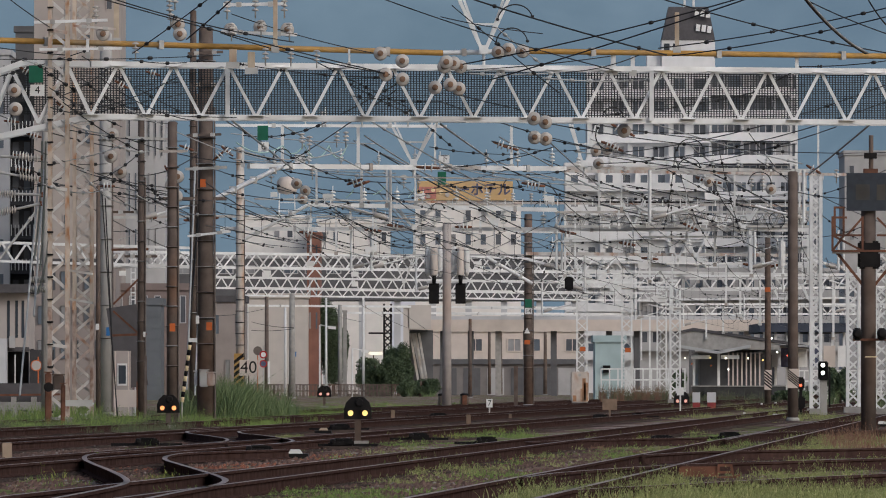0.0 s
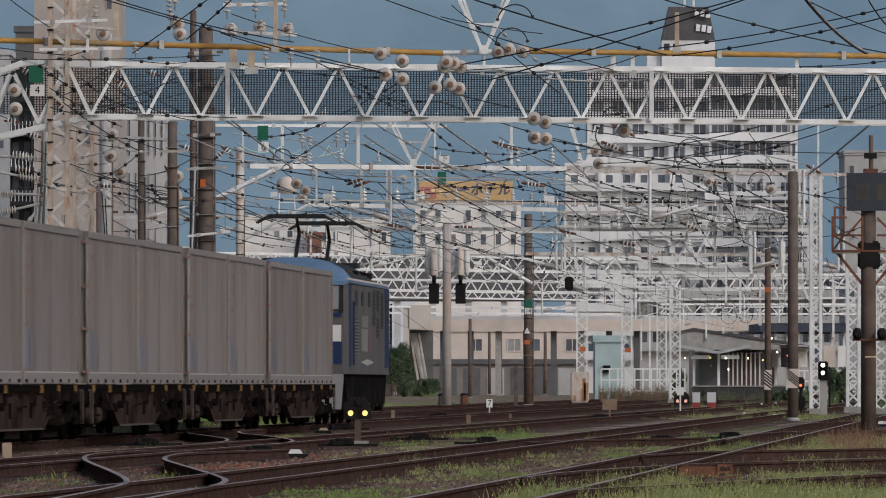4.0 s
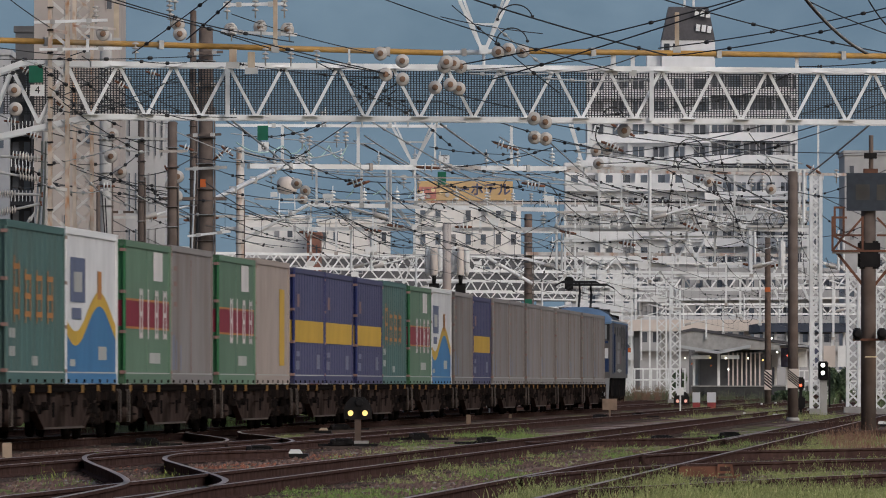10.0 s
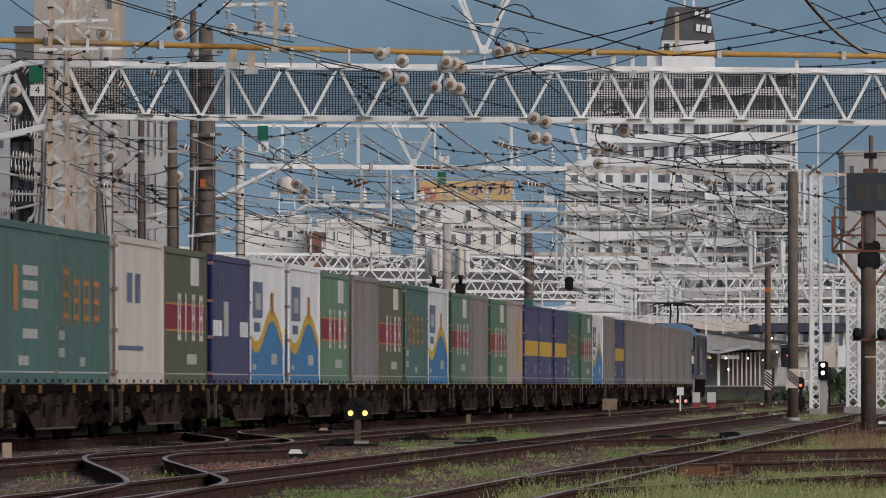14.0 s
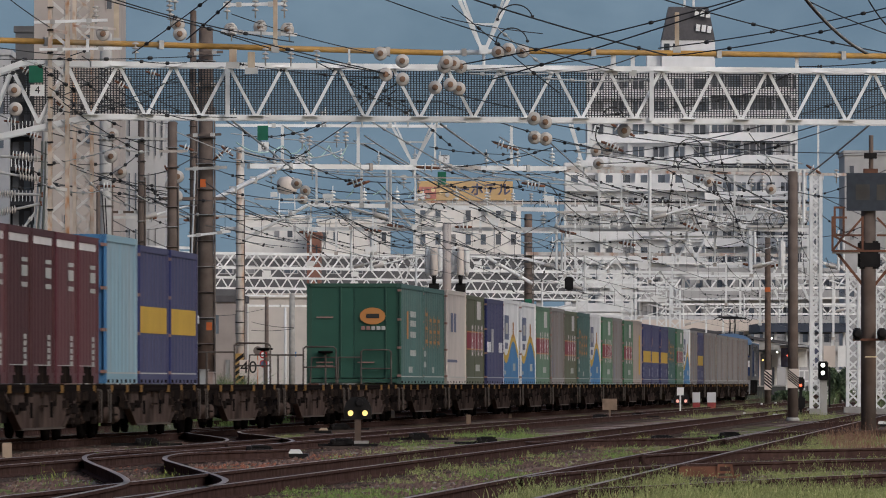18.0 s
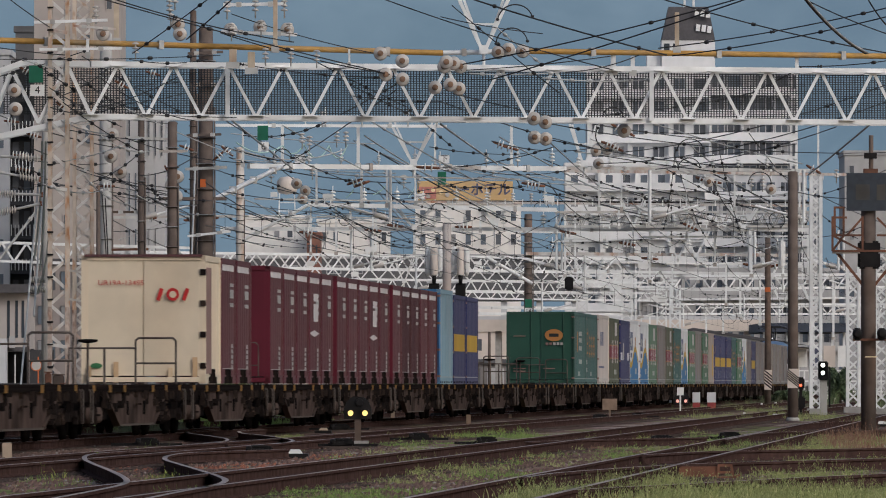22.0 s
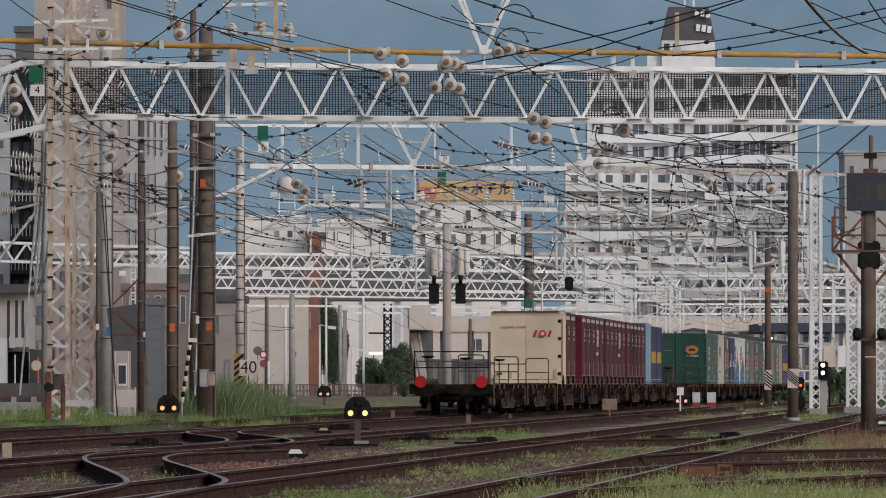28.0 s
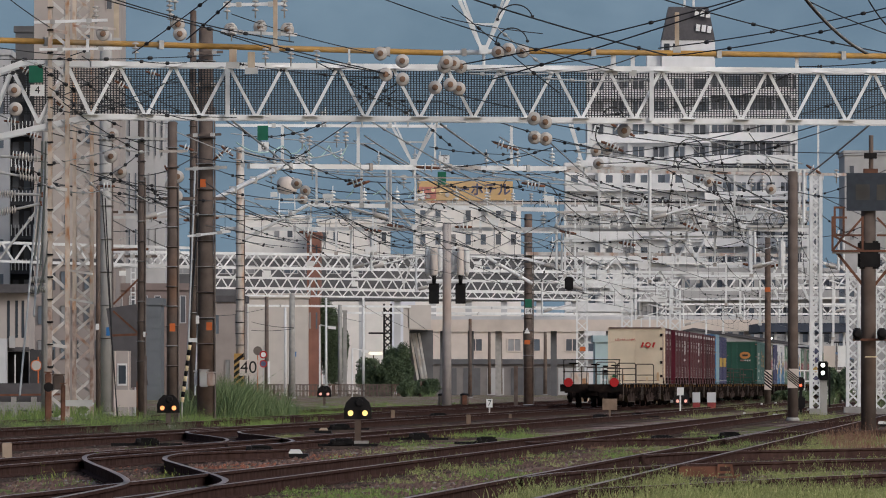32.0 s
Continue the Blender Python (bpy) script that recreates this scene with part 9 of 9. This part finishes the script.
KINDS = {
    "emblem": emblem_box(), "grey": grey_box(), "blue": blue_box(), "wave": wave_box(), "teal": teal_box(),
    "green": banded_box(GREEN_P, "green freight container with a crimson band"),
    "moss": banded_box(MOSS_P, "faded moss-green freight container with a dull band"),
    "beige": make_container("beige freight container with a gold stripe", LONG, 2.62, BEIGE_P, ribs=0),
    "navy": make_container("faded navy freight container with white blocks", LONG, 2.55, BLUE_P, rear=BLUE_END),
    "pale": make_container("pale beige freight container with a dark logo", LONG, 2.62, PALE_P, ribs=0),
    "blue20": make_container("short blue freight container with a gold stripe", 6.06, 2.5, BLUE_P, rear=BLUE_END, ribs=8),
    "sky20": make_container("short sky-blue freight container", 6.06, 2.6, SKYBLUE_P, rear=AZURE_P, ribs=8),
    "maroon": twelve("maroon twelve-foot freight container", MAROON_P),
    "maroon_t": twelve("maroon container with a tall white label", MAROON_P, True),
    "maroon_e": twelve("maroon container with a globe poster on its doors", MAROON_P, globe=True),
    "cream": cream_box(),
    "frame": twelve("dark maroon container with ribbed doors", FRAME_P),
}
plate("gold_stripe", GOLD_P, KINDS["beige"], -2.6, -1.2, .4, 2.1)
plate("stripe", GOLD_P, KINDS["blue20"], -6.0, -.06, .95, 1.45, 1.232)
plate("white_block", WHITE_P, KINDS["navy"], -LONG + .4, -LONG + 2.6, .98, 1.3)
plate("white_block", WHITE_P, KINDS["navy"], -2.2, -.1, .98, 1.3)
for y in (-7.2, -5.6):
    plate("logo_bar", SLATE_P, KINDS["pale"], y, y + 1.0, 1.5, 2.05)
plate("mark_bar", SLATE_P, KINDS["pale"], -LONG + .2, -LONG + 5.4, .62, .7)
plate("streak", MARK_P, KINDS["navy"], -6.3, -5.2, .98, 1.7)
USED = set()


def load(kind, back):
    ob = KINDS[kind]
    if kind in USED:
        ob = copy_thing(ob, pose(0, 0, 0))
    USED.add(kind)
    return joins(ob, back)


WAGON = make_wagon(W_GIRDER_DARKER, W_FRAME_DARKER)
PALER_WAGON = make_wagon(W_GIRDER, W_FRAME)
LOADS = ["grey grey", "grey grey", "grey grey", "grey grey", "blue grey", "wave green", "teal blue", "blue blue", "beige green",
         "grey green", "wave teal", "moss grey", "green wave", "wave navy", "moss pale", "teal emblem", "", "", "",
         "blue20 blue20 sky20", "maroon maroon frame frame maroon_e", "maroon maroon_t maroon maroon maroon_e",
         "maroon maroon_t maroon maroon maroon_e", "- maroon maroon cream", "", ""]
for i, cargo in enumerate(LOADS):
    back = 18.65 + 20.44 * i
    make = WAGON if i < 16 else PALER_WAGON
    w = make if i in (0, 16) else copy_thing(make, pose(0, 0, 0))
    joins(w, back)
    TAIL_WAGON = w
    items = cargo.split()
    step = {2: 9.6, 3: 6.5, 5: 3.86, 4: 3.86}.get(len(items), 0)
    for j, kind in enumerate(items):
        if kind != "-":
            load(kind, back + .45 + j * step)

LOCO_BLUE = cpaint("locomotive_blue", (0.012, 0.030, 0.090))
LOCO_GREY = cpaint("locomotive_grey", (0.100, 0.093, 0.092), (0.062, 0.055, 0.053), .7)
LOCO_SKY = cpaint("locomotive_pale_blue", (0.13, 0.21, 0.33), (0.07, 0.09, 0.13), .8)
LOCO_GLASS = cpaint("grey_windscreen", (0.27, 0.28, 0.29))
PALE_LOCO = cpaint("pale_locomotive_grey", (0.20, 0.195, 0.195))
DUSTY_RED = cpaint("dusty_red_panel", (0.14, 0.085, 0.09))
loco = thing("electric_locomotive", (0, 0, 0), "blue and grey electric freight locomotive", "locomotive")
loco["lift"] = 0.0
LOCO_SOOT = mat("locomotive_soot", (0.012, 0.0115, 0.012), 0.95, 0, 0.3, 2.0, 0.1, (0.03, 0.024, 0.021), 0.6, 1.0, own=True, spec=0.0)
ROOF_BLACK = cpaint("sooty_roof", (0.02, 0.02, 0.022))


def ringed(name, rings, material, index=None, label=""):
    """Cross-sections along the locomotive, joined into one closed shell."""
    bm = bmesh.new()
    loops = [[bm.verts.new((x, y, z)) for x, z in sect] for y, sect in rings]
    k = len(loops[0])
    for a, b in zip(loops, loops[1:]):
        for i in range(k):
            f = bm.faces.new((a[i], a[(i + 1) % k], b[(i + 1) % k], b[i]))
            f.material_index = index[i] if index else 0
    bm.faces.new(loops[0]), bm.faces.new(loops[-1][::-1])
    bmesh.ops.recalc_face_normals(bm, faces=bm.faces[:])
    return part(name, bm, material, loco, label)


def section(w, top, z0=1.232):
    return [(-w, z0), (w, z0), (w, top - .10), (w - .12, top), (-w + .12, top), (-w, top - .10)]


ringed("body", [(-1.0, section(1.38, 3.32)), (-1.7, section(1.45, 3.52)), (-16.35, section(1.45, 3.52)), (-16.9, section(1.36, 3.44))], [LOCO_GREY, ROOF_BLACK], (0, 0, 0, 1, 0, 0))
for y0, y1 in ((-16.3, -15.6), (-3.3, -1.72)):
    block("cab_side", 1.448, 1.462, y0, y1, 1.40, 3.42, LOCO_BLUE, loco, "deep blue cab corner")
block("cab_window", 1.46, 1.47, -3.2, -2.4, 2.5, 3.15, BLACKMARK_P, loco)
block("rear_band", -1.3, 1.3, -16.93, -16.898, 2.02, 2.42, WHITE_P, loco, "white end band")
block("rear_apron", -1.3, 1.32, -16.93, -16.898, 1.48, 2.018, LOCO_BLUE, loco)
block("rear_screen", -1.2, 1.25, -16.935, -16.898, 2.80, 3.36, LOCO_GLASS, loco, "grey windscreen")
block("screen_blind", .95, 1.08, -16.94, -16.936, 3.06, 3.14, PALEMARK_P, loco)
block("screen_sill", -1.3, 1.3, -16.93, -16.898, 2.62, 2.72, LOCO_BLUE, loco)
block("screen_pillar", 1.25, 1.355, -16.945, -16.898, 2.73, 3.43, ROOF_BLACK, loco)


def dome(z0, z1, w=1.44):
    """A rounded roof section between the gutter and the ridge."""
    h = z1 - z0
    return [(-w, z0 - .08), (w, z0 - .08), (w, z0), (w * .86, z0 + h * .45), (w * .62, z0 + h * .80), (w * .25, z1), (-w * .25, z1), (-w * .62, z0 + h * .80), (-w * .86, z0 + h * .45), (-w, z0)]


ringed("cab_roof", [(-16.98, dome(3.47, 3.50, 1.39)), (-16.7, dome(3.51, 3.68)), (-16.3, dome(3.52, 3.86)), (-15.8, dome(3.54, 3.98)), (-15.2, dome(3.55, 4.08))], LOCO_SKY, label="pale blue domed cab roof")
ringed("roof_cover", [(-15.19, dome(3.55, 4.06, 1.34)), (-13.0, dome(3.55, 4.10, 1.34)), (-7.5, dome(3.55, 4.08, 1.34)), (-5.2, dome(3.54, 3.98, 1.33)), (-3.6, dome(3.53, 3.80, 1.30)), (-2.2, dome(3.50, 3.55, 1.2))], ROOF_BLACK, label="sooty black roof cover")
for y in (-13.6, -11.0, -8.4, -6.0):
    prism("roof_hatch", [(y, 3.66), (y + 1.5, 3.66), (y + 1.5, 3.80), (y, 3.80)], 1.05, 1.21, W_EDGE if y < -12 else W_FRAME, loco)
bar("roof_edge", (1.42, -16.4, 3.54), (1.42, -1.9, 3.52), .08, .05, PALEMARK_P, loco, label="pale roof gutter")
bar("roof_edge", (1.45, -16.4, 3.47), (1.45, -1.9, 3.45), .06, .05, LOCO_SKY, loco, label="pale blue roof edge")
for k in range(11):
    block("louvre", 1.45, 1.475, -14.85, -13.2, 1.72 + k * .08, 1.752 + k * .08, PALE_LOCO, loco)
block("louvre_back", 1.45, 1.456, -14.9, -13.15, 1.70, 2.58, ROOF_BLACK, loco)
for y0, z0, z1 in ((-7.8, 2.45, 3.35), (-6.4, 2.82, 3.35), (-6.4, 2.15, 2.65), (-4.8, 2.40, 3.30)):
    block("air_intake", 1.45, 1.456, y0, y0 + .95, z0, z1, ROOF_BLACK, loco, "black louvred air intake")
    bm = bmesh.new()
    for k in range(int((z1 - z0) / .09)):
        add_box(bm, 1.456, 1.474, y0, y0 + .95, z0 + .03 + k * .09, z0 + .055 + k * .09)
    tagged(part("intake_slats", bm, LOCO_GREY, loco), kind="stuff")
for y in (-14.15, -12.05, -9.55):
    block("side_window", 1.45, 1.462, y, y + .8, 2.92, 3.28, BLACKMARK_P, loco)
block("side_panel", 1.45, 1.458, -11.7, -9.7, 2.40, 2.68, PALE_LOCO, loco)
block("side_panel", 1.45, 1.458, -11.9, -9.7, 1.80, 2.35, PALE_LOCO, loco)
block("side_panel", 1.45, 1.458, -9.5, -8.2, 1.80, 2.35, DUSTY_RED, loco, "dusty red maker's panel")
prism("diamond_plate", [(-12.2, 1.53), (-9.8, 1.45), (-7.4, 1.53), (-9.8, 1.61)], 1.45, 1.458, MARK_P, loco, "pale diamond plate")
bar("grab_rail", (1.5, -15.35, 1.45), (1.5, -15.35, 3.0), .05, .05, LOCO_BLUE, loco, "tube")
bm = bmesh.new()
for v in add_box(bm, -1.3, 1.36, -16.6, -1.3, .5, 1.232):
    if v.co.z < .6:
        v.co.y = v.co.y * .95 if v.co.y < -9 else v.co.y - .6
part("underframe", bm, LOCO_SOOT, loco)
prism("step_apron", [(-16.88, 1.24), (-16.5, 1.24), (-17.4, .38), (-17.8, .38)], -1.28, 1.34, PALE_LOCO, loco, "grey slanting end apron")
for y in (-6.9, -12.4):
    block("equipment_box", 1.1, 1.38, y - .9, y + .9, .4, 1.0, LOCO_SOOT, loco, bevel=.05)
for y in (-2.3, -5.6, -8.1, -11.1, -13.6, -15.9):
    bar("sand_pipe", (1.3, y, .3), (1.32, y + .2, 1.2), .07, .07, W_FRAME, loco, "tube")
for v in ((-2.2, -1.4), (-16.5, -15.8)):
    block("front_skirt", -1.3, 1.3, v[0], v[1], .3, 1.23, W_DARK, loco, bevel=.08)
for yc in (-3.6, -8.9, -14.2):
    bm = bmesh.new()
    add_box(bm, 1.15, 1.32, yc - 1.9, yc + 1.9, .42, .70)
    bg = part("bogie_frame", bm, W_FRAME, loco)
    for q in (-1.2, 1.2):
        for s in (-1, 1):
            lathe("wheel", [(.56, s * .58), (.56, s * .66), (.5, s * .7), (.15, s * .72)], W_DARK, bg, centre=(0, yc + q, .56), axis="x", sides=22)
for yc in (-3.6, -13.9):
    bm = bmesh.new()
    add_box(bm, -.8, .8, yc - .5, yc + .5, 3.95, 4.08)
    pg = part("pantograph", bm, ROOF_BLACK, loco, "raised dark pantograph")
    for x in (-.45, .45):
        bar("insulator", (x, yc, 3.8), (x, yc, 4.1), .14, .14, PORCELAIN_BROWN, pg, "tube")
    bar("lower_arm", (0, yc - .4, 4.08), (0, yc + .75, 4.7), .09, .09, ROOF_BLACK, pg)
    bar("upper_arm", (0, yc + .75, 4.7), (0, yc - .1, 5.08), .07, .07, ROOF_BLACK, pg)
    for dy in (-.22, .22):
        bar("collector_shoe", (-.7, yc - .1 + dy, 5.1), (.7, yc - .1 + dy, 5.1), .1, .1, ROOF_BLACK, pg)
        for s in (-1, 1):
            bar("horn", (s * .7, yc - .1 + dy, 5.1), (s * .98, yc - .1 + dy, 4.94), .05, .05, ROOF_BLACK, pg)
joins(loco, 0.0)

# tail discs and handrails of the last wagon
tail = TAIL_WAGON
for x in (-.95, .95):
    lathe("tail_disc", [(.19, -.03), (.19, 0)], DISC_RED, tail, "round red tail disc", axis="y", centre=(x, -20.05, 1.06), sides=24)
    bar("disc_bracket", (x, -20.02, .8), (x, -20.02, 1.05), .05, .04, W_DARK, tail)
for z in (1.5, 2.0):
    bar("handrail", (-1.2, -19.9, z), (1.2, -19.9, z), .035, .035, W_DARK, tail, "tube")
for x in (-1.15, 1.15):
    bar("rail_post", (x, -19.9, 1.0), (x, -19.9, 2.0), .035, .035, W_DARK, tail, "tube")


# ---- motion ----
DRIVE = [(0, 145.8), (6, 296.7), (10, 396.6), (13, 472.1), (18, 597.4), (24, 745.9), (28, 845.7), (32, 943.3)]


def motions():
    for ob, back in TRAIN:
        walk(ob, [(t, pose(MAIN + SLOPE * (y - back), y - back, ob["rest"], 0, 0, -TRACK_TURN)) for t, y in DRIVE])


motions()
